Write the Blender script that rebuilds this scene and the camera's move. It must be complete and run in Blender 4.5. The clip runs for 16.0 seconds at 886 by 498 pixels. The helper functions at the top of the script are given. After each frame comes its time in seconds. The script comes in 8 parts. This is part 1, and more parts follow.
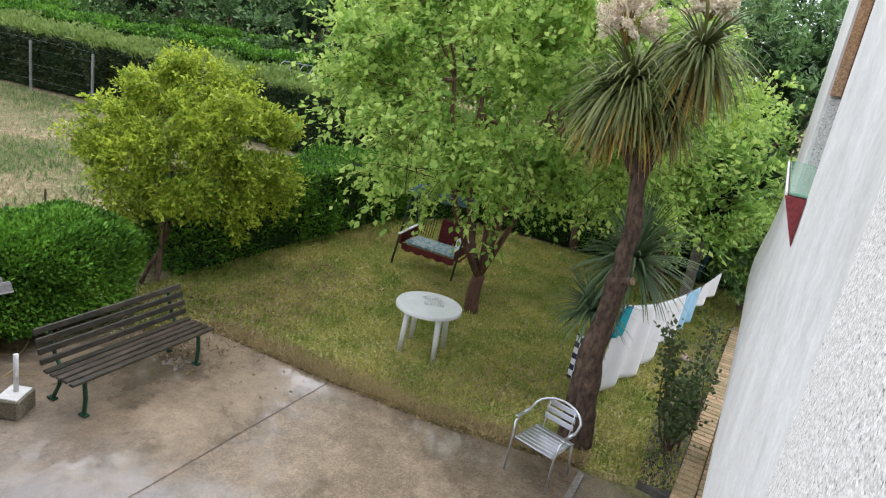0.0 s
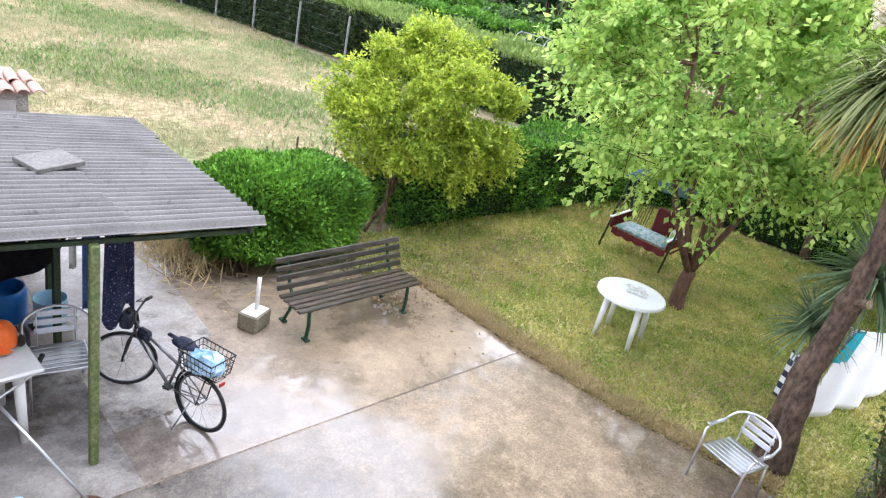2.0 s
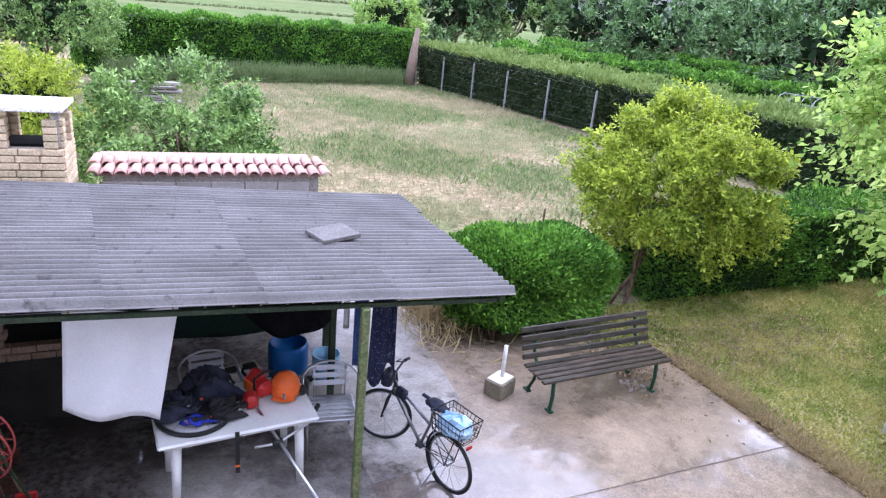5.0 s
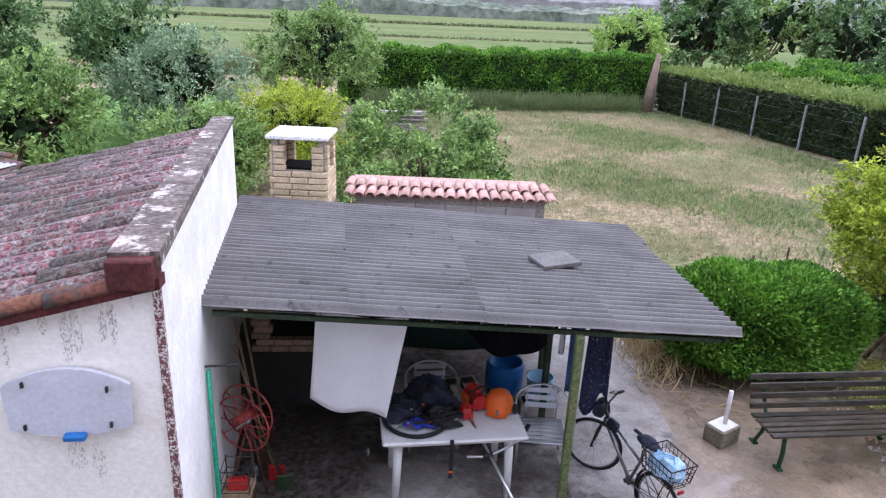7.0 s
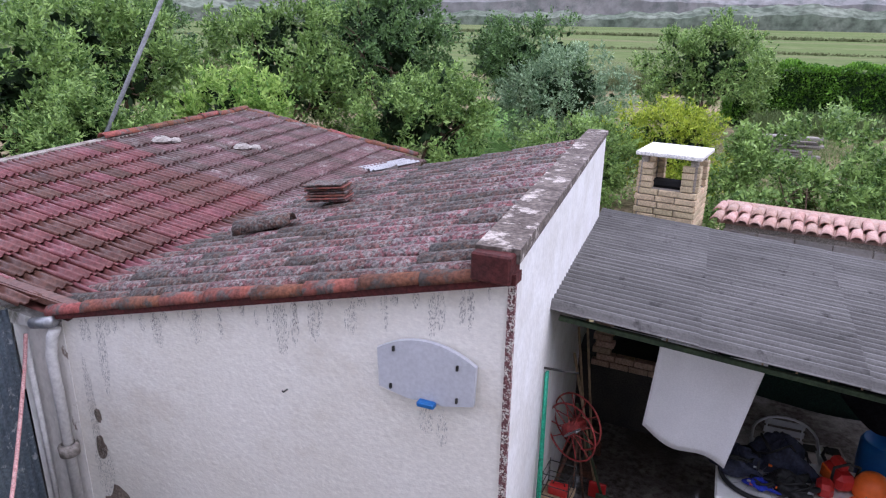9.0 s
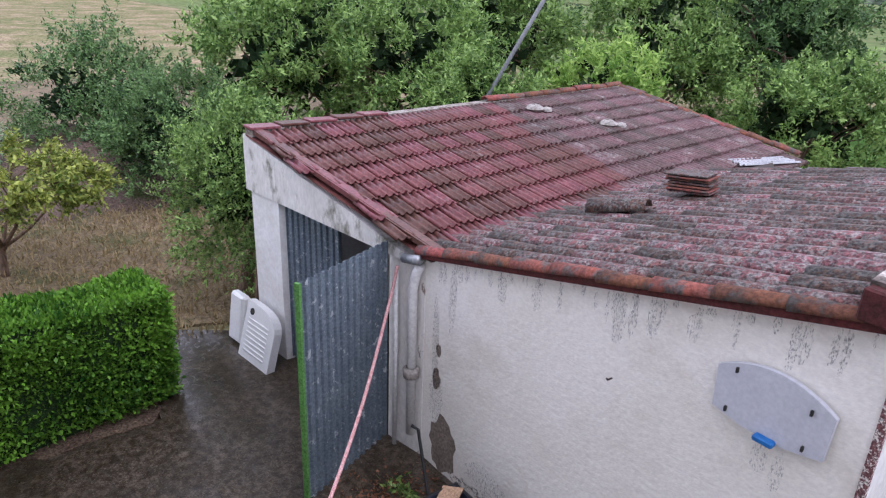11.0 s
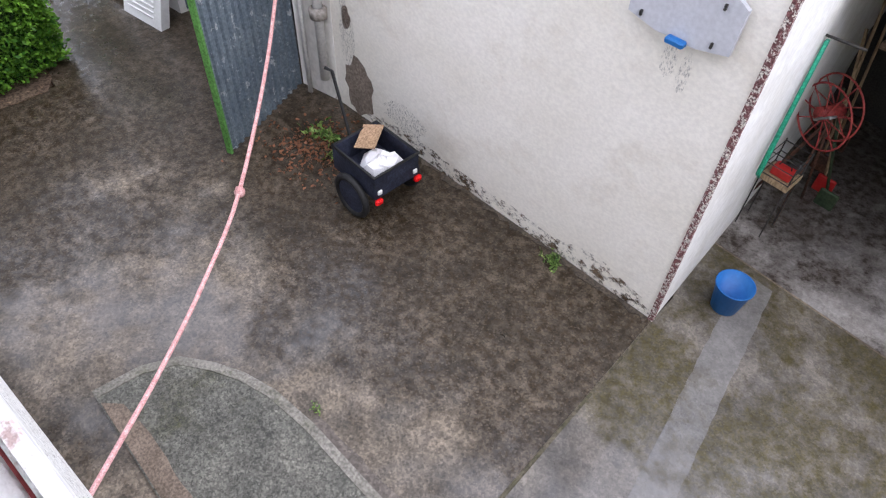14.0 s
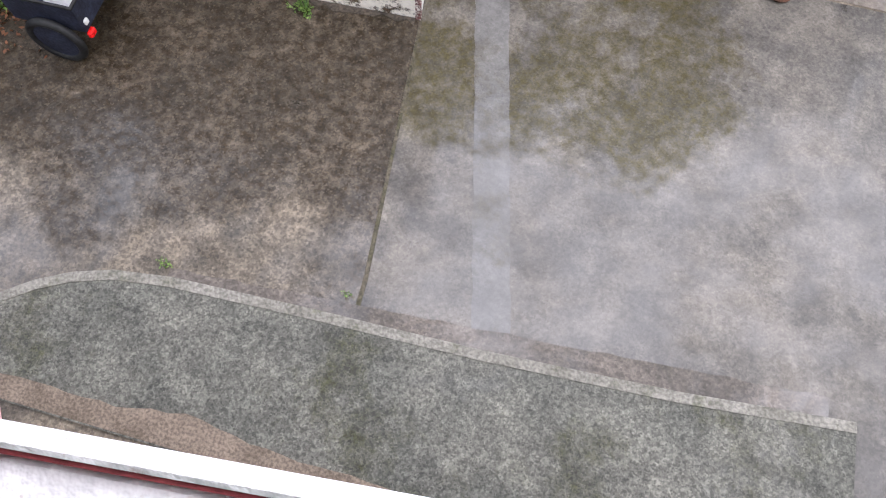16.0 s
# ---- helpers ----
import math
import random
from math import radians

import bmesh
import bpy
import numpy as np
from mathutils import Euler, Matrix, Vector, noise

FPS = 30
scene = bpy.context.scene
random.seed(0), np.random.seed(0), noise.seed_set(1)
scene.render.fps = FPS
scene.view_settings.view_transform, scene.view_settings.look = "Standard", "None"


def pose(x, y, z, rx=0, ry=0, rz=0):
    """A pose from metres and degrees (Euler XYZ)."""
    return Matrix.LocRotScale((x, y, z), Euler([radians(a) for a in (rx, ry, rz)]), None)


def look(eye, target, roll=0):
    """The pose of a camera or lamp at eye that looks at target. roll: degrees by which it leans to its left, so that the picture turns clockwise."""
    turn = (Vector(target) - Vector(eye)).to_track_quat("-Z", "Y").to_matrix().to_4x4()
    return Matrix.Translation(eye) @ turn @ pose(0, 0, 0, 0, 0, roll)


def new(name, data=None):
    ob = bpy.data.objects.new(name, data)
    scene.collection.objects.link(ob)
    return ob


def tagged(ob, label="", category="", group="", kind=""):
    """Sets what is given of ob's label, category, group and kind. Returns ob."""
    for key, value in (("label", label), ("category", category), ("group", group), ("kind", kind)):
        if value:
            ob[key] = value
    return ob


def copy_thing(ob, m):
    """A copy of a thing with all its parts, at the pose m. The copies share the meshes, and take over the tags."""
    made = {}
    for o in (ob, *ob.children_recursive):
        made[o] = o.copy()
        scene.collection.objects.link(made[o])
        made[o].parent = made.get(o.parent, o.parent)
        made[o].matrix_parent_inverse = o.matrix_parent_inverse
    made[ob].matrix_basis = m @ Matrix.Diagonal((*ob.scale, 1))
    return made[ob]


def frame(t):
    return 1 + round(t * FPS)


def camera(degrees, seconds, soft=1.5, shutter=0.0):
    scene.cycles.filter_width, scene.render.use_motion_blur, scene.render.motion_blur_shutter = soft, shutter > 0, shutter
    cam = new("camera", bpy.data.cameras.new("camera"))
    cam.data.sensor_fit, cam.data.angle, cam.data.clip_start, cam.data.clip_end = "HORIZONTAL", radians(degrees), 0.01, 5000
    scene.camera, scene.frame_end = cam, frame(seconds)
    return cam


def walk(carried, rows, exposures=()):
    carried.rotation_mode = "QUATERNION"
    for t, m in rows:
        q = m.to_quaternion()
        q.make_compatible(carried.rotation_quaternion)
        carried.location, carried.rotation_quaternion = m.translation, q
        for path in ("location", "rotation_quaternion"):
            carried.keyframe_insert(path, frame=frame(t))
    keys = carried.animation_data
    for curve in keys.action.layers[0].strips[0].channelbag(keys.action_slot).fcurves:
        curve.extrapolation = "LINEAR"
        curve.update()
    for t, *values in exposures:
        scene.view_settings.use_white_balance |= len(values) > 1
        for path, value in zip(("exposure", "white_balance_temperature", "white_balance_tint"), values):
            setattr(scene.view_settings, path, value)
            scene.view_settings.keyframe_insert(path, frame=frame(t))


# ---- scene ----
cam = camera(65.8, 16.0, soft=1.2)
EXPOSURES = [(0.0, 0.4, 6350, 13), (0.5, 0.86, 6300, 12), (1.0, 1.05, 6200, 9), (1.5, 1.15, 6150, 12), (2.0, 1.4, 6100, 16), (2.5, 1.45, 6000, 18), (3.0, 1.5, 5850, 19), (3.5, 1.46, 5600, 26), (4.0, 1.38, 5450, 28), (6.5, 0.7, 5700, 26), (8.0, 0.42, 5850, 26), (9.0, 0.22, 5850, 26), (10.0, 0.2, 5850, 27), (12.3, 0.55, 6000, 19), (12.5, 0.85, 6000, 19), (13.0, 0.83, 6050, 18), (13.5, 0.74, 6150, 18), (14.0, 0.74, 6200, 18), (14.5, 0.97, 6250, 18), (16.0, 1.0, 6300, 17)]
PATH = [
    (0, (1.284, -3.039, 4.139), (3.009, -2.22, 3.545), 10.4),
    (0.5, (1.277, -3.037, 4.161), (2.887, -2.091, 3.443), 12.5),
    (1, (1.252, -3.02, 4.164), (2.798, -2.037, 3.361), 15.0),
    (1.5, (1.214, -3.055, 4.164), (2.617, -1.891, 3.34), 12.8),
    (2, (1.2, -3.083, 4.191), (2.552, -1.83, 3.414), 12.5),
    (2.5, (1.194, -3.112, 4.213), (2.437, -1.762, 3.418), 10.4),
    (3, (1.177, -3.093, 4.181), (2.332, -1.666, 3.386), 10.1),
    (3.5, (1.182, -3.076, 4.165), (2.238, -1.566, 3.388), 8.1),
    (4, (1.162, -3.104, 4.196), (2.12, -1.51, 3.461), 6.5),
    (4.2, (1.156, -3.056, 4.188), (2.082, -1.435, 3.471), 6.2),
    (6.5, (1.109, -3.211, 4.263), (1.49, -1.371, 3.578), 4.0),
    (7, (1.136, -3.251, 4.28), (1.298, -1.373, 3.614), 2.5),
    (7.5, (1.138, -3.247, 4.284), (1.104, -1.374, 3.584), 0.9),
    (8, (1.089, -3.22, 4.26), (0.911, -1.367, 3.529), 4.2),
    (8.5, (1.085, -3.25, 4.215), (0.607, -1.43, 3.538), 4.6),
    (9, (1.119, -3.185, 4.237), (0.295, -1.482, 3.589), 0.9),
    (9.5, (1.054, -3.256, 4.288), (0.089, -1.631, 3.633), 0.6),
    (10, (1.013, -3.199, 4.302), (-0.149, -1.7, 3.667), 0.8),
    (10.2, (0.997, -3.177, 4.292), (-0.27, -1.769, 3.65), 0.9),
    (12.3, (0.969, -3.202, 4.212), (-0.623, -2.417, 3.289), 2.5),
    (12.5, (0.981, -3.208, 4.175), (-0.542, -2.368, 3.189), 3.2),
    (13, (0.983, -3.199, 4.14), (-0.33, -2.306, 2.924), 6.4),
    (13.5, (0.969, -3.123, 4.087), (-0.135, -2.316, 2.627), 4.5),
    (14, (1.005, -3.127, 4.037), (0.072, -2.216, 2.521), 3.2),
    (14.5, (1.046, -3.183, 4.058), (0.278, -2.097, 2.564), 9.7),
    (15, (1.077, -3.202, 4.033), (0.494, -2.194, 2.407), 6.2),
    (15.5, (1.03, -3.2, 4.006), (0.714, -2.283, 2.257), 4.9),
    (16, (0.976, -3.186, 4.005), (0.815, -2.48, 2.14), 2.7),
]
walk(cam, [(t, look(eye, target, roll)) for t, eye, target, roll in PATH], EXPOSURES)

scene.cycles.use_denoising = True
# ---- world and light ----
world = bpy.data.worlds.new("overcast")
scene.world = world
world.use_nodes = True
wt = world.node_tree
wbg = wt.nodes["Background"]
wsky = wt.nodes.new("ShaderNodeTexSky")
wsky.sky_type, wsky.sun_disc = "NISHITA", False
wsky.sun_elevation, wsky.sun_rotation = radians(60), radians(71)
wmix = wt.nodes.new("ShaderNodeMix")
wmix.data_type = "RGBA"
wmix.inputs[0].default_value = 0.86
wmix.inputs[7].default_value = (8.4, 8.9, 9.7, 1)
wt.links.new(wsky.outputs[0], wmix.inputs[6])
wt.links.new(wmix.outputs[2], wbg.inputs[0])
wbg.inputs[1].default_value = 0.175
sun = new("sun", bpy.data.lights.new("sun", "SUN"))
sun.data.energy, sun.data.angle, sun.data.color = 1.5, radians(75), (1.0, 0.97, 0.93)
sun.matrix_world = look((20, 7, 36), (0, 0, 0))

# ---- materials ----


def material(name, a, b, scale=4.0, rough=0.7, grain=60.0, bump=0.25, detail=0.35, metal=0.0, c=None, spot=(0.55, 0.65, 3.0), stretch=(1, 1, 1), gloss=0.3, obj_rand=0.0, isl_rand=0.0, coords="Object", bump_scale=None):
    """Two tones by a large noise, a fine grain over them, an optional third tone in spots, bump."""
    m = bpy.data.materials.new(name)
    m.use_nodes = True
    nt = m.node_tree
    bs = nt.nodes["Principled BSDF"]
    tc = nt.nodes.new("ShaderNodeTexCoord")
    mp = nt.nodes.new("ShaderNodeMapping")
    mp.inputs["Scale"].default_value = stretch
    nt.links.new(tc.outputs[coords], mp.inputs[0])
    if obj_rand:
        each = nt.nodes.new("ShaderNodeObjectInfo")
        shift = nt.nodes.new("ShaderNodeMath")
        shift.operation = "MULTIPLY"
        shift.inputs[1].default_value = 40.0
        nt.links.new(each.outputs["Random"], shift.inputs[0])
        nt.links.new(shift.outputs[0], mp.inputs["Location"])

    def noise_node(s, d=4.0, r=0.6):
        n = nt.nodes.new("ShaderNodeTexNoise")
        n.inputs["Scale"].default_value, n.inputs["Detail"].default_value, n.inputs["Roughness"].default_value = s, d, r
        nt.links.new(mp.outputs[0], n.inputs["Vector"])
        return n.outputs[0]

    def ramp(src, lo, hi):
        r = nt.nodes.new("ShaderNodeMapRange")
        r.inputs[1].default_value, r.inputs[2].default_value = lo, hi
        nt.links.new(src, r.inputs[0])
        return r.outputs[0]

    def mix(f, x, y, kind="MIX"):
        n = nt.nodes.new("ShaderNodeMix")
        n.data_type, n.blend_type = "RGBA", kind
        for sock, val in ((n.inputs[0], f), (n.inputs[6], x), (n.inputs[7], y)):
            if isinstance(val, (int, float)):
                sock.default_value = val
            elif isinstance(val, tuple):
                sock.default_value = (*val, 1)
            else:
                nt.links.new(val, sock)
        return n.outputs[2]

    col = mix(ramp(noise_node(scale), 0.35, 0.65), a, b)
    if c:
        col = mix(ramp(noise_node(spot[2], 6.0, 0.7), spot[0], spot[1]), col, c)
    fine = noise_node(grain, 3.0)
    shade = ramp(fine, 0.36, 0.64)
    g = nt.nodes.new("ShaderNodeMapRange")
    g.inputs[3].default_value, g.inputs[4].default_value = 1 - detail, 1 + detail
    nt.links.new(shade, g.inputs[0])
    comb = nt.nodes.new("ShaderNodeCombineColor")
    for i in range(3):
        nt.links.new(g.outputs[0], comb.inputs[i])
    col = mix(1.0, col, comb.outputs[0], "MULTIPLY")
    for amount, node, sock in ((obj_rand, "ShaderNodeObjectInfo", "Random"), (isl_rand, "ShaderNodeNewGeometry", "Random Per Island")):
        if amount:
            info = nt.nodes.new(node)
            h = nt.nodes.new("ShaderNodeHueSaturation")
            r = nt.nodes.new("ShaderNodeMapRange")
            r.inputs[3].default_value, r.inputs[4].default_value = 1 - amount, 1 + amount
            nt.links.new(info.outputs[sock], r.inputs[0])
            nt.links.new(r.outputs[0], h.inputs["Value"])
            r2 = nt.nodes.new("ShaderNodeMapRange")
            r2.inputs[3].default_value, r2.inputs[4].default_value = 0.5 + amount * 0.06, 0.5 - amount * 0.06
            nt.links.new(info.outputs[sock], r2.inputs[0])
            nt.links.new(r2.outputs[0], h.inputs["Hue"])
            nt.links.new(col, h.inputs["Color"])
            col = h.outputs[0]
    nt.links.new(col, bs.inputs["Base Color"])
    bs.inputs["Roughness"].default_value, bs.inputs["Metallic"].default_value = rough, metal
    bs.inputs["Specular IOR Level"].default_value = gloss
    if bump:
        bn = nt.nodes.new("ShaderNodeBump")
        bn.inputs["Strength"].default_value, bn.inputs["Distance"].default_value = bump, 0.01
        nt.links.new(noise_node(bump_scale, 3.0) if bump_scale else fine, bn.inputs["Height"])
        nt.links.new(bn.outputs[0], bs.inputs["Normal"])
    m["nodes"] = 1
    return m


def leaf_material(name, a, b, rand=0.35, through_light=0.35, rough=0.42, gloss=0.2):
    m = bpy.data.materials.new(name)
    m.use_nodes = True
    nt = m.node_tree
    bs = nt.nodes["Principled BSDF"]
    geo = nt.nodes.new("ShaderNodeNewGeometry")
    tc = nt.nodes.new("ShaderNodeTexCoord")
    n = nt.nodes.new("ShaderNodeTexNoise")
    n.inputs["Scale"].default_value = 1.6
    nt.links.new(tc.outputs["Object"], n.inputs["Vector"])
    add = nt.nodes.new("ShaderNodeMath")
    add.operation = "MULTIPLY_ADD"
    add.inputs[1].default_value = rand
    nt.links.new(geo.outputs["Random Per Island"], add.inputs[0])
    r = nt.nodes.new("ShaderNodeMapRange")
    r.inputs[1].default_value, r.inputs[2].default_value, r.inputs[3].default_value, r.inputs[4].default_value = 0.3, 0.7, -0.12, 1.12 - rand
    nt.links.new(n.outputs[0], r.inputs[0])
    nt.links.new(r.outputs[0], add.inputs[2])
    mx = nt.nodes.new("ShaderNodeMix")
    mx.data_type = "RGBA"
    mx.inputs[6].default_value, mx.inputs[7].default_value = (*a, 1), (*b, 1)
    nt.links.new(add.outputs[0], mx.inputs[0])
    nt.links.new(mx.outputs[2], bs.inputs["Base Color"])
    bs.inputs["Roughness"].default_value = rough
    bs.inputs["Specular IOR Level"].default_value = gloss
    tr = nt.nodes.new("ShaderNodeBsdfTranslucent")
    nt.links.new(mx.outputs[2], tr.inputs[0])
    ms = nt.nodes.new("ShaderNodeMixShader")
    ms.inputs[0].default_value = through_light
    nt.links.new(bs.outputs[0], ms.inputs[1])
    nt.links.new(tr.outputs[0], ms.inputs[2])
    nt.links.new(ms.outputs[0], nt.nodes["Material Output"].inputs[0])
    return m


def yard(name, pale, mid, moss, dirt_lo, bias, film, tan=None, tan_span=None, speck=0.5, dull=0.5, grain_scale=75.0, shine=1.6, blur=0.06):
    """Old cast concrete: two tones of blotches, pebbles, dark mossy dirt, and films of water that shine.
    bias: (axis, from, to, amount) terms that thin the dirt out; film: (scale, low, high)."""
    m = bpy.data.materials.new(name)
    m.use_nodes = True
    nt = m.node_tree
    bs = nt.nodes["Principled BSDF"]
    tc = nt.nodes.new("ShaderNodeTexCoord")
    sx = nt.nodes.new("ShaderNodeSeparateXYZ")
    nt.links.new(tc.outputs["Object"], sx.inputs[0])

    def noise(s, d=8.0, r=0.7, bend=0.0):
        n = nt.nodes.new("ShaderNodeTexNoise")
        n.inputs["Scale"].default_value, n.inputs["Detail"].default_value, n.inputs["Roughness"].default_value = s, d, r
        n.inputs["Distortion"].default_value = bend
        nt.links.new(tc.outputs["Object"], n.inputs["Vector"])
        return n.outputs[0]

    def span(src, lo, hi, x=0.0, y=1.0):
        r = nt.nodes.new("ShaderNodeMapRange")
        for k, val in zip((1, 2, 3, 4), (lo, hi, x, y)):
            r.inputs[k].default_value = val
        nt.links.new(src, r.inputs[0])
        return r.outputs[0]

    def mix(f, x, y, kind="MIX"):
        n = nt.nodes.new("ShaderNodeMix")
        n.data_type, n.blend_type = "RGBA", kind
        for sock, val in ((n.inputs[0], f), (n.inputs[6], x), (n.inputs[7], y)):
            if isinstance(val, (int, float)):
                sock.default_value = val
            elif isinstance(val, tuple):
                sock.default_value = (*val, 1)
            else:
                nt.links.new(val, sock)
        return n.outputs[2]

    def calc(op, x, y):
        n = nt.nodes.new("ShaderNodeMath")
        n.operation = op
        for sock, val in zip(n.inputs, (x, y)):
            if isinstance(val, (int, float)):
                sock.default_value = val
            else:
                nt.links.new(val, sock)
        return n.outputs[0]

    blot_ = span(noise(1.7, 10, 0.75, 0.1), 0.42, 0.58)
    rough_ = min(0.32, 0.1 + 0.6 * speck)
    smear = span(noise(5.0, 9, 0.74, 0.2), 0.36, 0.64, 1 - rough_, 1 + rough_)
    col = mix(blot_, pale, mid)
    if tan:
        east = span(calc("ADD", sx.outputs[0], calc("MULTIPLY", noise(0.8), 1.6)), tan_span[0], tan_span[1])
        col = mix(east, col, mix(blot_, tan[0], tan[1]))
    field = noise(0.75, 11, 0.76, 0.12)
    for axis, lo, hi, amount in bias:
        field = calc("ADD", field, span(sx.outputs[axis], lo, hi, 0.0, amount))
    dirt = span(field, dirt_lo - 0.01, dirt_lo + 0.075)
    dirt = calc("MULTIPLY", dirt, span(noise(14, 6, 0.75), 0.38, 0.58, 0.35, 1.0))
    col = mix(dirt, col, moss)
    vor = nt.nodes.new("ShaderNodeTexVoronoi")
    vor.inputs["Scale"].default_value = grain_scale
    nt.links.new(tc.outputs["Object"], vor.inputs["Vector"])
    cell = nt.nodes.new("ShaderNodeSeparateXYZ")
    nt.links.new(vor.outputs["Color"], cell.inputs[0])
    peb = calc("MULTIPLY", calc("MULTIPLY", span(cell.outputs[0], 0.0, 1.0, 1 - speck, 1 + speck), span(noise(28, 5, 0.7), 0.38, 0.62, 1 - speck * 0.7, 1 + speck * 0.7)), smear)
    grey = nt.nodes.new("ShaderNodeCombineXYZ")
    for i in range(3):
        nt.links.new(peb, grey.inputs[i])
    col = mix(1.0, col, grey.outputs[0], "MULTIPLY")
    stone = span(cell.outputs[1], 0.9, 0.93)
    col = mix(calc("MULTIPLY", stone, min(1.0, speck * 0.6)), col, tuple(k * 1.25 for k in pale))
    wet = span(noise(film[0], 9, 0.66, 0.3), film[1], film[2])
    if len(film) > 3:
        more = span(sx.outputs[film[3][0]], film[3][1], film[3][2], 0.0, film[3][3])
        wet = span(calc("ADD", noise(film[0], 9, 0.66, 0.3), more), film[1], film[2])
    wet = calc("MULTIPLY", wet, span(dirt, 0.0, 1.0, 1.0, 0.25))
    col = mix(wet, col, mix(1.0, col, (0.64, 0.64, 0.66), "MULTIPLY"))
    nt.links.new(col, bs.inputs["Base Color"])
    nt.links.new(span(wet, 0.0, 1.0, dull, blur + 0.03), bs.inputs["Roughness"])
    bs.inputs["Specular IOR Level"].default_value = 0.25
    nt.links.new(wet, bs.inputs["Coat Weight"])
    bs.inputs["Coat Roughness"].default_value, bs.inputs["Coat IOR"].default_value = blur, shine
    bn = nt.nodes.new("ShaderNodeBump")
    bn.inputs["Distance"].default_value = 0.006
    nt.links.new(peb, bn.inputs["Height"])
    nt.links.new(span(wet, 0.0, 1.0, 0.7 * speck, 0.03), bn.inputs["Strength"])
    nt.links.new(bn.outputs[0], bs.inputs["Normal"])
    return m


M_PATIO = yard("patio concrete", (0.165, 0.146, 0.124), (0.092, 0.084, 0.075), (0.055, 0.045, 0.017), 0.43, ((0, 1.7, 3.0, -0.22), (1, -0.6, -1.3, -0.2)), (0.36, 0.46, 0.57, (0, 1.5, 0.2, -0.12)), ((0.3, 0.228, 0.155), (0.22, 0.166, 0.112)), (4.3, 6.2), 0.2, 0.4, 75.0, 1.42, 0.08)
M_PATIOREAR = yard("rear patio concrete", (0.29, 0.25, 0.21), (0.21, 0.175, 0.145), (0.08, 0.06, 0.04), 0.56, (), (0.36, 0.45, 0.53), ((0.3, 0.228, 0.155), (0.22, 0.166, 0.112)), (4.3, 6.2), 0.12, 0.4, 75.0, 1.4, 0.05)
M_DRIVE = yard("pebbled concrete", (0.175, 0.142, 0.106), (0.086, 0.072, 0.055), (0.026, 0.017, 0.008), 0.43, ((1, -1.8, -0.7, 0.23), (1, -1.6, -2.3, -0.08), (0, -2.4, -3.4, 0.06), (0, -3.7, -4.5, 0.2)), (0.36, 0.48, 0.58, (0, -0.8, -2.6, 0.07)), None, None, 0.36, 0.45, 70.0, 1.5, 0.14)
M_WALKWAY = yard("gravelly walkway", (0.125, 0.12, 0.1), (0.085, 0.084, 0.07), (0.035, 0.035, 0.016), 0.52, (), (0.5, 0.56, 0.75), None, None, 0.45, 0.5, 95.0)
M_CEMENT = yard("smooth cement", (0.17, 0.158, 0.147), (0.115, 0.106, 0.097), (0.05, 0.042, 0.03), 0.52, (), (0.36, 0.49, 0.55), None, None, 0.18, 0.4)
M_PORCHFLOOR = yard("stained porch floor", (0.3, 0.28, 0.26), (0.2, 0.182, 0.165), (0.035, 0.025, 0.018), 0.475, ((1, 2.5, 1.3, -0.1), (0, 1.4, 0.5, 0.12)), (0.36, 0.46, 0.56), None, None, 0.12, 0.45, 75.0, 1.5, 0.06)
M_PATH = yard("worn pale path", (0.34, 0.32, 0.3), (0.25, 0.225, 0.2), (0.06, 0.045, 0.033), 0.56, (), (0.8, 0.54, 0.62), None, None, 0.12, 0.45)
M_STRIP = yard("smooth trowelled cement", (0.175, 0.167, 0.158), (0.135, 0.128, 0.12), (0.08, 0.07, 0.05), 0.5, (), (0.36, 0.47, 0.6, (0, 1.3, 0.2, -0.06)), None, None, 0.1, 0.35, 75.0, 1.43, 0.12)
M_GUTTER = yard("damp gutter cement", (0.13, 0.108, 0.09), (0.085, 0.072, 0.06), (0.04, 0.035, 0.02), 0.55, (), (0.5, 0.5, 0.62), None, None, 0.3, 0.45)
M_FOOT = material("sandy dirt", (0.2, 0.155, 0.12), (0.13, 0.1, 0.075), 5, 0.9, 60, 0.6, 0.35)
M_KERB = material("kerb stone", (0.23, 0.215, 0.185), (0.15, 0.14, 0.115), 5, 0.6, 50, 0.6, 0.35, c=(0.1, 0.1, 0.065), spot=(0.54, 0.68, 6))
M_JOINT = material("joint dirt", (0.06, 0.05, 0.04), (0.1, 0.08, 0.06), 6, 0.9)
M_SOIL = material("lawn soil", (0.24, 0.25, 0.07), (0.4, 0.34, 0.14), 0.8, 0.95, 30, 0.6, 0.5, c=(0.45, 0.36, 0.18), spot=(0.54, 0.68, 1.2))
M_DRYSOIL = material("dry ground", (0.2, 0.145, 0.085), (0.14, 0.105, 0.06), 0.7, 0.95, 25, 0.6, 0.5, c=(0.075, 0.08, 0.03), spot=(0.5, 0.65, 0.8))
M_FIELD = material("meadow ground", (0.15, 0.16, 0.075), (0.22, 0.19, 0.105), 0.2, 0.95, 8, 0.6, 0.4, c=(0.3, 0.235, 0.15), spot=(0.48, 0.6, 0.4), gloss=0.0)
M_GRASS = leaf_material("lawn grass", (0.17, 0.28, 0.035), (0.62, 0.55, 0.18), 0.5, 0.3)
M_WEEDS = leaf_material("meadow weeds", (0.09, 0.17, 0.045), (0.27, 0.36, 0.13), 0.6, 0.3)
M_STRAW = leaf_material("meadow grass", (0.21, 0.24, 0.11), (0.52, 0.43, 0.27), 0.5, 0.3)
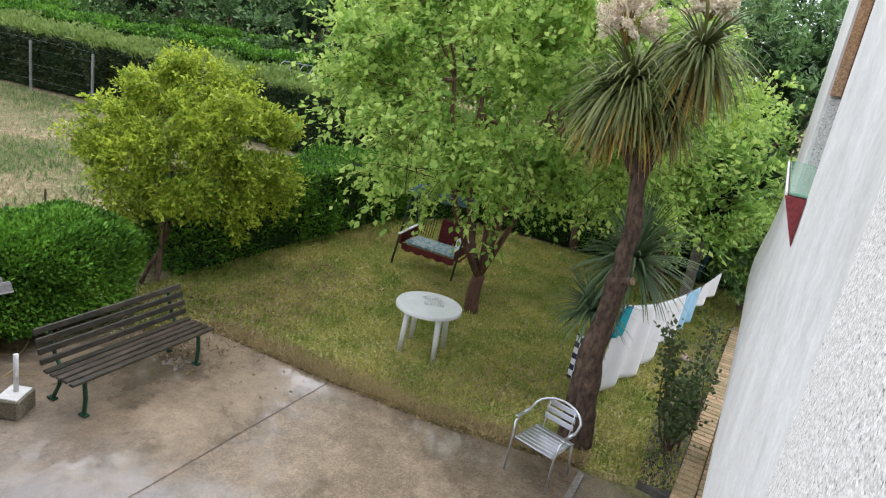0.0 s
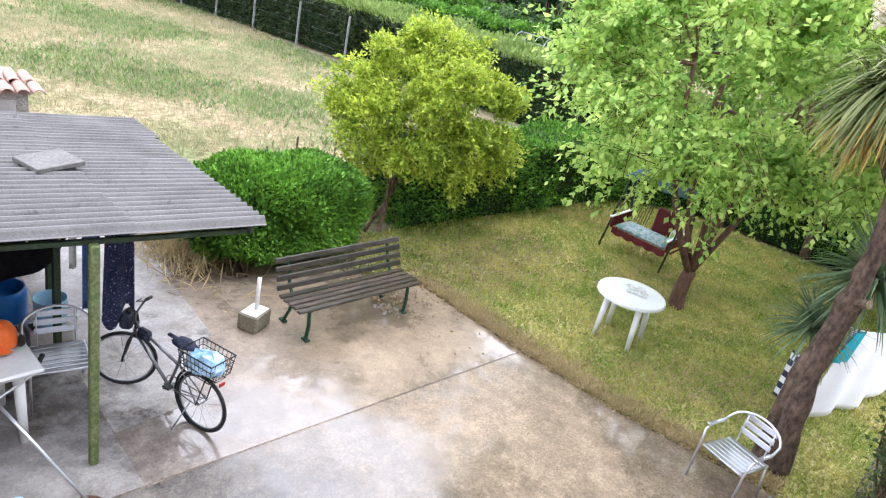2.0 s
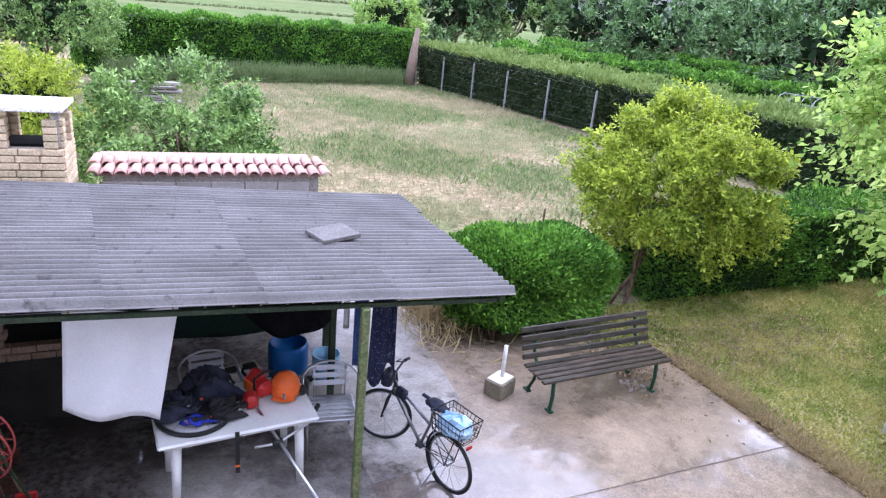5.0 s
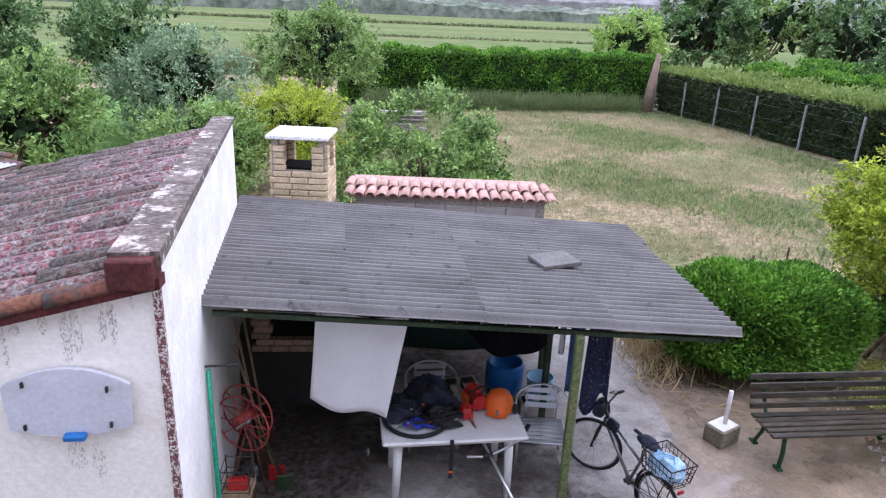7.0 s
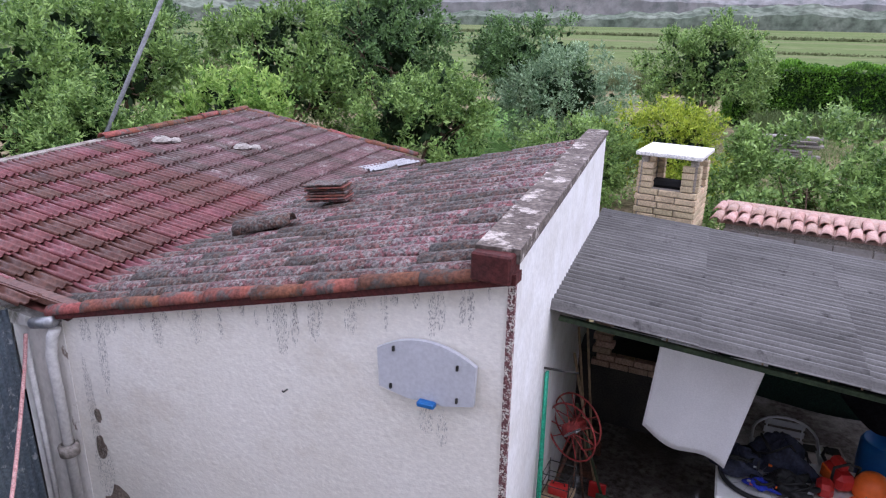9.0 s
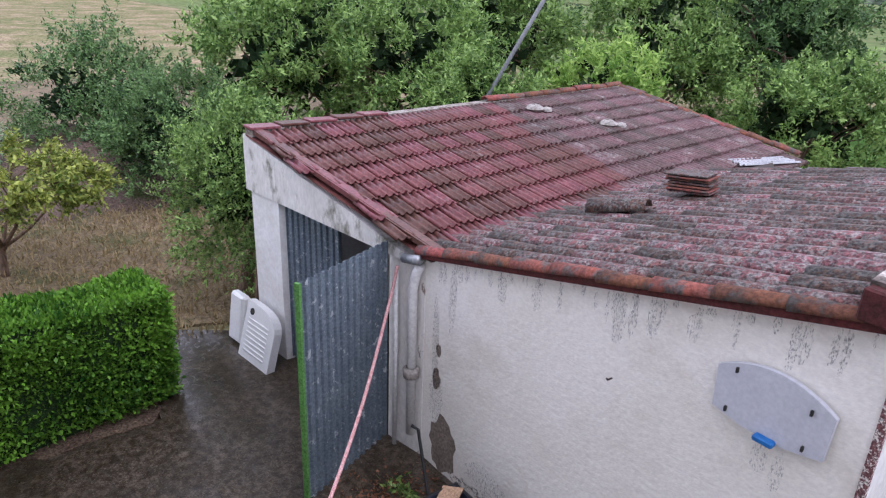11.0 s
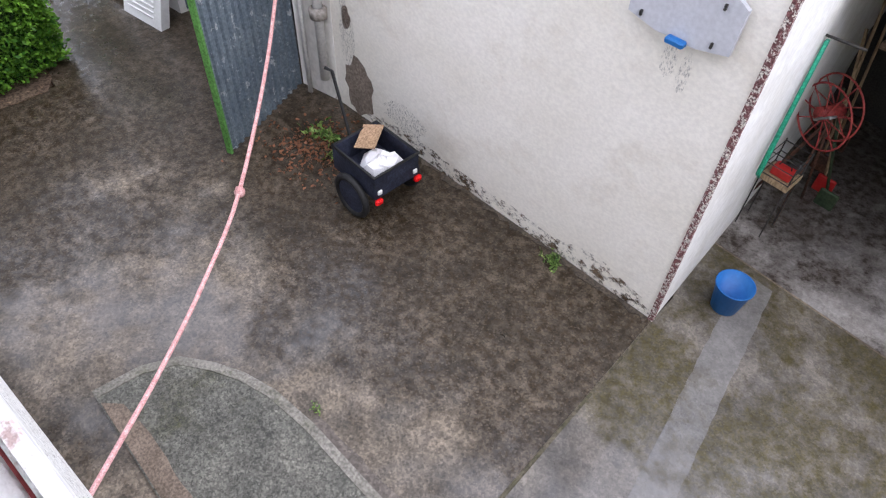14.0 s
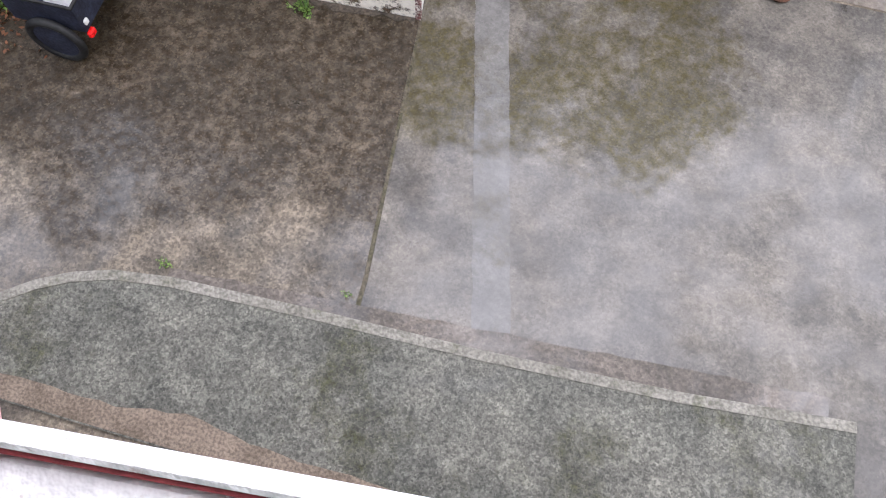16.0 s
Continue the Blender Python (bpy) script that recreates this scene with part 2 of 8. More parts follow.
M_ORCHARDGRASS = leaf_material("orchard straw", (0.2, 0.15, 0.07), (0.43, 0.33, 0.17), 0.9, 0.2)
M_LEAF_FRUIT = leaf_material("fruit tree leaf", (0.07, 0.13, 0.02), (0.46, 0.5, 0.11), 0.9, 0.3)
M_STRAWDRY = leaf_material("dry grass", (0.4, 0.31, 0.16), (0.6, 0.48, 0.26), 0.9, 0.3)
M_PLASTER = material("white rough plaster", (0.86, 0.82, 0.73), (0.92, 0.885, 0.81), 1.2, 0.9, 38, 0.6, 0.05, c=(0.74, 0.68, 0.58), spot=(0.54, 0.76, 1.4), stretch=(0.9, 1, 1.2), bump_scale=20)
M_LIME = material("smooth white lime", (0.8, 0.79, 0.77), (0.7, 0.68, 0.64), 3.0, 0.85, 22, 0.4, 0.06, c=(0.45, 0.42, 0.38), spot=(0.66, 0.8, 3.0))
M_PEBBLE = material("pebble-dash render", (0.66, 0.63, 0.58), (0.8, 0.78, 0.74), 30, 0.9, 110, 1.0, 0.2, c=(0.24, 0.2, 0.17), spot=(0.56, 0.63, 60), bump_scale=50)
M_RED = material("dark red paint", (0.2, 0.03, 0.035), (0.26, 0.05, 0.05), 6, 0.6, 60, 0.2, 0.2)
M_GREENTILE = material("green glazed tile", (0.19, 0.37, 0.25), (0.25, 0.43, 0.31), 5, 0.1, 40, 0.03, 0.05)
M_LEAF_YELLOW = leaf_material("yellow green leaf", (0.1, 0.195, 0.015), (0.62, 0.7, 0.085), 0.75, 0.4)
M_LEAF_BRIGHT = leaf_material("bright green leaf", (0.11, 0.25, 0.04), (0.54, 0.72, 0.2), 0.9, 0.45)
M_LEAF_MULBERRY = leaf_material("mulberry leaf", (0.14, 0.3, 0.042), (0.68, 0.83, 0.235), 0.7, 0.5)
M_LEAF_HEDGE = leaf_material("hedge leaf", (0.015, 0.072, 0.01), (0.22, 0.45, 0.05), 0.75, 0.16)
M_LEAF_DARK = leaf_material("dark leaf", (0.02, 0.06, 0.018), (0.23, 0.38, 0.13), 0.8, 0.2)
M_LEAF_MID = leaf_material("garden leaf", (0.035, 0.1, 0.02), (0.38, 0.55, 0.16), 0.85, 0.26)
M_LEAF_GREY = leaf_material("grey green leaf", (0.07, 0.15, 0.07), (0.42, 0.56, 0.32), 0.8, 0.22)
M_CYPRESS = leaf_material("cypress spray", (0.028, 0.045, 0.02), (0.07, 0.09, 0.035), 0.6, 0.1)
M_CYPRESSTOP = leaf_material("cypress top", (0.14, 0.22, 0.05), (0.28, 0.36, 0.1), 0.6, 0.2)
M_BARK = material("bark", (0.12, 0.075, 0.05), (0.19, 0.13, 0.09), 5, 0.95, 30, 0.9, 0.4, stretch=(1, 1, 0.3))
M_BARKRED = material("reddish bark", (0.085, 0.042, 0.028), (0.14, 0.075, 0.05), 5, 0.9, 25, 0.8, 0.35, stretch=(1, 1, 0.3))
# Near-black green that stands in for shade deep inside hedges and crowns.
M_SHADECORE = material("shade inside foliage", (0.01, 0.026, 0.006), (0.016, 0.036, 0.01), 4, 1.0, 20, 0.5, 0.4)

# ---- mesh tools ----


class MB:
    def __init__(self):
        self.v, self.f = [], []

    def add(self, verts, faces, m=None):
        o = len(self.v)
        if m is not None:
            verts = [m @ Vector(p) for p in verts]
        self.v += [tuple(p) for p in verts]
        self.f += [tuple(i + o for i in q) for q in faces]
        return self

    def box(self, c, s, m=None, b=0.0):
        x, y, z = (k / 2 for k in s)
        loc = Matrix.Translation(c) if m is None else m @ Matrix.Translation(c)
        if not b:
            vs = [(i * x, j * y, k * z) for i in (-1, 1) for j in (-1, 1) for k in (-1, 1)]
            return self.add(vs, [(0, 1, 3, 2), (4, 6, 7, 5), (0, 4, 5, 1), (2, 3, 7, 6), (0, 2, 6, 4), (1, 5, 7, 3)], loc)
        b = min(b, x * 0.9, y * 0.9, z * 0.9)
        vs, idx = [], {}
        for i in (-1, 1):
            for j in (-1, 1):
                for k in (-1, 1):
                    for ax in range(3):
                        p = [i * (x - b), j * (y - b), k * (z - b)]
                        p[ax] += (i, j, k)[ax] * b
                        idx[i, j, k, ax] = len(vs)
                        vs.append(p)
        fs = []
        for ax in range(3):
            o1, o2 = [q for q in range(3) if q != ax]
            for sg in (-1, 1):
                def key(p, q):
                    s3 = [0, 0, 0]
                    s3[ax], s3[o1], s3[o2] = sg, p, q
                    return idx[(*s3, ax)]
                fs.append((key(-1, -1), key(1, -1), key(1, 1), key(-1, 1)))
            for p in (-1, 1):
                for q in (-1, 1):
                    def ek(r, a2):
                        s3 = [0, 0, 0]
                        s3[ax], s3[o1], s3[o2] = r, p, q
                        return idx[(*s3, a2)]
                    fs.append((ek(-1, o1), ek(1, o1), ek(1, o2), ek(-1, o2)))
        for i in (-1, 1):
            for j in (-1, 1):
                for k in (-1, 1):
                    fs.append(tuple(idx[i, j, k, a] for a in range(3)))
        return self.add(vs, fs, loc)

    def tube(self, pts, r, n=8, m=None, closed=False):
        pts = [Vector(p) for p in pts]
        rs = r if isinstance(r, (list, tuple)) else [r] * len(pts)
        vs, fs, up = [], [], None
        L = len(pts)
        for i, p in enumerate(pts):
            a = pts[(i - 1) % L] if (closed or i) else p
            c = pts[(i + 1) % L] if (closed or i < L - 1) else p
            d = (c - a).normalized()
            if up is None:
                up = d.orthogonal().normalized()
            up = (up - d * up.dot(d)).normalized()
            s = d.cross(up)
            for k in range(n):
                t = 2 * math.pi * k / n
                vs.append(p + (up * math.cos(t) + s * math.sin(t)) * rs[i])
        for i in range(L if closed else L - 1):
            j = (i + 1) % L
            for k in range(n):
                k2 = (k + 1) % n
                fs.append((i * n + k, i * n + k2, j * n + k2, j * n + k))
        if not closed:
            fs += [tuple(range(n - 1, -1, -1)), tuple(range((L - 1) * n, L * n))]
        return self.add(vs, fs, m)

    def ring(self, c, axis, R, r, n=24, k=6, m=None, a0=0.0, a1=2 * math.pi):
        ax = Vector(axis).normalized()
        u = ax.orthogonal().normalized()
        w = ax.cross(u)
        full = abs(a1 - a0 - 2 * math.pi) < 1e-6
        pts = [Vector(c) + (u * math.cos(a0 + (a1 - a0) * i / n) + w * math.sin(a0 + (a1 - a0) * i / n)) * R for i in range(n if full else n + 1)]
        return self.tube(pts, r, k, m, closed=full)

    def lathe(self, profile, n=20, m=None):
        vs, fs = [], []
        for r, z in profile:
            for k in range(n):
                t = 2 * math.pi * k / n
                vs.append((r * math.cos(t), r * math.sin(t), z))
        for i in range(len(profile) - 1):
            for k in range(n):
                k2 = (k + 1) % n
                fs.append((i * n + k, i * n + k2, (i + 1) * n + k2, (i + 1) * n + k))
        return self.add(vs, fs, m)

    def surf(self, fn, nu, nv, thick=0.0, m=None):
        """A sheet fn(u, v) over the unit square, with thickness along its normal."""
        top = [[Vector(fn(i / nu, j / nv)) for j in range(nv + 1)] for i in range(nu + 1)]
        vs = [p for row in top for p in row]
        w = nv + 1
        fs = [(i * w + j, (i + 1) * w + j, (i + 1) * w + j + 1, i * w + j + 1) for i in range(nu) for j in range(nv)]
        if thick:
            o = len(vs)
            nrm = []
            for i in range(nu + 1):
                for j in range(nv + 1):
                    du = top[min(i + 1, nu)][j] - top[max(i - 1, 0)][j]
                    dv = top[i][min(j + 1, nv)] - top[i][max(j - 1, 0)]
                    nrm.append(du.cross(dv).normalized())
            vs = vs + [p - q * thick for p, q in zip(vs, nrm)]
            fs += [tuple(o + k for k in reversed(q)) for q in fs]
            edge = [(i, 0) for i in range(nu)] + [(nu, j) for j in range(nv)] + [(i, nv) for i in range(nu, 0, -1)] + [(0, j) for j in range(nv, 0, -1)]
            ids = [i * w + j for i, j in edge]
            for a, b in zip(ids, ids[1:] + ids[:1]):
                fs.append((b, a, a + o, b + o))
        return self.add(vs, fs, m)

    def prism(self, poly, z0, z1, m=None):
        """An upright prism over a plan polygon; z1 may be a list of heights, one a corner."""
        n = len(poly)
        tops = z1 if isinstance(z1, (list, tuple)) else [z1] * n
        lows = z0 if isinstance(z0, (list, tuple)) else [z0] * n
        vs = [(x, y, t) for (x, y), t in zip(poly, lows)] + [(x, y, t) for (x, y), t in zip(poly, tops)]
        fs = [tuple(range(n - 1, -1, -1)), tuple(range(n, 2 * n))] + [(i, (i + 1) % n, (i + 1) % n + n, i + n) for i in range(n)]
        return self.add(vs, fs, m)


def mesh_object(name, mb, mat, smooth=False):
    me = bpy.data.meshes.new(name)
    me.from_pydata(mb.v, [], mb.f)
    me.materials.append(mat)
    if smooth:
        me.polygons.foreach_set("use_smooth", [True] * len(me.polygons))
    bm = bmesh.new()
    bm.from_mesh(me)
    bmesh.ops.recalc_face_normals(bm, faces=bm.faces)
    bm.to_mesh(me)
    bm.free()
    return new(name, me)


def part(name, mb, mat, parent=None, label="", smooth=False):
    ob = mesh_object(name, mb, mat, smooth)
    if parent is not None:
        ob.parent = parent
    if label:
        tagged(ob, label)
    return ob


def thing(name, m, label, category, group="", kind=""):
    ob = new(name)
    ob.empty_display_size = 0.1
    ob.matrix_basis = m
    return tagged(ob, label, category, group, kind)


def structure(name, mb, mat, label, category="", smooth=False):
    return tagged(mesh_object(name, mb, mat, smooth), label, category or name.split("_")[0], kind="structure")


def shared(name, mesh, m, parent, label=""):
    ob = new(name, mesh)
    ob.parent = parent
    ob.matrix_basis = m
    if label:
        tagged(ob, label)
    return ob


BLADE = ((0.0, 0.0, 0.0), (0.45, 0.5, 0.1), (1.0, 0.0, 0.0), (0.45, -0.5, 0.1))


def leaves(name, pos, out, size, mat, parent=None, aspect=0.5, droop=0.0, rng=None, level=0.0, form=BLADE):
    """Leaf blades, slightly folded, at pos, turned roughly along out; level lays them flatter; form: along, across, up."""
    rng = rng or np.random.default_rng(1)
    n = len(pos)
    axis = out + rng.normal(0, 0.6, (n, 3))
    axis[:, 2] -= droop
    axis /= np.linalg.norm(axis, axis=1, keepdims=True) + 1e-9
    side = np.cross(axis, rng.normal(0, 1, (n, 3)) + (0, 0, level))
    side /= np.linalg.norm(side, axis=1, keepdims=True) + 1e-9
    nrm = np.cross(axis, side)
    s = (size * rng.uniform(0.6, 1.3, n))[:, None]
    k = len(form)
    quad = np.stack([pos + s * (axis * a + side * (aspect * b) + nrm * c) for a, b, c in form], 1).reshape(-1, 3)
    me = bpy.data.meshes.new(name)
    me.vertices.add(k * n)
    me.vertices.foreach_set("co", quad.astype(np.float32).ravel())
    me.loops.add(k * n)
    me.loops.foreach_set("vertex_index", np.arange(k * n, dtype=np.int32))
    me.polygons.add(n)
    me.polygons.foreach_set("loop_start", np.arange(0, k * n, k, dtype=np.int32))
    me.update(calc_edges=True)
    me.materials.append(mat)
    ob = new(name, me)
    if parent is not None:
        ob.parent = parent
    return ob


def clump_points(rng, centres, radii, n):
    """n points in fuzzy balls round the centres, more of them towards the outside, and their outward directions."""
    pick = rng.integers(0, len(centres), n)
    d = rng.normal(0, 1, (n, 3))
    d /= np.linalg.norm(d, axis=1, keepdims=True)
    r = radii[pick] * np.abs(rng.normal(0, 0.62, n))
    return centres[pick] + d * r[:, None], d


def crown_points(rng, c, rad, clumps, clump_r, n, low=-0.7, hollow=0.45):
    """Clumps spread over an uneven egg, and leaf points in them."""
    d = rng.normal(0, 1, (clumps * 3, 3))
    d /= np.linalg.norm(d, axis=1, keepdims=True)
    d = d[d[:, 2] > low][:clumps]
    rr = rng.uniform(hollow, 1.0, len(d)) ** 0.7 * (1 + 0.09 * np.sin(d[:, 0] * 5 + c[0]) + 0.08 * np.sin(d[:, 1] * 6 + c[1] * 2))
    cen = np.array(c) + d * rr[:, None] * np.array(rad)
    p, o = clump_points(rng, cen, rng.uniform(0.6, 1.35, len(cen)) * clump_r, n)
    o = o * 0.5 + d[rng.integers(0, len(d), n)] * 0.2
    return p, o, cen


def limb(mb, a, b, r0, r1, rng, bend=0.12, n=6, seg=5):
    a, b = Vector(a), Vector(b)
    L = (b - a).length
    off = Vector(rng.normal(0, bend * L, 3))
    pts = [a.lerp(b, i / seg) + off * math.sin(math.pi * i / seg) for i in range(seg + 1)]
    mb.tube(pts, [r0 + (r1 - r0) * i / seg for i in range(seg + 1)], n)


def tree(x, y, top, crown, rad, leaf, n, leaf_size, label, seed, trunk_r=0.1, stems=1, clumps=70, clump_r=0.35, fork=0.45, bark=None, aspect=0.5, droop=0.1, low=-0.7, category="tree", name="tree", hollow=0.45, spray=0.0, twiggy=0, arms=5, arm_r=0.5, vase=0.36, inner=False, form=BLADE):
    """A tree or shrub: forked trunk with limbs into the crown, and leaves in clumps."""
    rng = np.random.default_rng(seed)
    t = thing(name, pose(x, y, 0), label, category)
    mb = MB()
    p, o, cen = crown_points(rng, crown, rad, clumps, clump_r, 10, low, hollow)
    twigs, each = max(1, n // 20), 20
    reach = spray or clump_r * 1.5
    pick = rng.integers(0, len(cen), twigs)
    away = cen[pick] - np.array(crown)
    away /= np.linalg.norm(away, axis=1, keepdims=True) + 1e-6
    d = away * 0.8 + rng.normal(0, 0.5, (twigs, 3)) + (0, 0, 0.45 if inner else 0.2)
    d /= np.linalg.norm(d, axis=1, keepdims=True)
    long = reach * rng.uniform(0.5, 1.25, twigs)
    start = cen[pick] + rng.normal(0, clump_r * 0.35, (twigs, 3)) - d * long[:, None] * 0.3
    u = rng.uniform(0.0, 1.0, (twigs, each)) ** 0.8
    p = start[:, None] + d[:, None] * (long[:, None] * u)[..., None] + rng.normal(0, leaf_size * 0.25, (twigs, each, 3))
    p[..., 2] -= 0.22 * long[:, None] * u * u
    p = p.reshape(-1, 3)
    p[:, 2] = np.maximum(p[:, 2], 0.05)
    o = np.repeat(d * 0.7, each, 0) + rng.normal(0, 0.5, (twigs * each, 3))
    f = Vector((crown[0] * 0.3 + rng.normal(0, 0.06), crown[1] * 0.3 + rng.normal(0, 0.06), fork * crown[2]))
    for s in range(stems):
        a = rng.uniform(0, 6.28)
        base = Vector((0.12 * math.cos(a), 0.12 * math.sin(a), -0.05)) if stems > 1 else Vector((0, 0, -0.05))
        limb(mb, base, f, trunk_r, trunk_r * 0.8, rng, 0.04, 9)
        for k in range(arms if stems == 1 else 2):
            b = rng.uniform(0, 1.0) + k * 6.283 / arms
            mid_l = Vector((crown[0] * 0.8 + vase * rad[0] * math.cos(b), crown[1] * 0.8 + vase * rad[1] * math.sin(b), crown[2] + rng.uniform(-0.35, 0.1) * rad[2]))
            arm = MB()
            limb(arm, f - (mid_l - f).normalized() * 0.06 - Vector((0, 0, 0.03)), mid_l, trunk_r * arm_r, trunk_r * 0.25, rng, 0.05, 7)
            near = sorted(range(len(cen)), key=lambda q: (Vector(cen[q]) - mid_l).length)
            for q in near[:14:3]:
                limb(arm, mid_l - (mid_l - f).normalized() * 0.08, cen[q], trunk_r * 0.22, 0.008, rng, 0.08, 5, 4)
            part("limb", arm, bark or M_BARK, t, smooth=True)
    sprigs = MB()
    for k in range(min(twiggy, twigs)):
        tip = start[k] + d[k] * long[k]
        mid_ = start[k] + d[k] * long[k] * 0.5
        tip[2] -= 0.22 * long[k]
        mid_[2] -= 0.05 * long[k]
        sprigs.tube([start[k], mid_, tip], [0.007, 0.005, 0.002], 3)
    if twiggy:
        tagged(part("branching", sprigs, bark or M_BARK, t), kind="stuff")
    part("trunk", mb, bark or M_BARK, t, smooth=True)
    # Large dark leaves paint the shade inside the crown.
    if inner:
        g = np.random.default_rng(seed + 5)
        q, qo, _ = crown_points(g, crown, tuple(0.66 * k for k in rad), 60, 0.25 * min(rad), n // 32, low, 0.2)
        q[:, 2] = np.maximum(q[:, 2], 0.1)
        tagged(leaves("inner_brush", q, qo, leaf_size * 2.4, M_SHADECORE, t, 0.6, 0.0, g), "dark inner leaves painted as shade in the crown", kind="stuff")
    leaves("crown", p, o, leaf_size, leaf, t, aspect, droop, rng, 1.6, form)
    return t

# ---- ground ----
ground = structure("ground", MB().add([(-2500, -2500, -0.06), (2500, -2500, -0.06), (2500, 2500, -0.06), (-2500, 2500, -0.06)], [(0, 1, 2, 3)]), M_FIELD, "wide flat meadow ground of mixed green and dry grass", "ground")
PX, LAWN_X, JOINT_Y = 0.1, 7.4, 1.02
structure("pavement_drive", MB().prism([(-5.3, -9.0), (0.26, -9.0), (0.25, -3.25), (0.21, -2.0), (0.0, 0.0), (-0.02, 0.3), (-6.4, -0.3), (-7.2, -1.6), (-6.9, -2.1), (-5.35, -2.15)], -0.2, 0.0), M_DRIVE, "dark wet pebbled concrete yard with mossy stains", "pavement")
structure("pavement_patio", MB().prism([(0.285, -3.25), (LAWN_X + 0.35, -3.25), (LAWN_X + 0.45, -1.9), (LAWN_X + 0.08, -0.3), (LAWN_X, JOINT_Y - 0.02), (-0.25, JOINT_Y - 0.02), (-0.12, 0.06), (0.02, 0.0), (0.24, -2.0)], -0.2, 0.0), M_PATIO, "wet sandy concrete patio with shining puddles", "pavement")
structure("pavement_patio_rear", MB().prism([(2.88, JOINT_Y), (LAWN_X - 0.02, JOINT_Y), (LAWN_X - 0.1, 2.9), (6.6, 3.5), (5.0, 3.9), (4.5, 4.7), (4.9, 8.0), (3.6, 8.0), (2.88, 5.0)], -0.2, 0.0), M_PATIOREAR, "wet sandy concrete slab in front of the hedge", "pavement")
structure("pavement_path", MB().prism([(2.89, 1.7), (3.5, 1.8), (3.95, 2.2), (4.25, 2.8), (4.3, 3.4), (4.35, 4.7), (4.75, 7.9), (3.7, 7.9), (2.91, 5.0)], -0.1, 0.004), M_PATH, "pale grey worn concrete path beside the porch", "pavement")
structure("pavement_porch", MB().prism([(-0.28, JOINT_Y), (2.88, JOINT_Y), (2.88, 5.4), (-0.7, 5.4)], -0.2, 0.0), M_PORCHFLOOR, "grey stained porch floor with dark damp patches", "pavement")
strip_r = random.Random(14)
strip_rows = [(-2.12 + 0.08 * i, 0.46 - 0.245 * (-1.92 + 0.08 * i), 0.71 - 0.24 * (-1.92 + 0.08 * i)) for i in range(39)]
structure("pavement_strip", MB().prism([(b + strip_r.uniform(-0.007, 0.007), y) for y, a, b in strip_rows] + [(a + strip_r.uniform(-0.007, 0.007), y) for y, a, b in reversed(strip_rows)], -0.1, 0.003), M_STRIP, "smooth pale cement strip set into the yard", "pavement")
structure("soil_drive_joint", MB().prism([(-0.03, 0.05), (0.19, -2.0), (0.2, -2.4), (0.32, -2.4), (0.27, -2.0), (0.05, 0.05)], -0.1, -0.007), material("mossy damp joint", (0.06, 0.055, 0.03), (0.1, 0.085, 0.06), 6, 0.7, 40, 0.6, 0.4), "mossy dirt in the joint between the slabs", "soil")
structure("soil_joint", MB().box((3.58, JOINT_Y - 0.01, -0.043), (7.64, 0.026, 0.08)), material("damp joint", (0.22, 0.175, 0.13), (0.09, 0.07, 0.052), 1.6, 0.6, 30, 0.5, 0.3), "dark dirt in the slab joint", "soil")
edge_r = random.Random(33)
structure("soil_hedge_foot", MB().prism([(-6.9, -9.0), (-4.45, -9.0)] + [(-5.28 + 0.32 * max(0.0, -4.3 - y) / 2.9 + edge_r.uniform(-0.05, 0.05), y) for y in [-8.6 + 0.12 * k for k in range(54)]] + [(-5.5, -2.12), (-6.9, -2.06)], -0.1, 0.006), material("dark leaf mould", (0.07, 0.048, 0.034), (0.11, 0.08, 0.055), 4, 0.9, 40, 0.9, 0.5, c=(0.2, 0.13, 0.08), spot=(0.6, 0.66, 18), gloss=0.1), "dark brown soil and leaf mould at the hedge foot", "soil")
lawn_poly = [(LAWN_X + 0.02, JOINT_Y), (LAWN_X - 0.05, 2.8), (6.7, 3.6), (7.5, 4.5), (15.5, 4.6), (16.5, -3.4), (8.2, -3.4), (8.05, -2.5), (7.87, -1.9), (LAWN_X + 0.1, -0.3)]
structure("ground_lawn", MB().prism(lawn_poly, -0.2, 0.012), M_SOIL, "short wet lawn with dry yellowish patches", "lawn")
structure("ground_orchard", MB().prism([(-30, -9), (-6.95, -9), (-6.95, -2.1), (-7.3, -1.5), (-6.5, 1.0), (-8, 8), (-30, 9)], -0.2, -0.02), M_DRYSOIL, "dry straw-coloured orchard ground", "ground")
structure("ground_grass_gap", MB().prism([(-8.6, 15.0), (-6.2, 16.5), (-6.5, 21.0), (-8.5, 29.0), (-12.5, 29.0), (-10.0, 20.0)], -0.2, -0.045), material("lush grass", (0.1, 0.2, 0.05), (0.16, 0.28, 0.08), 0.8, 0.95, 12, 0.6, 0.4, gloss=0.0), "lush green grass between the orchard trees", "ground")
bank_r = [random.Random(61).uniform(0, 6.28) for _ in range(4)]


def bank(u, v):
    """A low bare earth bank behind the small fruit tree, foot towards the garden."""
    y = -8.5 + 9.5 * u
    x = -12.35 - 4.2 * v + 0.25 * math.sin(y * 1.1 + bank_r[0]) + 0.12 * math.sin(y * 3.1 + bank_r[1])
    rise = math.sin(math.pi * min(1.0, v * 1.15) * 0.5) ** 1.4
    fade = min(1.0, 3.2 * u, 4.0 * (1 - u))
    return (x, y, -0.03 + fade * rise * (0.85 + 0.12 * math.sin(y * 1.7 + bank_r[2])) + 0.03 * math.sin(x * 7 + y * 5) * rise)


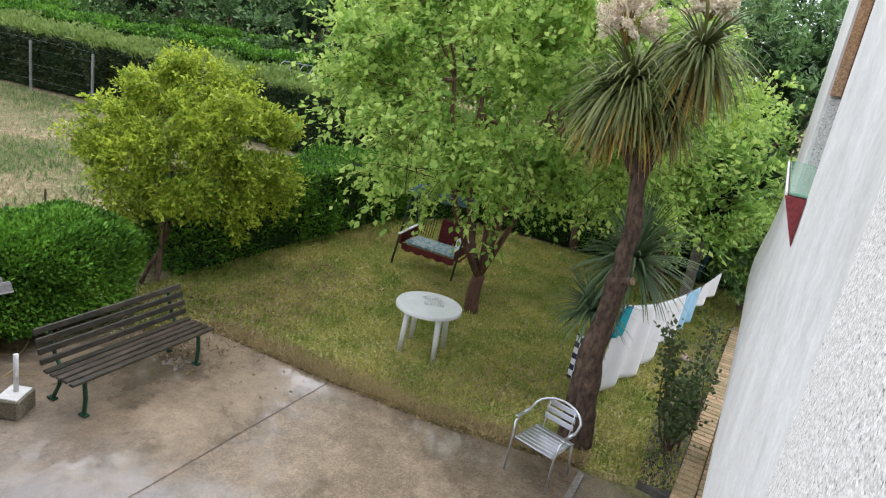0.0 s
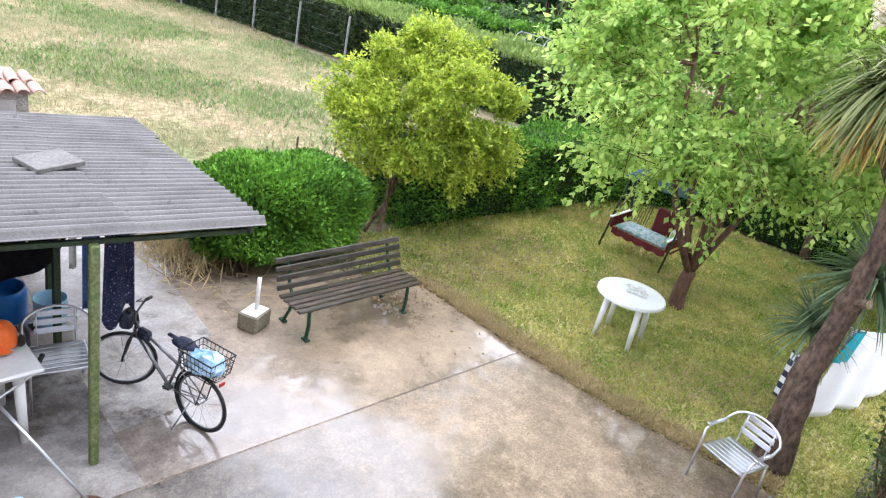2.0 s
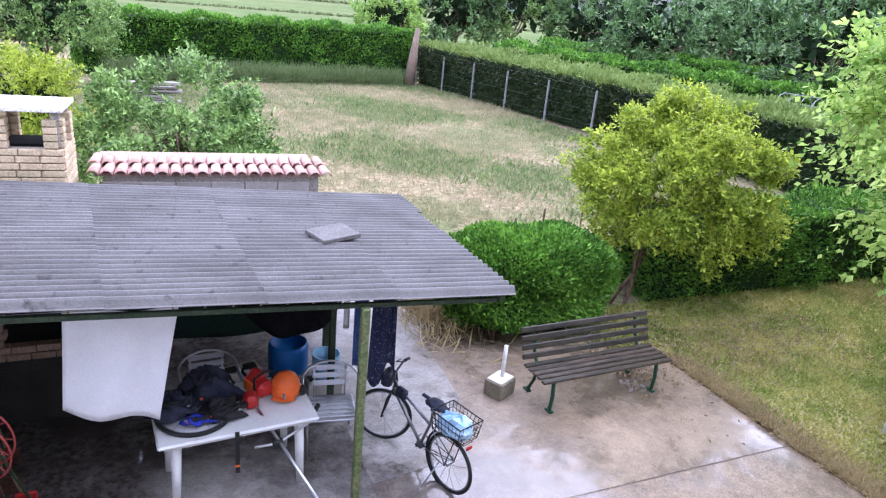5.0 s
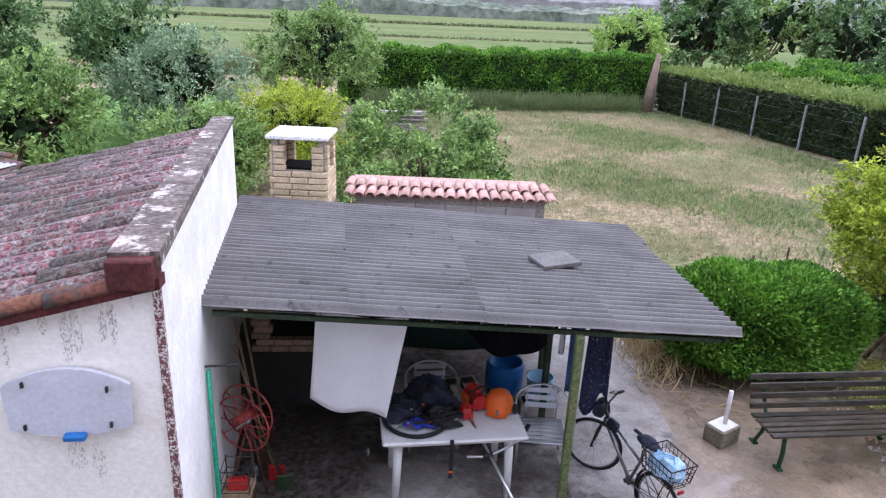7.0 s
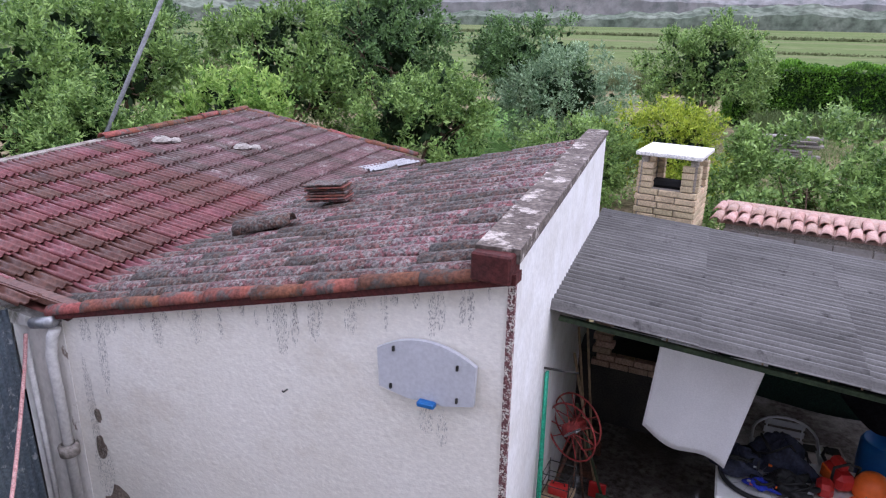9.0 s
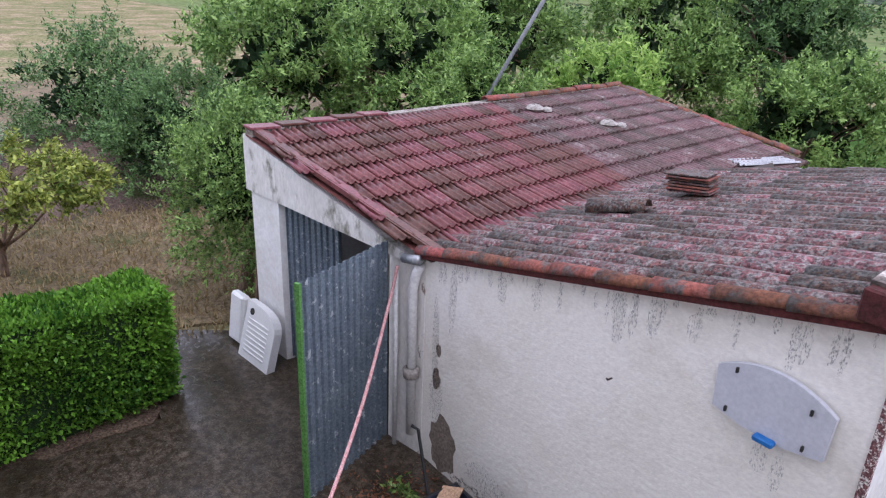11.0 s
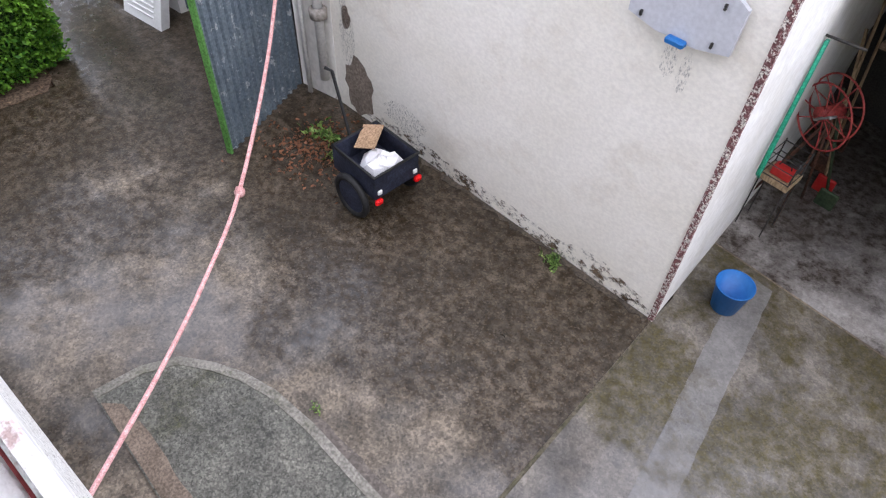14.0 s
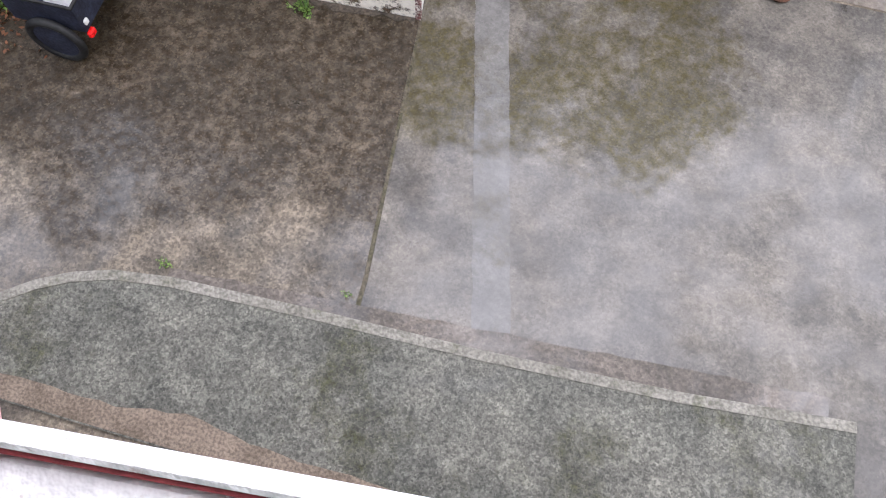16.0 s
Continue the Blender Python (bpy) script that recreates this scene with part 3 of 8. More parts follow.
structure("ground_bank", MB().surf(bank, 60, 24, 0.05), material("bare brown earth", (0.15, 0.105, 0.085), (0.095, 0.075, 0.062), 1.2, 0.95, 22, 0.9, 0.4, c=(0.05, 0.06, 0.025), spot=(0.52, 0.62, 1.6), gloss=0.0), "low bank of bare brown earth behind the orchard grass", "bank", smooth=True)
# raised walkway along the house
arc = [(-1.95, -3.25), (-1.93, -2.95), (-1.84, -2.74), (-1.66, -2.6), (-1.48, -2.5), (-1.25, -2.42), (-0.9, -2.37), (0.0, -2.33), (1.03, -2.3), (2.2, -2.23), (3.2, -2.13)]
structure("pavement_walkway", MB().prism(arc + [(3.2, -3.25)], -0.1, 0.03), M_WALKWAY, "grey gravelly concrete walkway along the house", "pavement")


def off(poly, d):
    res = []
    for i, p in enumerate(poly):
        a, b = Vector(poly[max(i - 1, 0)]), Vector(poly[min(i + 1, len(poly) - 1)])
        t = (b - a).normalized()
        res.append((p[0] - t.y * d, p[1] + t.x * d))
    return res


structure("kerb_walkway", MB().prism(arc + off(arc, 0.065)[::-1], -0.1, 0.035), M_KERB, "worn pale kerb edge of the walkway", "kerb")
gut_r = random.Random(8)
gut_x = [-0.95 + 0.1 * i for i in range(41)]
structure("kerb_inner", MB().prism([(x, -2.35 + 0.035 * (x + 0.95)) for x in gut_x] + [(x, -2.25 + 0.074 * (x + 0.95) + gut_r.uniform(-0.008, 0.008)) for x in reversed(gut_x)], -0.1, 0.005), M_GUTTER, "flat damp brownish gutter beside the kerb", "kerb")
structure("soil_house_foot", MB().prism([(-1.9, -3.24), (2.9, -3.24)] + [(2.9 - 0.1 * i, -3.1 + gut_r.uniform(-0.012, 0.012) + 0.03 * math.sin(i * 0.23) + 0.02 * math.sin(i * 0.61)) for i in range(48)], 0.0, 0.036), M_FOOT, "sandy brown dirt along the foot of the house", "soil")
structure("kerb_lawn", MB().prism([(6.6, -2.1), (7.76, -2.06), (7.78, -1.99), (6.6, -2.03)], -0.1, 0.03), M_KERB, "worn grey kerb at the lawn corner", "kerb")


structure("pavement_house_path", MB().prism([(8.06, -2.56), (9.9, -2.4), (14.0, -2.5), (14.0, -2.92), (8.0, -2.95)], -0.1, 0.022), M_CEMENT, "narrow grey concrete path between the lawn and the brick edging", "pavement")


def blades(name, poly, n, h, mat, label, seed, z=0.0, w=0.012, keep=None):
    """Grass: single bent blades scattered over a plan polygon."""
    rng = np.random.default_rng(seed)
    P = np.array(poly)
    lo, hi = P.min(0), P.max(0)
    q = rng.uniform(lo, hi, (n * 2, 2))
    inside = np.zeros(len(q), bool)
    for a, b in zip(P, np.roll(P, -1, 0)):
        cross = (a[1] > q[:, 1]) != (b[1] > q[:, 1])
        inside ^= cross & (q[:, 0] < (b[0] - a[0]) * (q[:, 1] - a[1]) / (b[1] - a[1] + 1e-12) + a[0])
    q = q[inside][:n]
    if keep is not None:
        q = q[keep(q, rng)]
    pos = np.column_stack([q, np.full(len(q), z)])
    up = np.tile([0, 0, 1.0], (len(q), 1))
    ob = leaves(name, pos, up, h, mat, None, w / h, 0.0, rng)
    return tagged(ob, label, "grass", kind="stuff")


blades("lawn_grass", lawn_poly, 105000, 0.053, M_GRASS, "short lawn grass, green with yellowed tips", 3, 0.01, 0.02)
field_poly = [(4.9, 8.5), (16.2, 8.0), (15.2, 24), (13.9, 28.8), (2.0, 28.0), (-3, 20), (2.5, 9.5)]
def patches(q, r):
    """Where the meadow's rank green weeds grow."""
    v = np.sin(q[:, 0] * 0.9 + 1.3 * np.sin(q[:, 1] * 0.5)) + np.sin(q[:, 1] * 0.8 + q[:, 0] * 0.35) + r.normal(0, 0.5, len(q))
    return v > 0.35


def thin_spots(q, r):
    """Leaves bare, dusty spots in the grass."""
    v = np.sin(q[:, 0] * 0.7 + 2 * np.sin(q[:, 1] * 0.33)) + np.sin(q[:, 1] * 1.1 - q[:, 0] * 0.6) + 0.6 * np.sin(q[:, 0] * 2.9 + q[:, 1] * 1.7) + r.normal(0, 1.8, len(q))
    return v < 1.0 - 0.9 * np.clip((13.0 - q[:, 1]) / 4.0, 0, 1)


blades("meadow_grass", field_poly, 130000, 0.14, M_STRAW, "mixed meadow grass, green and straw coloured", 4, -0.06, 0.016, thin_spots)
blades("lawn_dry_grass", lawn_poly, 90000, 0.045, M_STRAWDRY, "dry yellowed patches of lawn grass", 7, 0.012, 0.02, lambda q, r: np.sin(q[:, 0] * 1.7 + 1.5 * np.sin(q[:, 1] * 1.3)) + np.sin(q[:, 1] * 2.1 + q[:, 0]) + r.normal(0, 0.6, len(q)) > 1.15)
blades("meadow_weeds", field_poly, 80000, 0.13, M_WEEDS, "patches of rank green weeds in the meadow", 6, -0.06, 0.035, patches)
blades("dry_grass", [(-16, -8), (-6.95, -8), (-6.95, -2.2), (-6.6, 1), (-8, 6), (-16, 6)], 36000, 0.12, M_ORCHARDGRASS, "short dry orchard grass", 5, -0.03, 0.02)

# ---- house with the window that the view leaves from ----
M_INSIDE = material("room plaster", (0.6, 0.58, 0.55), (0.66, 0.64, 0.6), 2, 0.9)
M_SHUTTER = material("brown shutter wood", (0.4, 0.24, 0.13), (0.48, 0.3, 0.17), 5, 0.6)
M_LIMEOLD = material("old lime wash", (0.72, 0.71, 0.68), (0.6, 0.585, 0.55), 2.2, 0.85, 18, 0.6, 0.06, c=(0.52, 0.49, 0.44), spot=(0.6, 0.78, 4.0), bump_scale=9)
M_PINKWHITE = material("worn white paint over red", (0.76, 0.73, 0.72), (0.84, 0.82, 0.81), 14, 0.7, 40, 0.8, 0.1, c=(0.5, 0.37, 0.34), spot=(0.6, 0.68, 16))
HY, SILL_Z = -3.2, 3.3


def wall_with_holes(x0, x1, z0, z1, holes, y0, y1):
    """Boxes that fill a wall round rectangular openings (x0, x1, z0, z1)."""
    mb = MB()
    xs = sorted({x0, x1, *[h[0] for h in holes], *[h[1] for h in holes]})
    for a, b in zip(xs, xs[1:]):
        zs = [z0]
        for h in sorted(holes, key=lambda k: k[2]):
            if h[0] <= a and b <= h[1]:
                zs += [h[2], h[3]]
        zs.append(z1)
        for c, d in zip(zs[::2], zs[1::2]):
            if d - c > 0.01:
                mb.box(((a + b) / 2, (y0 + y1) / 2, (c + d) / 2), (b - a, y1 - y0, d - c))
    return mb


structure("wall_house", wall_with_holes(1.66, 2.9, 2.0, 5.6, [], HY - 0.3, HY), M_PEBBLE, "white pebble-dash house wall", "wall")
EAST = pose(2.9, HY, 0, 0, 0, 1.45)
structure("wall_house_east", wall_with_holes(0.0, 6.45, 3.2, 5.6, [(2.3, 4.2, 3.64, 5.1)], -0.3, 0.0), M_LIMEOLD, "smooth white house wall with a window opening", "wall").matrix_basis = EAST


def swollen(u, v):
    """The lower wall's outer face: it swells out a little below the window and falls back to the ground."""
    z = 3.2 * v
    return (6.45 * u, 0.09 * u * u * math.exp(-((z - 2.3) / 0.5) ** 2) - 0.16 * max(0.0, 1.0 - z / 1.7), z)


structure("wall_house_base", MB().surf(swollen, 16, 28, -0.3), M_LIMEOLD, "old uneven white house wall swelling below the window", "wall").matrix_basis = EAST
structure("wall_house_base_near", MB().box((2.28, HY - 0.15, 1.0), (1.2, 0.28, 2.0)), M_LIME, "plain white ground-floor wall", "wall")
WM = pose(-4.0, -3.696, 0, 0, 0, 5.62)
JAMB = 3.3
for nm, mb, mt, lb, kd in (
        ("wall_house_west", MB().box((JAMB / 2 - 0.45, -0.16, 3.8), (JAMB + 0.9, 0.3, 3.6)), M_PINKWHITE, "white pebble-dash house wall west of the window", "wall"),
        ("wall_house_window_breast", MB().box((JAMB + 1.03, -0.16, 2.63), (2.04, 0.3, 1.26)).box((JAMB + 1.2, -0.16, 5.35), (2.38, 0.3, 0.5)), M_PEBBLE, "white wall below and above the window", "wall"),
        ("wall_house_base_west", MB().box((2.7, -0.75, 1.0), (5.4, 0.25, 2.0)), M_LIME, "plain white ground-floor wall set back under the window", "wall"),
        ("floor_overhang_west", MB().box((2.7, -0.5, 2.0), (5.4, 0.55, 0.08)), M_LIME, "white underside of the window bay", "floor")):
    structure(nm, mb, mt, lb, kd).matrix_basis = WM
structure("wall_house_side_west", MB().box((-4.9, HY - 3.9, 2.8), (0.2, 6.0, 5.6)), M_PEBBLE, "white end wall of the house", "wall")
structure("wall_house_side_east", MB().box((9.25, HY - 3.3, 2.8), (0.2, 6.0, 5.6)), M_LIME, "white end wall of the house", "wall")
structure("wall_room_back", MB().box((2.2, HY - 4.0, 2.8), (14.2, 0.15, 5.6)), M_INSIDE, "plain plaster wall inside the house", "wall")
ROOM = [(-4.8, -7.1), (9.15, -7.1), (9.15, -3.65), (-0.4, -3.66), (-4.8, -4.1)]
structure("floor_room", MB().prism(ROOM, 2.2, 2.4), M_INSIDE, "plain room floor inside the house", "floor")
structure("ceiling_room", MB().prism(ROOM, 5.03, 5.18), M_INSIDE, "plain white room ceiling", "ceiling")
# Unseen roof, low and without overhang so sky light reaches the garage wall.
structure("roof_house", MB().box((2.2, HY - 3.4, 5.72), (14.6, 6.9, 0.2)), M_RED, "unseen flat house roof kept low to let light past", "roof")


def window(name, m, length, z, white, n, start=0.0):
    w = thing(name, m, "window opening with green glazed tile sill and dark red painted edges", "window", kind="structure")
    step = (length - start) / n
    part("sill", MB().box((length / 2, -white / 2 + 0.005, z + 0.008), (length - 0.004, white, 0.03), b=0.006), M_PINKWHITE, w, "white painted sill edge")
    tile = MB().box((0, 0, 0), (step - 0.006, 0.2, 0.02), b=0.004)
    first = part("tile", tile, M_GREENTILE, w)
    first.matrix_basis = pose(start + step / 2, -white - 0.1, z + 0.014)
    for i in range(1, n):
        shared("tile", first.data, pose(start + step * (i + 0.5), -white - 0.1, z + 0.014), w)
    return w


w1 = window("window_1", WM @ pose(JAMB, 0, 0), 2.06, SILL_Z, 0.056, 10, 0.06)
part("jamb_edge", MB().box((0.004, -0.185, SILL_Z + 0.9), (0.012, 0.25, 1.75)), M_RED, w1, "dark red painted window reveal")
rail = part("rail", MB().box((1.58, 0.022, SILL_Z + 0.03), (0.95, 0.024, 0.06), b=0.005), M_PINKWHITE, w1, "worn white rail with red edge in front of the sill")
part("rail_bracket", MB().box((1.58, 0.0075, SILL_Z + 0.03), (0.95, 0.005, 0.03)), M_RED, w1, "dark red bracket strip")
w2 = window("window_2", EAST @ pose(2.28, 0.1, 0.24), 1.94, 3.42, 0.012, 8)
part("apron", MB().add([(-0.02, -0.096, 3.42), (-0.02, 0.004, 3.42), (1.96, -0.096, 3.42), (1.96, 0.004, 3.42), (-0.02, -0.096, 3.17), (1.96, -0.096, 3.17)], [(0, 1, 3, 2), (0, 4, 1), (2, 3, 5), (1, 4, 5, 3), (0, 2, 5, 4)]), M_RED, w2, "dark red slanting apron")
part("jamb", MB().box((1.9, -0.23, 4.42), (0.03, 0.22, 0.93)), M_RED, w2, "dark red painted jamb")
part("reveal", MB().box((1.9, -0.23, 3.69), (0.03, 0.22, 0.5)), M_PEBBLE, w2, "rough grey reveal above the sill")
part("shutter_guide", MB().box((1.855, -0.15, 4.42), (0.05, 0.07, 0.93)), M_SHUTTER, w2, "brown wooden shutter guide")
part("shutter", MB().box((0.95, -0.31, 4.55), (1.75, 0.03, 0.7)), M_SHUTTER, w2, "half-lowered brown shutter")
M_BRICKTOP = material("yellow brown brick", (0.46, 0.34, 0.2), (0.38, 0.27, 0.15), 8, 0.8, 50, 0.5, 0.25, obj_rand=0.25)
edging = thing("brick_edging", pose(0, 0, 0), "strip of yellow-brown bricks on the ground along the house foot", "edging", kind="structure")
part("bed", MB().box((10.0, -3.16, 0.02), (8.4, 0.52, 0.05)), M_JOINT, edging, "mortar bed")
eb = MB().box((0, 0, 0), (0.096, 0.222, 0.06), b=0.008)
first = part("brick", eb, M_BRICKTOP, edging)
k = 0
for i in range(72):
    for r in range(2):
        m = pose(5.9 + i * 0.115 + (0.055 if r else 0), -3.02 - r * 0.235, 0.05, 0, 0, random.uniform(-1.5, 1.5))
        if k == 0:
            first.matrix_basis = m
        else:
            shared("brick", eb_mesh, m, edging)
        eb_mesh = first.data
        k += 1

# ---- garage ----
M_OLDTILE = material("lichened clay tile", (0.075, 0.034, 0.03), (0.15, 0.068, 0.055), 9, 0.6, 45, 1.0, 0.7, c=(0.14, 0.124, 0.112), spot=(0.47, 0.54, 22), obj_rand=0.5)
M_ORANGETILE = material("orange clay tile", (0.26, 0.085, 0.055), (0.16, 0.062, 0.048), 6, 0.85, 40, 0.6, 0.3, c=(0.11, 0.09, 0.08), spot=(0.5, 0.6, 9), obj_rand=0.28)
M_REDTILE = material("dark red roof tile", (0.12, 0.042, 0.038), (0.17, 0.068, 0.058), 3, 0.36, 30, 0.3, 0.25, c=(0.25, 0.19, 0.17), spot=(0.6, 0.75, 3.5), obj_rand=0.35)
M_REDFADED = material("faded red roof tile", (0.1, 0.05, 0.046), (0.145, 0.088, 0.08), 3, 0.32, 30, 0.3, 0.3, c=(0.27, 0.24, 0.22), spot=(0.55, 0.72, 3.5), obj_rand=0.3)
M_COPING = material("mossy coping", (0.17, 0.14, 0.12), (0.09, 0.07, 0.06), 6, 0.95, 30, 0.8, 0.4, c=(0.42, 0.37, 0.33), spot=(0.54, 0.6, 7))
M_FASCIA = material("old oxblood paint", (0.1, 0.02, 0.018), (0.07, 0.02, 0.018), 5, 0.75, 40, 0.5, 0.35)
M_MORTARPALE = material("pale weathered mortar", (0.34, 0.31, 0.27), (0.22, 0.19, 0.16), 7, 0.95, 30, 0.8, 0.35, c=(0.14, 0.1, 0.08), spot=(0.5, 0.62, 6))
M_MOSAIC = material("pebble mosaic strip", (0.24, 0.1, 0.1), (0.17, 0.08, 0.08), 40, 0.8, 90, 1.0, 0.5, c=(0.6, 0.55, 0.5), spot=(0.5, 0.55, 45))
M_FLUEBLACK = material("soot and flue shade", (0.006, 0.006, 0.006), (0.012, 0.011, 0.01), 5, 0.95, gloss=0.05)
# For dark iron parts, and for indoor surfaces with their shade painted in.
M_DARK = material("dark iron and shaded inside", (0.03, 0.03, 0.03), (0.05, 0.045, 0.04), 3, 0.9)


def wall_y(x):
    return 0.06 * x


def eave_z(x):
    return 2.96 + 0.249 * x


structure("wall_garage_front", MB().prism([(0.0, 0.0), (-3.5, -0.21), (-3.5, -0.01), (-0.03, 0.2)], 0.0, [2.96, 2.09, 2.09, 2.96]), M_PLASTER, "white rough-plastered garage wall with rain streaks", "wall")
structure("wall_garage_side", MB().prism([(0.004, 0.0), (-0.56, 4.35), (-0.76, 4.33), (-0.2, 0.0)], 0.0, 3.02), M_LIME, "white side wall of the garage", "wall")
structure("wall_garage_rear", MB().prism([(-0.6, 4.2), (-0.6, 4.4), (-4.2, 6.3), (-7.2, 6.3), (-7.2, 6.1), (-4.2, 6.1)], 0.0, 2.0), M_LIME, "white rear wall of the garage", "wall")
structure("wall_garage_west", MB().prism([(-6.3, -0.72), (-7.2, 6.2), (-7.0, 6.2), (-6.1, -0.68)], 0.0, 2.5), M_LIME, "white west wall of the garage", "wall")
M_PEEL = material("peeling white paint", (0.8, 0.78, 0.74), (0.7, 0.67, 0.62), 4, 0.85, 25, 0.5, 0.08, c=(0.26, 0.21, 0.17), spot=(0.6, 0.64, 5), stretch=(1, 1, 0.5))
M_DIRTY = material("rain-stained white", (0.76, 0.74, 0.7), (0.64, 0.62, 0.58), 3, 0.85, 25, 0.5, 0.08, c=(0.2, 0.19, 0.14), spot=(0.52, 0.64, 3.2), stretch=(1, 1, 0.5))
structure("wall_garage_pier", MB().prism([(-6.35, -0.72), (-5.78, -0.63), (-5.78, -0.4), (-6.35, -0.48)], 0.0, 1.96), M_LIME, "white pier beside the garage doorway", "wall")
structure("wall_garage_pier_corner", MB().prism([(-3.93, -0.32), (-3.5, -0.215), (-3.5, 0.0), (-3.93, -0.1)], 0.0, 2.0), M_PEEL, "worn white pier at the garage corner", "wall")
structure("wall_garage_lintel", MB().prism([(-6.4, -0.76), (-3.55, -0.27), (-3.55, -0.05), (-6.4, -0.5)], 1.95, [2.58, 1.99, 1.99, 2.58]), M_DIRTY, "stained white sloping lintel beam over the doorway", "wall")
# Floor coloured near black in place of the shade inside the garage.
structure("floor_garage", MB().prism([(-3.6, 0.0), (-0.4, 0.2), (-0.7, 4.2), (-7, 6.0), (-6.2, -0.4)], -0.1, 0.015), M_DARK, "garage floor with the indoor shade put into its colour", "floor")
structure("trim_corner_strip", MB().prism([(0.01, -0.012), (-0.03, -0.014), (-0.03, 0.0), (0.008, 0.02)], 0.0, 2.93), M_MOSAIC, "brown pebble strip on the garage corner", "trim")
structure("trim_garage_fascia", MB().prism([(0.03, -0.07), (-3.5, -0.28), (-3.5, -0.2), (0.03, 0.02)], [2.92, 2.05, 2.05, 2.92], [2.98, 2.11, 2.11, 2.98]), M_FASCIA, "dark red painted fascia below the tiles", "trim")
structure("trim_parapet_coping", MB().prism([(0.03, -0.02), (-0.55, 4.4), (-0.77, 4.38), (-0.21, -0.05)], 3.02, [3.1, 3.06, 3.06, 3.1]), M_COPING, "mossy grey coping of the garage parapet", "trim")


# ---- porch ----
M_GREENPAINT = material("dark green paint", (0.022, 0.038, 0.02), (0.04, 0.06, 0.03), 6, 0.6, 40, 0.3, 0.3)
PA, PB, PC, PD = Vector((-0.16, 1.24, 2.22)), Vector((3.95, 1.5, 1.885)), Vector((4.26, 5.4, 1.55)), Vector((-0.64, 4.88, 1.97))
M_CORR = material("grey fibre cement sheet", (0.15, 0.143, 0.137), (0.1, 0.095, 0.09), 1.3, 0.55, 60, 0.3, 0.12, c=(0.05, 0.047, 0.044), spot=(0.58, 0.7, 6), obj_rand=0.05)



# ---- hedges ----


def hedge(name, line, width, height, leaf, n, size, label, seed, z0=0.0, bulge=0.12, gap=0.2, aspect=0.55, group="", top=None):
    """A clipped hedge along a plan line: dark core painted as inner shade, and a skin of leaves, denser and uneven at
    the top.
    """
    rng = np.random.default_rng(seed)
    t = thing(name, pose(0, 0, 0), label, "hedge", group)
    pts = [Vector((*p, 0)) for p in line]
    core, P, O, T = MB(), [], [], []
    total = sum((b - a).length for a, b in zip(pts, pts[1:]))
    for a, b in zip(pts, pts[1:]):
        d = (b - a).normalized()
        nrm = Vector((-d.y, d.x, 0))
        w = width / 2 - gap * 0.8
        a2, b2 = (a + d * gap if a is pts[0] else a), (b - d * gap if b is pts[-1] else b)
        c = [a2 + nrm * w, b2 + nrm * w, b2 - nrm * w, a2 - nrm * w]
        core.prism([(p.x, p.y) for p in c], z0, z0 + height - gap)
        k = int(n * (b - a).length / total)
        u = rng.uniform(-0.02, 1.02, k)
        area = rng.uniform(0, 2 * height + width, k)
        side = np.where(area < height, -1.0, np.where(area < 2 * height, 1.0, 0.0))
        across = np.where(side == 0, rng.uniform(-0.5, 0.5, k) * width, side * width / 2)
        zz = np.where(side == 0, height, rng.uniform(0.03, 1, k) ** 0.9 * height)
        base = np.array(a)[None] + u[:, None] * np.array(b - a)[None]
        lump = bulge * (np.sin(u * (b - a).length * 2.3 + zz * 3 + seed) * 0.5 + np.sin(u * (b - a).length * 5.1 - zz * 4) * 0.3)
        depth = rng.uniform(-gap, 0.04, k) + lump
        outn = np.where(side[:, None] == 0, np.array([[0, 0, 1.0]]), side[:, None] * np.array(nrm)[None])
        p = base + across[:, None] * np.array(nrm)[None] + np.column_stack([0 * zz, 0 * zz, zz + z0]) + outn * depth[:, None]
        P.append(p)
        O.append(outn + np.array([[0, 0, 0.35]]))
        T.append((side == 0) | (zz > height * 0.93))
    for e, q in ((pts[0], pts[1]), (pts[-1], pts[-2])):
        d = (e - q).normalized()
        nrm = np.array((-d.y, d.x, 0))
        k = int(n * width * height / (2 * height + width) / total * 1.2)
        p = np.array(e)[None] + rng.uniform(-0.5, 0.5, k)[:, None] * width * nrm[None] + np.column_stack([np.zeros(k), np.zeros(k), z0 + rng.uniform(0.02, 1, k) * height]) + np.array(d)[None] * rng.uniform(-gap, 0.1, k)[:, None]
        P.append(p)
        O.append(np.tile(np.array(d) + (0, 0, 0.35), (k, 1)))
        T.append(np.zeros(k, bool))
    part("twig_core", core, M_SHADECORE, t, "dark core painted as the shade inside")
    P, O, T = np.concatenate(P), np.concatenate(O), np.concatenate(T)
    # Leaves on top can take a material of their own.
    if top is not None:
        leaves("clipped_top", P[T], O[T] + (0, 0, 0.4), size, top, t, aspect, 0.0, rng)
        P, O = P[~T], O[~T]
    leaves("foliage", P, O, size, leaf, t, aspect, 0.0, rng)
    return t


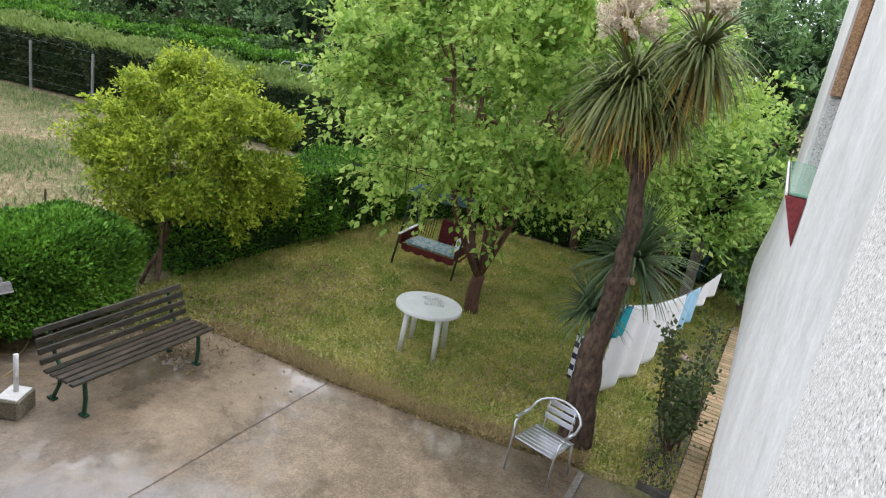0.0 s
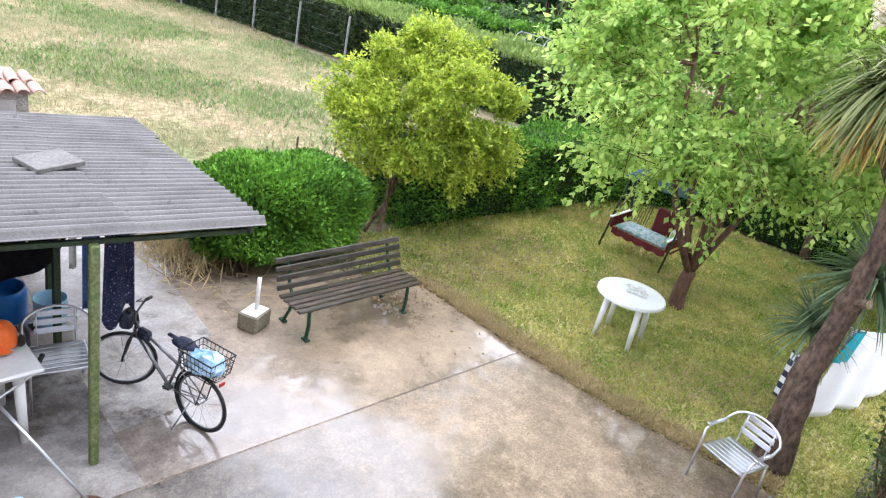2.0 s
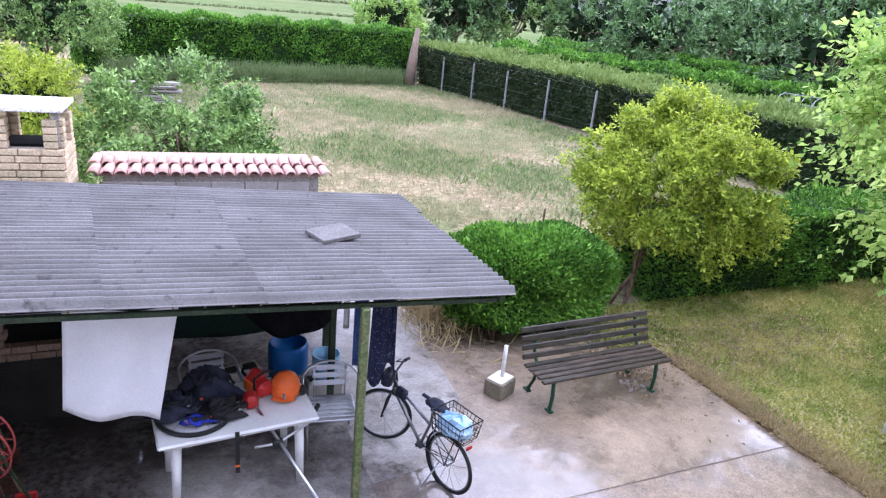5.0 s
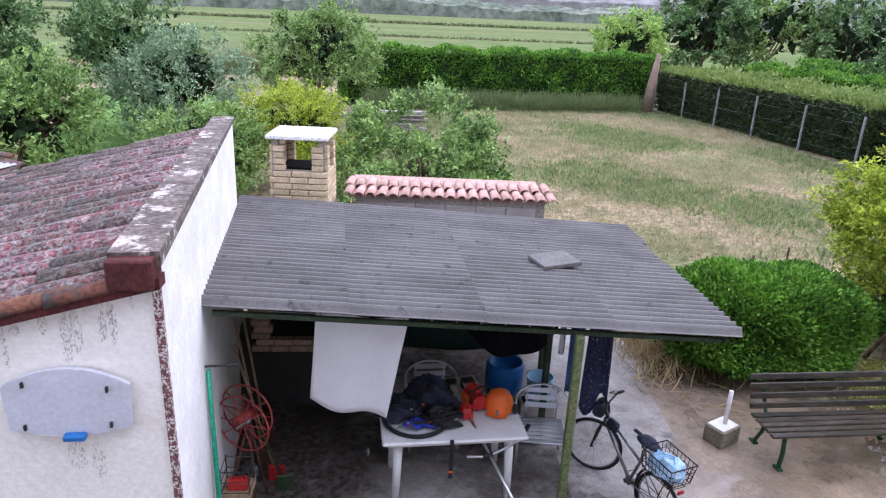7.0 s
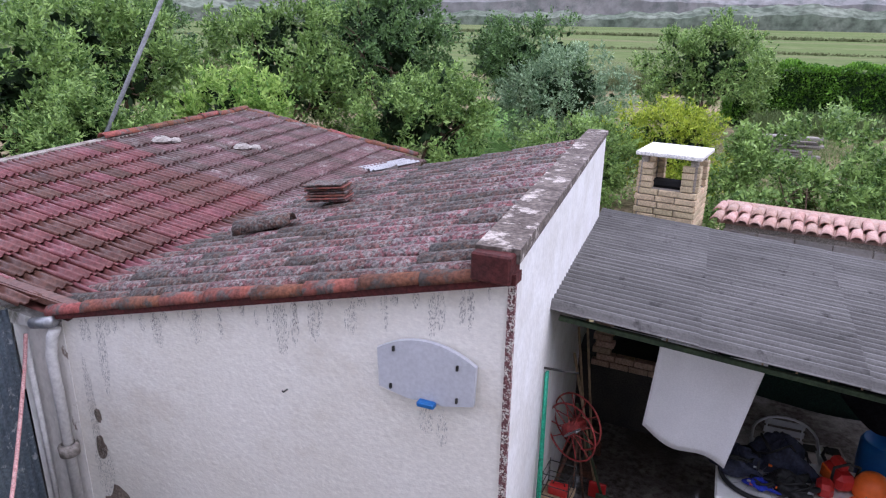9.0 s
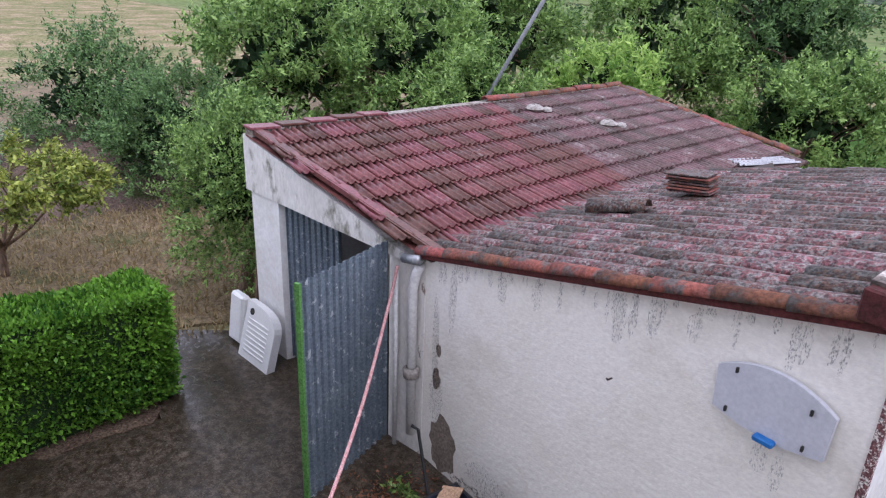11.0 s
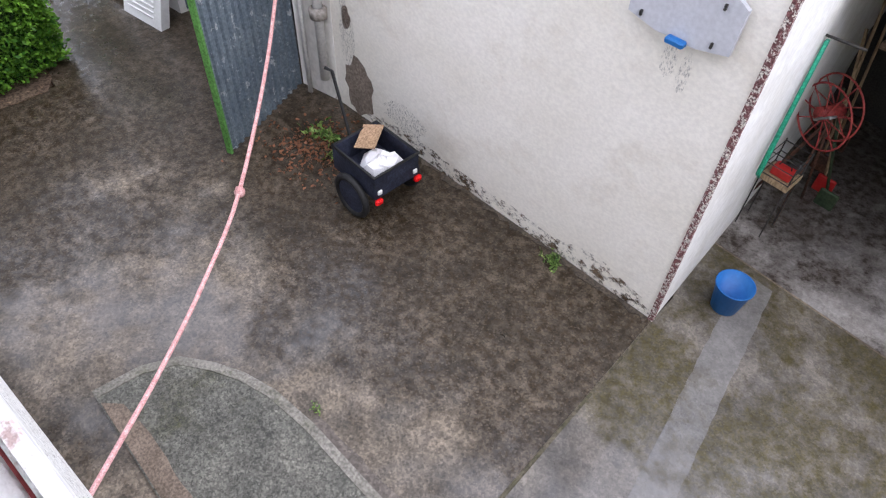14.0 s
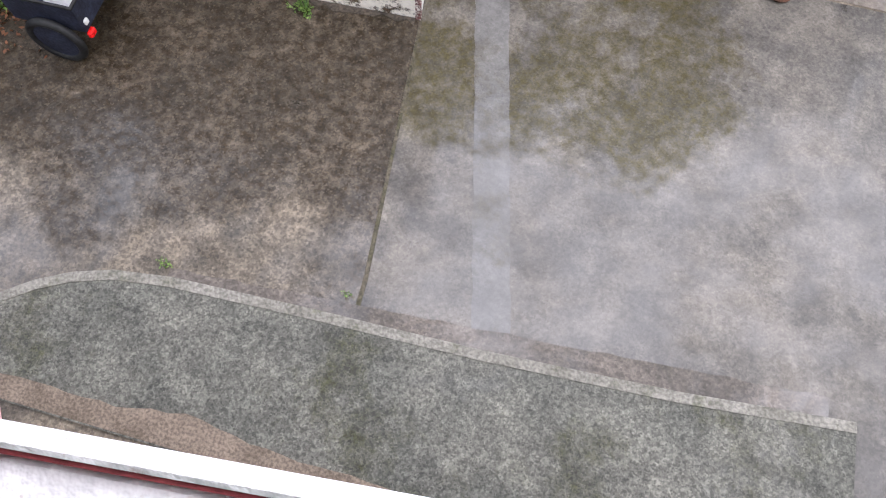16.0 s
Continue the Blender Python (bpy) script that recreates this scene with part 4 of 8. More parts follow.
def clipped_bush(x, y, half, height, leaf, n, size, label, seed, power=3.2):
    """A clipped bush with a rounded, boxy form: a dark core painted as inner shade, a thick skin of leaves, bare stems
    below.
    """
    g = np.random.default_rng(seed)
    t = thing("hedge_bush", pose(x, y, 0), label, "hedge")
    d = g.normal(0, 1, (n * 2, 3))
    d = d[d[:, 2] > -0.55 * np.linalg.norm(d, axis=1)][:n]
    d /= (np.abs(d) ** power).sum(1, keepdims=True) ** (1 / power)
    wave = 1 + 0.045 * np.sin(d[:, 0] * 7 + d[:, 2] * 4) + 0.04 * np.sin(d[:, 1] * 9 - d[:, 2] * 6 + 1)
    depth = 1 - 0.2 * g.uniform(0, 1, len(d)) ** 2 + np.abs(g.normal(0, 0.02, len(d)))
    h = height / 2
    p = d * (wave * depth)[:, None] * np.array((*half, h)) + (0, 0, h)
    p[:, 2] = np.maximum(p[:, 2], 0.06)
    core = MB().lathe([(0.02, 0.05), (0.72, 0.06), (0.8, 0.4), (0.78, 0.75), (0.6, 0.86), (0.02, 0.88)], 18, Matrix.Diagonal((half[0], half[1], height, 1)))
    part("twig_core", core, M_SHADECORE, t, "dark core painted as the shade inside")
    for k in range(14):
        stem = MB()
        a = Vector((g.uniform(-0.85, 0.75) * half[0], g.uniform(-0.85, 0.3) * half[1], -0.03))
        limb(stem, a, a * 1.05 + Vector((0, 0, height * 0.55)), 0.014, 0.008, g, 0.06, 5, 4)
        part("stem", stem, M_BARK, t, smooth=True)
    leaves("foliage", p, d + (0, 0, 0.4), size, leaf, t, 0.55, 0.0, g)
    return t


clipped_bush(5.92, 4.47, (1.22, 0.74), 1.27, M_LEAF_HEDGE, 48000, 0.062, "rounded clipped bright green hedge bush beside the patio", 11)
hedge("hedge", [(8.2, 5.0), (11.0, 5.0), (14.4, 4.95), (16.6, 3.5), (17.3, -3.6)], 1.2, 1.4, M_LEAF_HEDGE, 72000, 0.066, "long clipped green hedge along the lawn", 12, bulge=0.2, gap=0.14)
hedge("hedge", [(-6.05, -2.02), (-5.5, -4.3), (-4.85, -7.2)], 0.74, 1.22, M_LEAF_HEDGE, 84000, 0.054, "clipped green hedge beside the wet drive", 13, bulge=0.1, gap=0.07)
hedge("hedge", [(-1.0, 29.2), (13.6, 30.4)], 1.6, 2.45, M_LEAF_HEDGE, 45000, 0.13, "tall clipped green hedge at the end of the meadow", 14, bulge=0.2)
# Top leaves use a paler green than the sides.
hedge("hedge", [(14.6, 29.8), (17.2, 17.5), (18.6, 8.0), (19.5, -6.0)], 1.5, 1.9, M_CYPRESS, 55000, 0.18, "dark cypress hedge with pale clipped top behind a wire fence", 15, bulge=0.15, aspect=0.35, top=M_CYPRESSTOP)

# ---- trees ----
tree(7.75, 4.6, 3.3, (0.75, 0.0, 1.93), (1.45, 1.3, 1.22), M_LEAF_YELLOW, 64000, 0.068, "small tree with dense yellow-green leaves by the hedge", 21, 0.035, stems=4, clumps=230, clump_r=0.2, low=-0.75, fork=0.25, spray=0.34, twiggy=300, hollow=0.62)
tree(10.8, 0.78, 6, (0.35, 0.05, 3.72), (3.05, 2.95, 2.3), M_LEAF_MULBERRY, 92000, 0.09, "large mulberry tree with bright green leaves on the lawn", 22, 0.125, stems=1, clumps=260, clump_r=0.2, low=-0.74, hollow=0.4, fork=0.16, bark=M_BARKRED, aspect=0.66, droop=0.5, spray=0.95, twiggy=1200, arms=6, arm_r=0.45, vase=0.34)
tree(1.75, 9.8, 3, (0, 0, 1.35), (1.75, 1.4, 1.3), M_LEAF_MID, 30000, 0.09, "leafy green shrub behind the small shed", 23, 0.05, stems=3, clumps=70, clump_r=0.35, category="shrub", name="shrub")

# ---- garage roofs ----


def tile_mesh_barrel(L, r0, r1, thick=0.014):
    """A clay barrel tile, wider at its lower end, along +x."""
    def fn(u, v):
        r = r0 + (r1 - r0) * u
        t = math.pi * v
        return (L * u, -r * math.cos(t), r * math.sin(t) * 0.85)
    return MB().surf(fn, 1, 5, thick)


def at_s(s, y, z):
    """A place by its distance s from the side wall's line, its y and height."""
    return (s - 0.13 * y, y, z)


def old_z(s):
    return 2.97 + 0.249 * s


def red_z(s):
    return 2.1 - 0.175 * (s + 3.5)


# Dark deck colour paints the shade in the gaps between tile rows.
M_GAPSHADE = material("shade between the tiles", (0.05, 0.04, 0.035), (0.08, 0.06, 0.05), 8, 0.95)
old_roof = thing("old_tile_roof", pose(0, 0, 0), "old lichen-covered clay barrel tile roof of the garage", "roof", kind="structure")
part("deck", MB().add([at_s(-0.22, 0.0, old_z(-0.22) - 0.05), at_s(-3.5, -0.2, old_z(-3.5) - 0.05), at_s(-3.4, 6.0, old_z(-3.4) - 0.05), at_s(-2.6, 4.4, old_z(-2.6) - 0.05), at_s(-0.22, 4.35, old_z(-0.22) - 0.05)], [(0, 1, 2, 3, 4)]), M_GAPSHADE, old_roof)
barrel = tile_mesh_barrel(0.44, 0.09, 0.074)
rng = random.Random(5)
seed_tile = None
for r in range(21):
    y = 0.07 + r * 0.205
    for i in range(9):
        s = -3.62 + i * 0.375 + rng.uniform(-0.02, 0.02)
        if s > -0.55:
            continue
        m = Matrix.Translation(at_s(s, y - 0.06 + 0.02 * s, old_z(s) + 0.0 + rng.uniform(0, 0.012))) @ Euler((rng.uniform(-0.06, 0.06), -math.atan(0.249) + rng.uniform(-0.03, 0.03), rng.uniform(-0.035, 0.035) + 0.06)).to_matrix().to_4x4()
        if seed_tile is None:
            seed_tile = part("tile", barrel, M_OLDTILE, old_roof, smooth=True)
            seed_tile.matrix_basis = m
        else:
            shared("tile", seed_tile.data, m, old_roof)
edge_tile = None
for i in range(9):
    s = -3.55 + i * 0.38
    m = Matrix.Translation((s, 0.06 * s - 0.03, eave_z(s) + 0.012 + rng.uniform(0, 0.012))) @ Euler((0.25, -math.atan(0.249) + rng.uniform(-0.02, 0.02), 0.06)).to_matrix().to_4x4()
    if edge_tile is None:
        edge_tile = part("edge_tile", tile_mesh_barrel(0.42, 0.065, 0.052), M_ORANGETILE, old_roof, "orange clay edge tile", smooth=True)
        edge_tile.matrix_basis = m
    else:
        shared("edge_tile", edge_tile.data, m, old_roof, "orange clay edge tile")
part("corner_block", MB().box((-0.1, -0.03, 3.0), (0.22, 0.16, 0.16), b=0.01), M_FASCIA, old_roof, "dark red painted corner block")

red_roof = thing("red_tile_roof", pose(0, 0, 0), "dark red interlocking tile roof of the garage", "roof", kind="structure")
part("deck", MB().add([at_s(-6.42, -0.76, red_z(-6.42) - 0.03), at_s(-3.4, -0.25, red_z(-3.4) - 0.03), at_s(-3.2, 6.5, red_z(-3.2) - 0.03), at_s(-6.42, 6.0, red_z(-6.42) - 0.03)], [(0, 1, 2, 3)]), M_REDTILE, red_roof)


def red_tile(u, v):
    w = 0.245
    bulge = max(0.0, math.sin(math.pi * min(1, (v * 3 % 1.0) / 0.62))) * 0.032
    return (u * 0.42, v * w, bulge - 0.004 + 0.03 * u)


rt = MB().surf(red_tile, 1, 18, 0.012)
seed_tile = None
pitch = math.atan(0.175)
for c in range(9):
    s = -6.32 + c * 0.365
    for r in range(29):
        y = -0.66 + r * 0.238
        lim = -0.25 + 0.17 * (s + 3.5)
        if y < lim - 0.1 or y > 6.0 + (s + 6.4) * 0.17 or s > -3.45 + (0.35 if y > 3.5 else 0.0):
            continue
        m = Matrix.Translation(at_s(s, y, red_z(s) + 0.02 + rng.uniform(-0.003, 0.003))) @ Euler((0, pitch, rng.uniform(-0.008, 0.008) - 0.13 * 0 )).to_matrix().to_4x4()
        if seed_tile is None:
            seed_tile = part("tile", rt, M_REDTILE, red_roof, smooth=True)
            seed_tile.matrix_basis = m
            faded = seed_tile.data.copy()
            faded.materials[0] = M_REDFADED
        else:
            shared("tile", faded if y + rng.uniform(-0.1, 0.1) > 2.7 else seed_tile.data, m, red_roof)
ridge = None
part("edge_mortar", MB().prism([at_s(-6.46, -0.74, 0)[:2], at_s(-6.32, -0.72, 0)[:2], at_s(-6.3, 6.0, 0)[:2], at_s(-6.46, 6.05, 0)[:2]], red_z(-6.38) - 0.06, red_z(-6.38) + 0.035), M_MORTARPALE, red_roof, "pale mortar bed along the upper roof edge")
for i in range(5):
    o = part("edge_slab", MB().box((0, 0, 0), (0.36, 0.2, 0.03), b=0.006), M_REDTILE, red_roof, "flat red clay slab on the roof edge")
    o.matrix_basis = Matrix.Translation(at_s(-6.4, -0.56 + i * 0.37, red_z(-6.38) + 0.052)) @ Euler((rng.uniform(-0.03, 0.03), 0.05, math.pi / 2 + 0.13 + rng.uniform(-0.04, 0.04))).to_matrix().to_4x4()
for i in range(9, 17):
    y = -0.75 + i * 0.4
    m = Matrix.Translation(at_s(-6.38, y, red_z(-6.38) + 0.04 + rng.uniform(0, 0.012))) @ Euler((0.0, rng.uniform(-0.03, 0.03), math.pi / 2 + 0.13 + rng.uniform(-0.04, 0.04))).to_matrix().to_4x4()
    if ridge is None:
        ridge = part("ridge_cap", tile_mesh_barrel(0.44, 0.075, 0.062), M_ORANGETILE, red_roof, "weathered brown ridge cap tile", smooth=True)
        ridge.matrix_basis = m
    else:
        shared("ridge_cap", ridge.data, m, red_roof, "weathered brown ridge cap tile")
verge = None
for i in range(8):
    s = -6.4 + i * 0.37
    y = -0.73 + (s + 6.4) * 0.17
    m = Matrix.Translation((s + 0.1, y + 0.05, red_z(s) + 0.03)) @ Euler((0, pitch, 0.16)).to_matrix().to_4x4()
    if verge is None:
        verge = part("verge_tile", MB().box((0.18, 0.03, 0.02), (0.4, 0.09, 0.02), b=0.004).box((0.18, -0.02, 0.0), (0.4, 0.02, 0.05)), M_REDTILE, red_roof, "flat dark red verge tile")
        verge.matrix_basis = m
    else:
        shared("verge_tile", verge.data, m, red_roof, "flat dark red verge tile")
for i in range(8):
    s = -6.3 + i * 0.38
    m = Matrix.Translation(at_s(s, 6.0 + (s + 6.4) * 0.17, red_z(s) + 0.02)) @ Euler((0, pitch, 0.1)).to_matrix().to_4x4()
    shared("ridge_cap", ridge.data, m, red_roof, "weathered brown ridge cap tile")
M_MORTAR = material("grey mortar", (0.36, 0.33, 0.3), (0.28, 0.25, 0.22), 6, 0.95, 30, 0.6, 0.3)


def lump(mb, c, s, seed, n=8):
    """An uneven lump of mortar or stone."""
    r = random.Random(seed)
    prof = [(0.02, 0.0), (0.9, 0.05), (1.0, 0.35), (0.7, 0.8), (0.02, 1.0)]
    vs = MB().lathe(prof, n)
    mb.add([(c[0] + x * s[0] * r.uniform(0.8, 1.15), c[1] + y * s[1] * r.uniform(0.8, 1.15), c[2] + z * s[2] * r.uniform(0.85, 1.1)) for x, y, z in vs.v], vs.f)
    return mb


for x, y, s in ((-6.3, 3.4, 0.16), (-5.57, 4.14, 0.15)):
    t = thing("mortar_lump", pose(x, y, red_z(x + 0.13 * y) + 0.04), "grey broken mortar lump lying on the red roof", "mortar")
    part("lump", lump(lump(MB(), (0, 0, 0), (s, s * 0.8, 0.09), 3), (0.12, 0.12, 0), (0.09, 0.08, 0.06), 4), M_MORTAR, t, smooth=False)
ts = thing("tile_stack", pose(-2.72, 2.35, old_z(-2.72 + 0.3) + 0.09, 0, -6, 12), "stack of spare clay tiles on the old roof", "tile stack")
for i in range(7):
    part("tile", MB().box((-0.1 + rng.uniform(-0.02, 0.02), rng.uniform(-0.02, 0.02), 0.02 + i * 0.027), (0.42, 0.24, 0.016), b=0.003), M_ORANGETILE if i % 3 else M_OLDTILE, ts)
bt = thing("ridge_fragment", pose(-3.2, 1.4, old_z(-3.05) + 0.1, 0, -14, 20), "broken grey tile fragment lying on the old roof", "tile")
part("tile", tile_mesh_barrel(0.55, 0.13, 0.1), M_OLDTILE, bt, smooth=True)
part("mortar", lump(MB(), (0.1, 0, -0.05), (0.18, 0.12, 0.07), 8), M_MORTAR, bt)
M_WHITESHEET = material("pale fibre sheet", (0.4, 0.4, 0.41), (0.32, 0.32, 0.33), 3, 0.7)
vs_ = thing("valley_sheet", Matrix.Translation(at_s(-3.35, 5.2, 2.14)) @ Euler((0.0, 0.05, 1.45)).to_matrix().to_4x4(), "pale fibre-cement sheet patched into the roof valley", "sheet")
part("sheet", MB().surf(lambda u, v: (u * 1.1 - 0.3, v * 0.35 - 0.2, 0.02 * math.sin(v * 25)), 2, 24, 0.008), M_WHITESHEET, vs_)
pole = thing("leaning_pole", pose(-8.97, 3.06, 0), "grey metal pole leaning behind the garage", "pole")
M_GALV = material("galvanised metal", (0.38, 0.39, 0.4), (0.3, 0.31, 0.32), 8, 0.45, 40, 0.1, 0.15, metal=0.7)
part("pole", MB().tube([(0, 0, 0), (1.32, 2.64, 5.5)], 0.035, 10), material("dull grey pole", (0.2, 0.21, 0.21), (0.15, 0.155, 0.155), 5, 0.6, 30, 0.2, 0.2), pole, smooth=True)

# ---- garage front: doors, pipe, wall fittings ----
M_DOORBLUE = material("weathered blue-grey metal", (0.12, 0.155, 0.19), (0.17, 0.21, 0.24), 3, 0.55, 40, 0.25, 0.25, c=(0.42, 0.45, 0.47), spot=(0.58, 0.63, 11), metal=0.2)
M_GREENEDGE = material("green edge paint", (0.08, 0.22, 0.05), (0.1, 0.26, 0.06), 5, 0.6)


def ribbed_leaf(width, height, ribs):
    def fn(u, v):
        k = (u * ribs) % 1
        d = 0.022 if 0.12 < k < 0.5 else 0.0
        return (u * width, d, 0.04 + v * height)
    return MB().surf(fn, ribs * 8, 1, 0.004)


d1 = thing("door_1", Matrix.Translation((-3.92, -0.36, 0)) @ Euler((0, 0, math.atan2(-1.03, 0.46))).to_matrix().to_4x4(), "open ribbed blue-grey metal garage door with green edge", "door", kind="structure")
part("panel", ribbed_leaf(1.12, 2.05, 13), M_DOORBLUE, d1, "ribbed blue-grey sheet")
part("edge", MB().box((1.13, 0, 1.06), (0.025, 0.05, 2.06)), M_GREENEDGE, d1, "green painted edge bar")
part("rail", MB().box((0.56, -0.03, 0.3), (1.1, 0.04, 0.05)).box((0.56, -0.03, 1.8), (1.1, 0.04, 0.05)), M_DOORBLUE, d1)
d2 = thing("door_2", Matrix.Translation((-5.76, -0.56, 0)) @ Euler((0, 0, 0.35)).to_matrix().to_4x4(), "second blue-grey metal garage door left ajar", "door", kind="structure")
part("panel", ribbed_leaf(0.78, 1.88, 9), M_DOORBLUE, d2, "ribbed blue-grey sheet")
part("edge", MB().box((0.79, 0, 0.98), (0.025, 0.05, 1.88)), M_DOORBLUE, d2)
M_PIPE = material("dirty white pipe", (0.76, 0.75, 0.73), (0.68, 0.67, 0.64), 4, 0.6, 30, 0.2, 0.1, c=(0.35, 0.32, 0.3), spot=(0.64, 0.74, 6))
dp = thing("downpipe", pose(-3.56, -0.3, 0), "dirty white downpipe at the garage corner with cracked joint", "downpipe")
part("pipe", MB().tube([(0, 0, 0.25), (0, 0, 1.75), (0.02, 0.02, 1.9), (0.06, 0.03, 1.98)], 0.042, 12), M_PIPE, dp, smooth=True)
part("collar", MB().lathe([(0.05, 0.86), (0.075, 0.87), (0.08, 0.95), (0.05, 0.97)], 14), M_MORTAR, dp, smooth=True)
part("elbow", MB().tube([(-0.12, -0.02, 2.0), (-0.02, -0.01, 2.02), (0.1, 0.0, 2.05)], 0.045, 10), M_GALV, dp, "grey gutter elbow", smooth=True)
dp2 = thing("downpipe", pose(-3.78, -0.34, 0), "thin white pipe on the corner pier", "downpipe")
part("pipe", MB().tube([(0, 0, 0.0), (0, 0, 1.85)], 0.022, 8), M_PIPE, dp2, smooth=True)
M_SCAR = material("bare cement render", (0.2, 0.16, 0.13), (0.27, 0.22, 0.18), 8, 0.95, 40, 0.6, 0.3)


def blot(mb, x, z, w, h, seed, n=24):
    """An uneven flat patch a few millimetres proud of the garage front."""
    r = random.Random(seed)
    vs = []
    for i in range(n):
        a = 2 * math.pi * i / n
        k = r.uniform(0.78, 1.05)
        px, pz = x + math.cos(a) * w * k, z + math.sin(a) * h * k
        vs.append((px, 0.06 * px - 0.004, max(pz, 0.0)))
    mb.add(vs, [tuple(range(n))])


for x, z, w, h, sd in ((-3.18, 0.3, 0.2, 0.34, 1), (-3.3, 0.95, 0.06, 0.12, 2), (-3.28, 1.25, 0.04, 0.07, 3)):
    mb = MB()
    blot(mb, x, z, w, h, sd)
    structure("plaster_scar", mb, M_SCAR, "patch of bare brown cement where the plaster has fallen off", "plaster scar")

def streak_material(name="grey rain streak", a=(0.2, 0.19, 0.17), b=(0.3, 0.28, 0.26), scale=(24, 24, 4), most=0.5):
    m = material(name, a, b, 20, 0.95, 60, 0.3, 0.3)
    nt = m.node_tree
    tc = nt.nodes.new("ShaderNodeTexCoord")
    mp = nt.nodes.new("ShaderNodeMapping")
    mp.inputs["Scale"].default_value = scale
    n = nt.nodes.new("ShaderNodeTexNoise")
    n.inputs["Scale"].default_value, n.inputs["Detail"].default_value, n.inputs["Roughness"].default_value = 1.6, 8, 0.75
    r = nt.nodes.new("ShaderNodeMapRange")
    r.inputs[1].default_value, r.inputs[2].default_value, r.inputs[4].default_value = 0.5, 0.6, most
    nt.links.new(tc.outputs["Object"], mp.inputs[0])
    nt.links.new(mp.outputs[0], n.inputs["Vector"])
    nt.links.new(n.outputs[0], r.inputs[0])
    nt.links.new(r.outputs[0], nt.nodes["Principled BSDF"].inputs["Alpha"])
    return m


M_RAIN = streak_material(scale=(60, 60, 24), most=0.5)
M_DRIP = streak_material("black rain drips", (0.07, 0.065, 0.055), (0.16, 0.145, 0.13), (80, 80, 30), 0.62)
M_SPLASH = streak_material("brown splash dirt", (0.13, 0.09, 0.055), (0.22, 0.16, 0.11), (7, 7, 9), 0.9)
for x, z, w, h, sd in ((-0.5, 0.08, 0.5, 0.16, 4), (-1.6, 0.05, 0.9, 0.12, 5), (-2.4, 0.06, 0.7, 0.13, 6), (-0.25, 0.04, 0.25, 0.1, 7)):
    mb = MB()
    blot(mb, x, z, w, h, sd)
    structure("splash_stain", mb, M_SPLASH, "brown splash dirt and fallen plaster at the wall foot", "stain")
drip_r = random.Random(33)
drips = [(x, eave_z(x) - 0.05 - h, drip_r.uniform(0.008, 0.035), h, 40 + i) for i, (x, h) in enumerate((-3.3 + 0.085 * k + drip_r.uniform(-0.05, 0.05), drip_r.uniform(0.02, 0.16)) for k in range(38))]
for x, z, w, h, sd in drips:
    mb = MB()
    blot(mb, x, z, w, h, sd)
    structure("rain_stain", mb, M_DRIP, "black rain drips below the eave", "stain")
for x, z, w, h, sd in ((-3.12, 1.8, 0.055, 0.34, 11), (-3.33, 1.3, 0.05, 0.5, 12), (-2.55, 2.12, 0.05, 0.14, 13), (-2.2, 2.22, 0.06, 0.14, 14), (-1.5, 2.35, 0.06, 0.2, 15), (-1.4, 2.4, 0.035, 0.17, 22), (-1.25, 2.45, 0.04, 0.16, 16), (-1.0, 2.5, 0.05, 0.1, 17), (-0.5, 1.95, 0.05, 0.12, 18), (-0.4, 1.9, 0.04, 0.14, 19), (-3.3, 0.75, 0.1, 0.3, 20), (-2.6, 0.3, 0.3, 0.15, 21)):
    mb = MB()
    blot(mb, x, z, w, h, sd)
    structure("rain_stain", mb, M_DRIP if sd in (11, 12, 13, 15) else M_RAIN, "patchy grey rain stain on the plaster", "stain")

foot_r = random.Random(21)
foot_x = [-3.15 + 0.06 * i for i in range(53)]
structure("soil_wall_foot", MB().prism([(x, wall_y(x) - 0.002) for x in reversed(foot_x)] + [(x, wall_y(x) - foot_r.uniform(0.015, 0.075)) for x in foot_x], -0.05, 0.007), M_JOINT, "dark dirt and broken plaster along the wall foot", "soil")
bb = thing("backboard", pose(-0.49, -0.045, 2.09, 0, 0, 3.4), "pale grey rounded basketball backboard screwed to the wall", "backboard")
M_BOARD = material("pale grey plastic", (0.6, 0.61, 0.65), (0.55, 0.56, 0.6), 4, 0.45, 40, 0.05, 0.06)
M_BLUE = material("bright blue plastic", (0.012, 0.11, 0.36), (0.02, 0.15, 0.42), 4, 0.4, 30, 0.03, 0.05)
prof = []
for i in range(25):
    u = -0.31 + 0.62 * i / 24
    prof.append((u, 0.29 + 0.1 * (1 - (u / 0.31) ** 2) - 0.0))
low_ = [(0.3, 0.04), (0.12, -0.0), (-0.12, -0.0), (-0.3, 0.04)]
outline = prof + low_
n_ = len(outline)
part("board", MB().add([(x, 0.0, z) for x, z in outline] + [(x, -0.03, z) for x, z in outline], [tuple(range(n_)), tuple(range(2 * n_ - 1, n_ - 1, -1))] + [(i, (i + 1) % n_, (i + 1) % n_ + n_, i + n_) for i in range(n_)]), M_BOARD, bb)
part("bracket", MB().box((0.02, -0.055, 0.005), (0.11, 0.05, 0.035), b=0.008), M_BLUE, bb, "blue hoop bracket")
for x, z in ((-0.2, 0.31), (0.2, 0.27), (-0.22, 0.06), (0.2, 0.06)):
    part("bolt", MB().box((x, -0.036, z), (0.012, 0.02, 0.03)), M_DARK, bb)
hk = thing("wall_hook", pose(-1.49, -0.11, 1.91), "small dark rusty hook in the garage wall", "hook")
part("hook", MB().tube([(0, 0.03, 0), (0, -0.02, 0), (0, -0.03, 0.015)], 0.006, 6), M_DARK, hk)

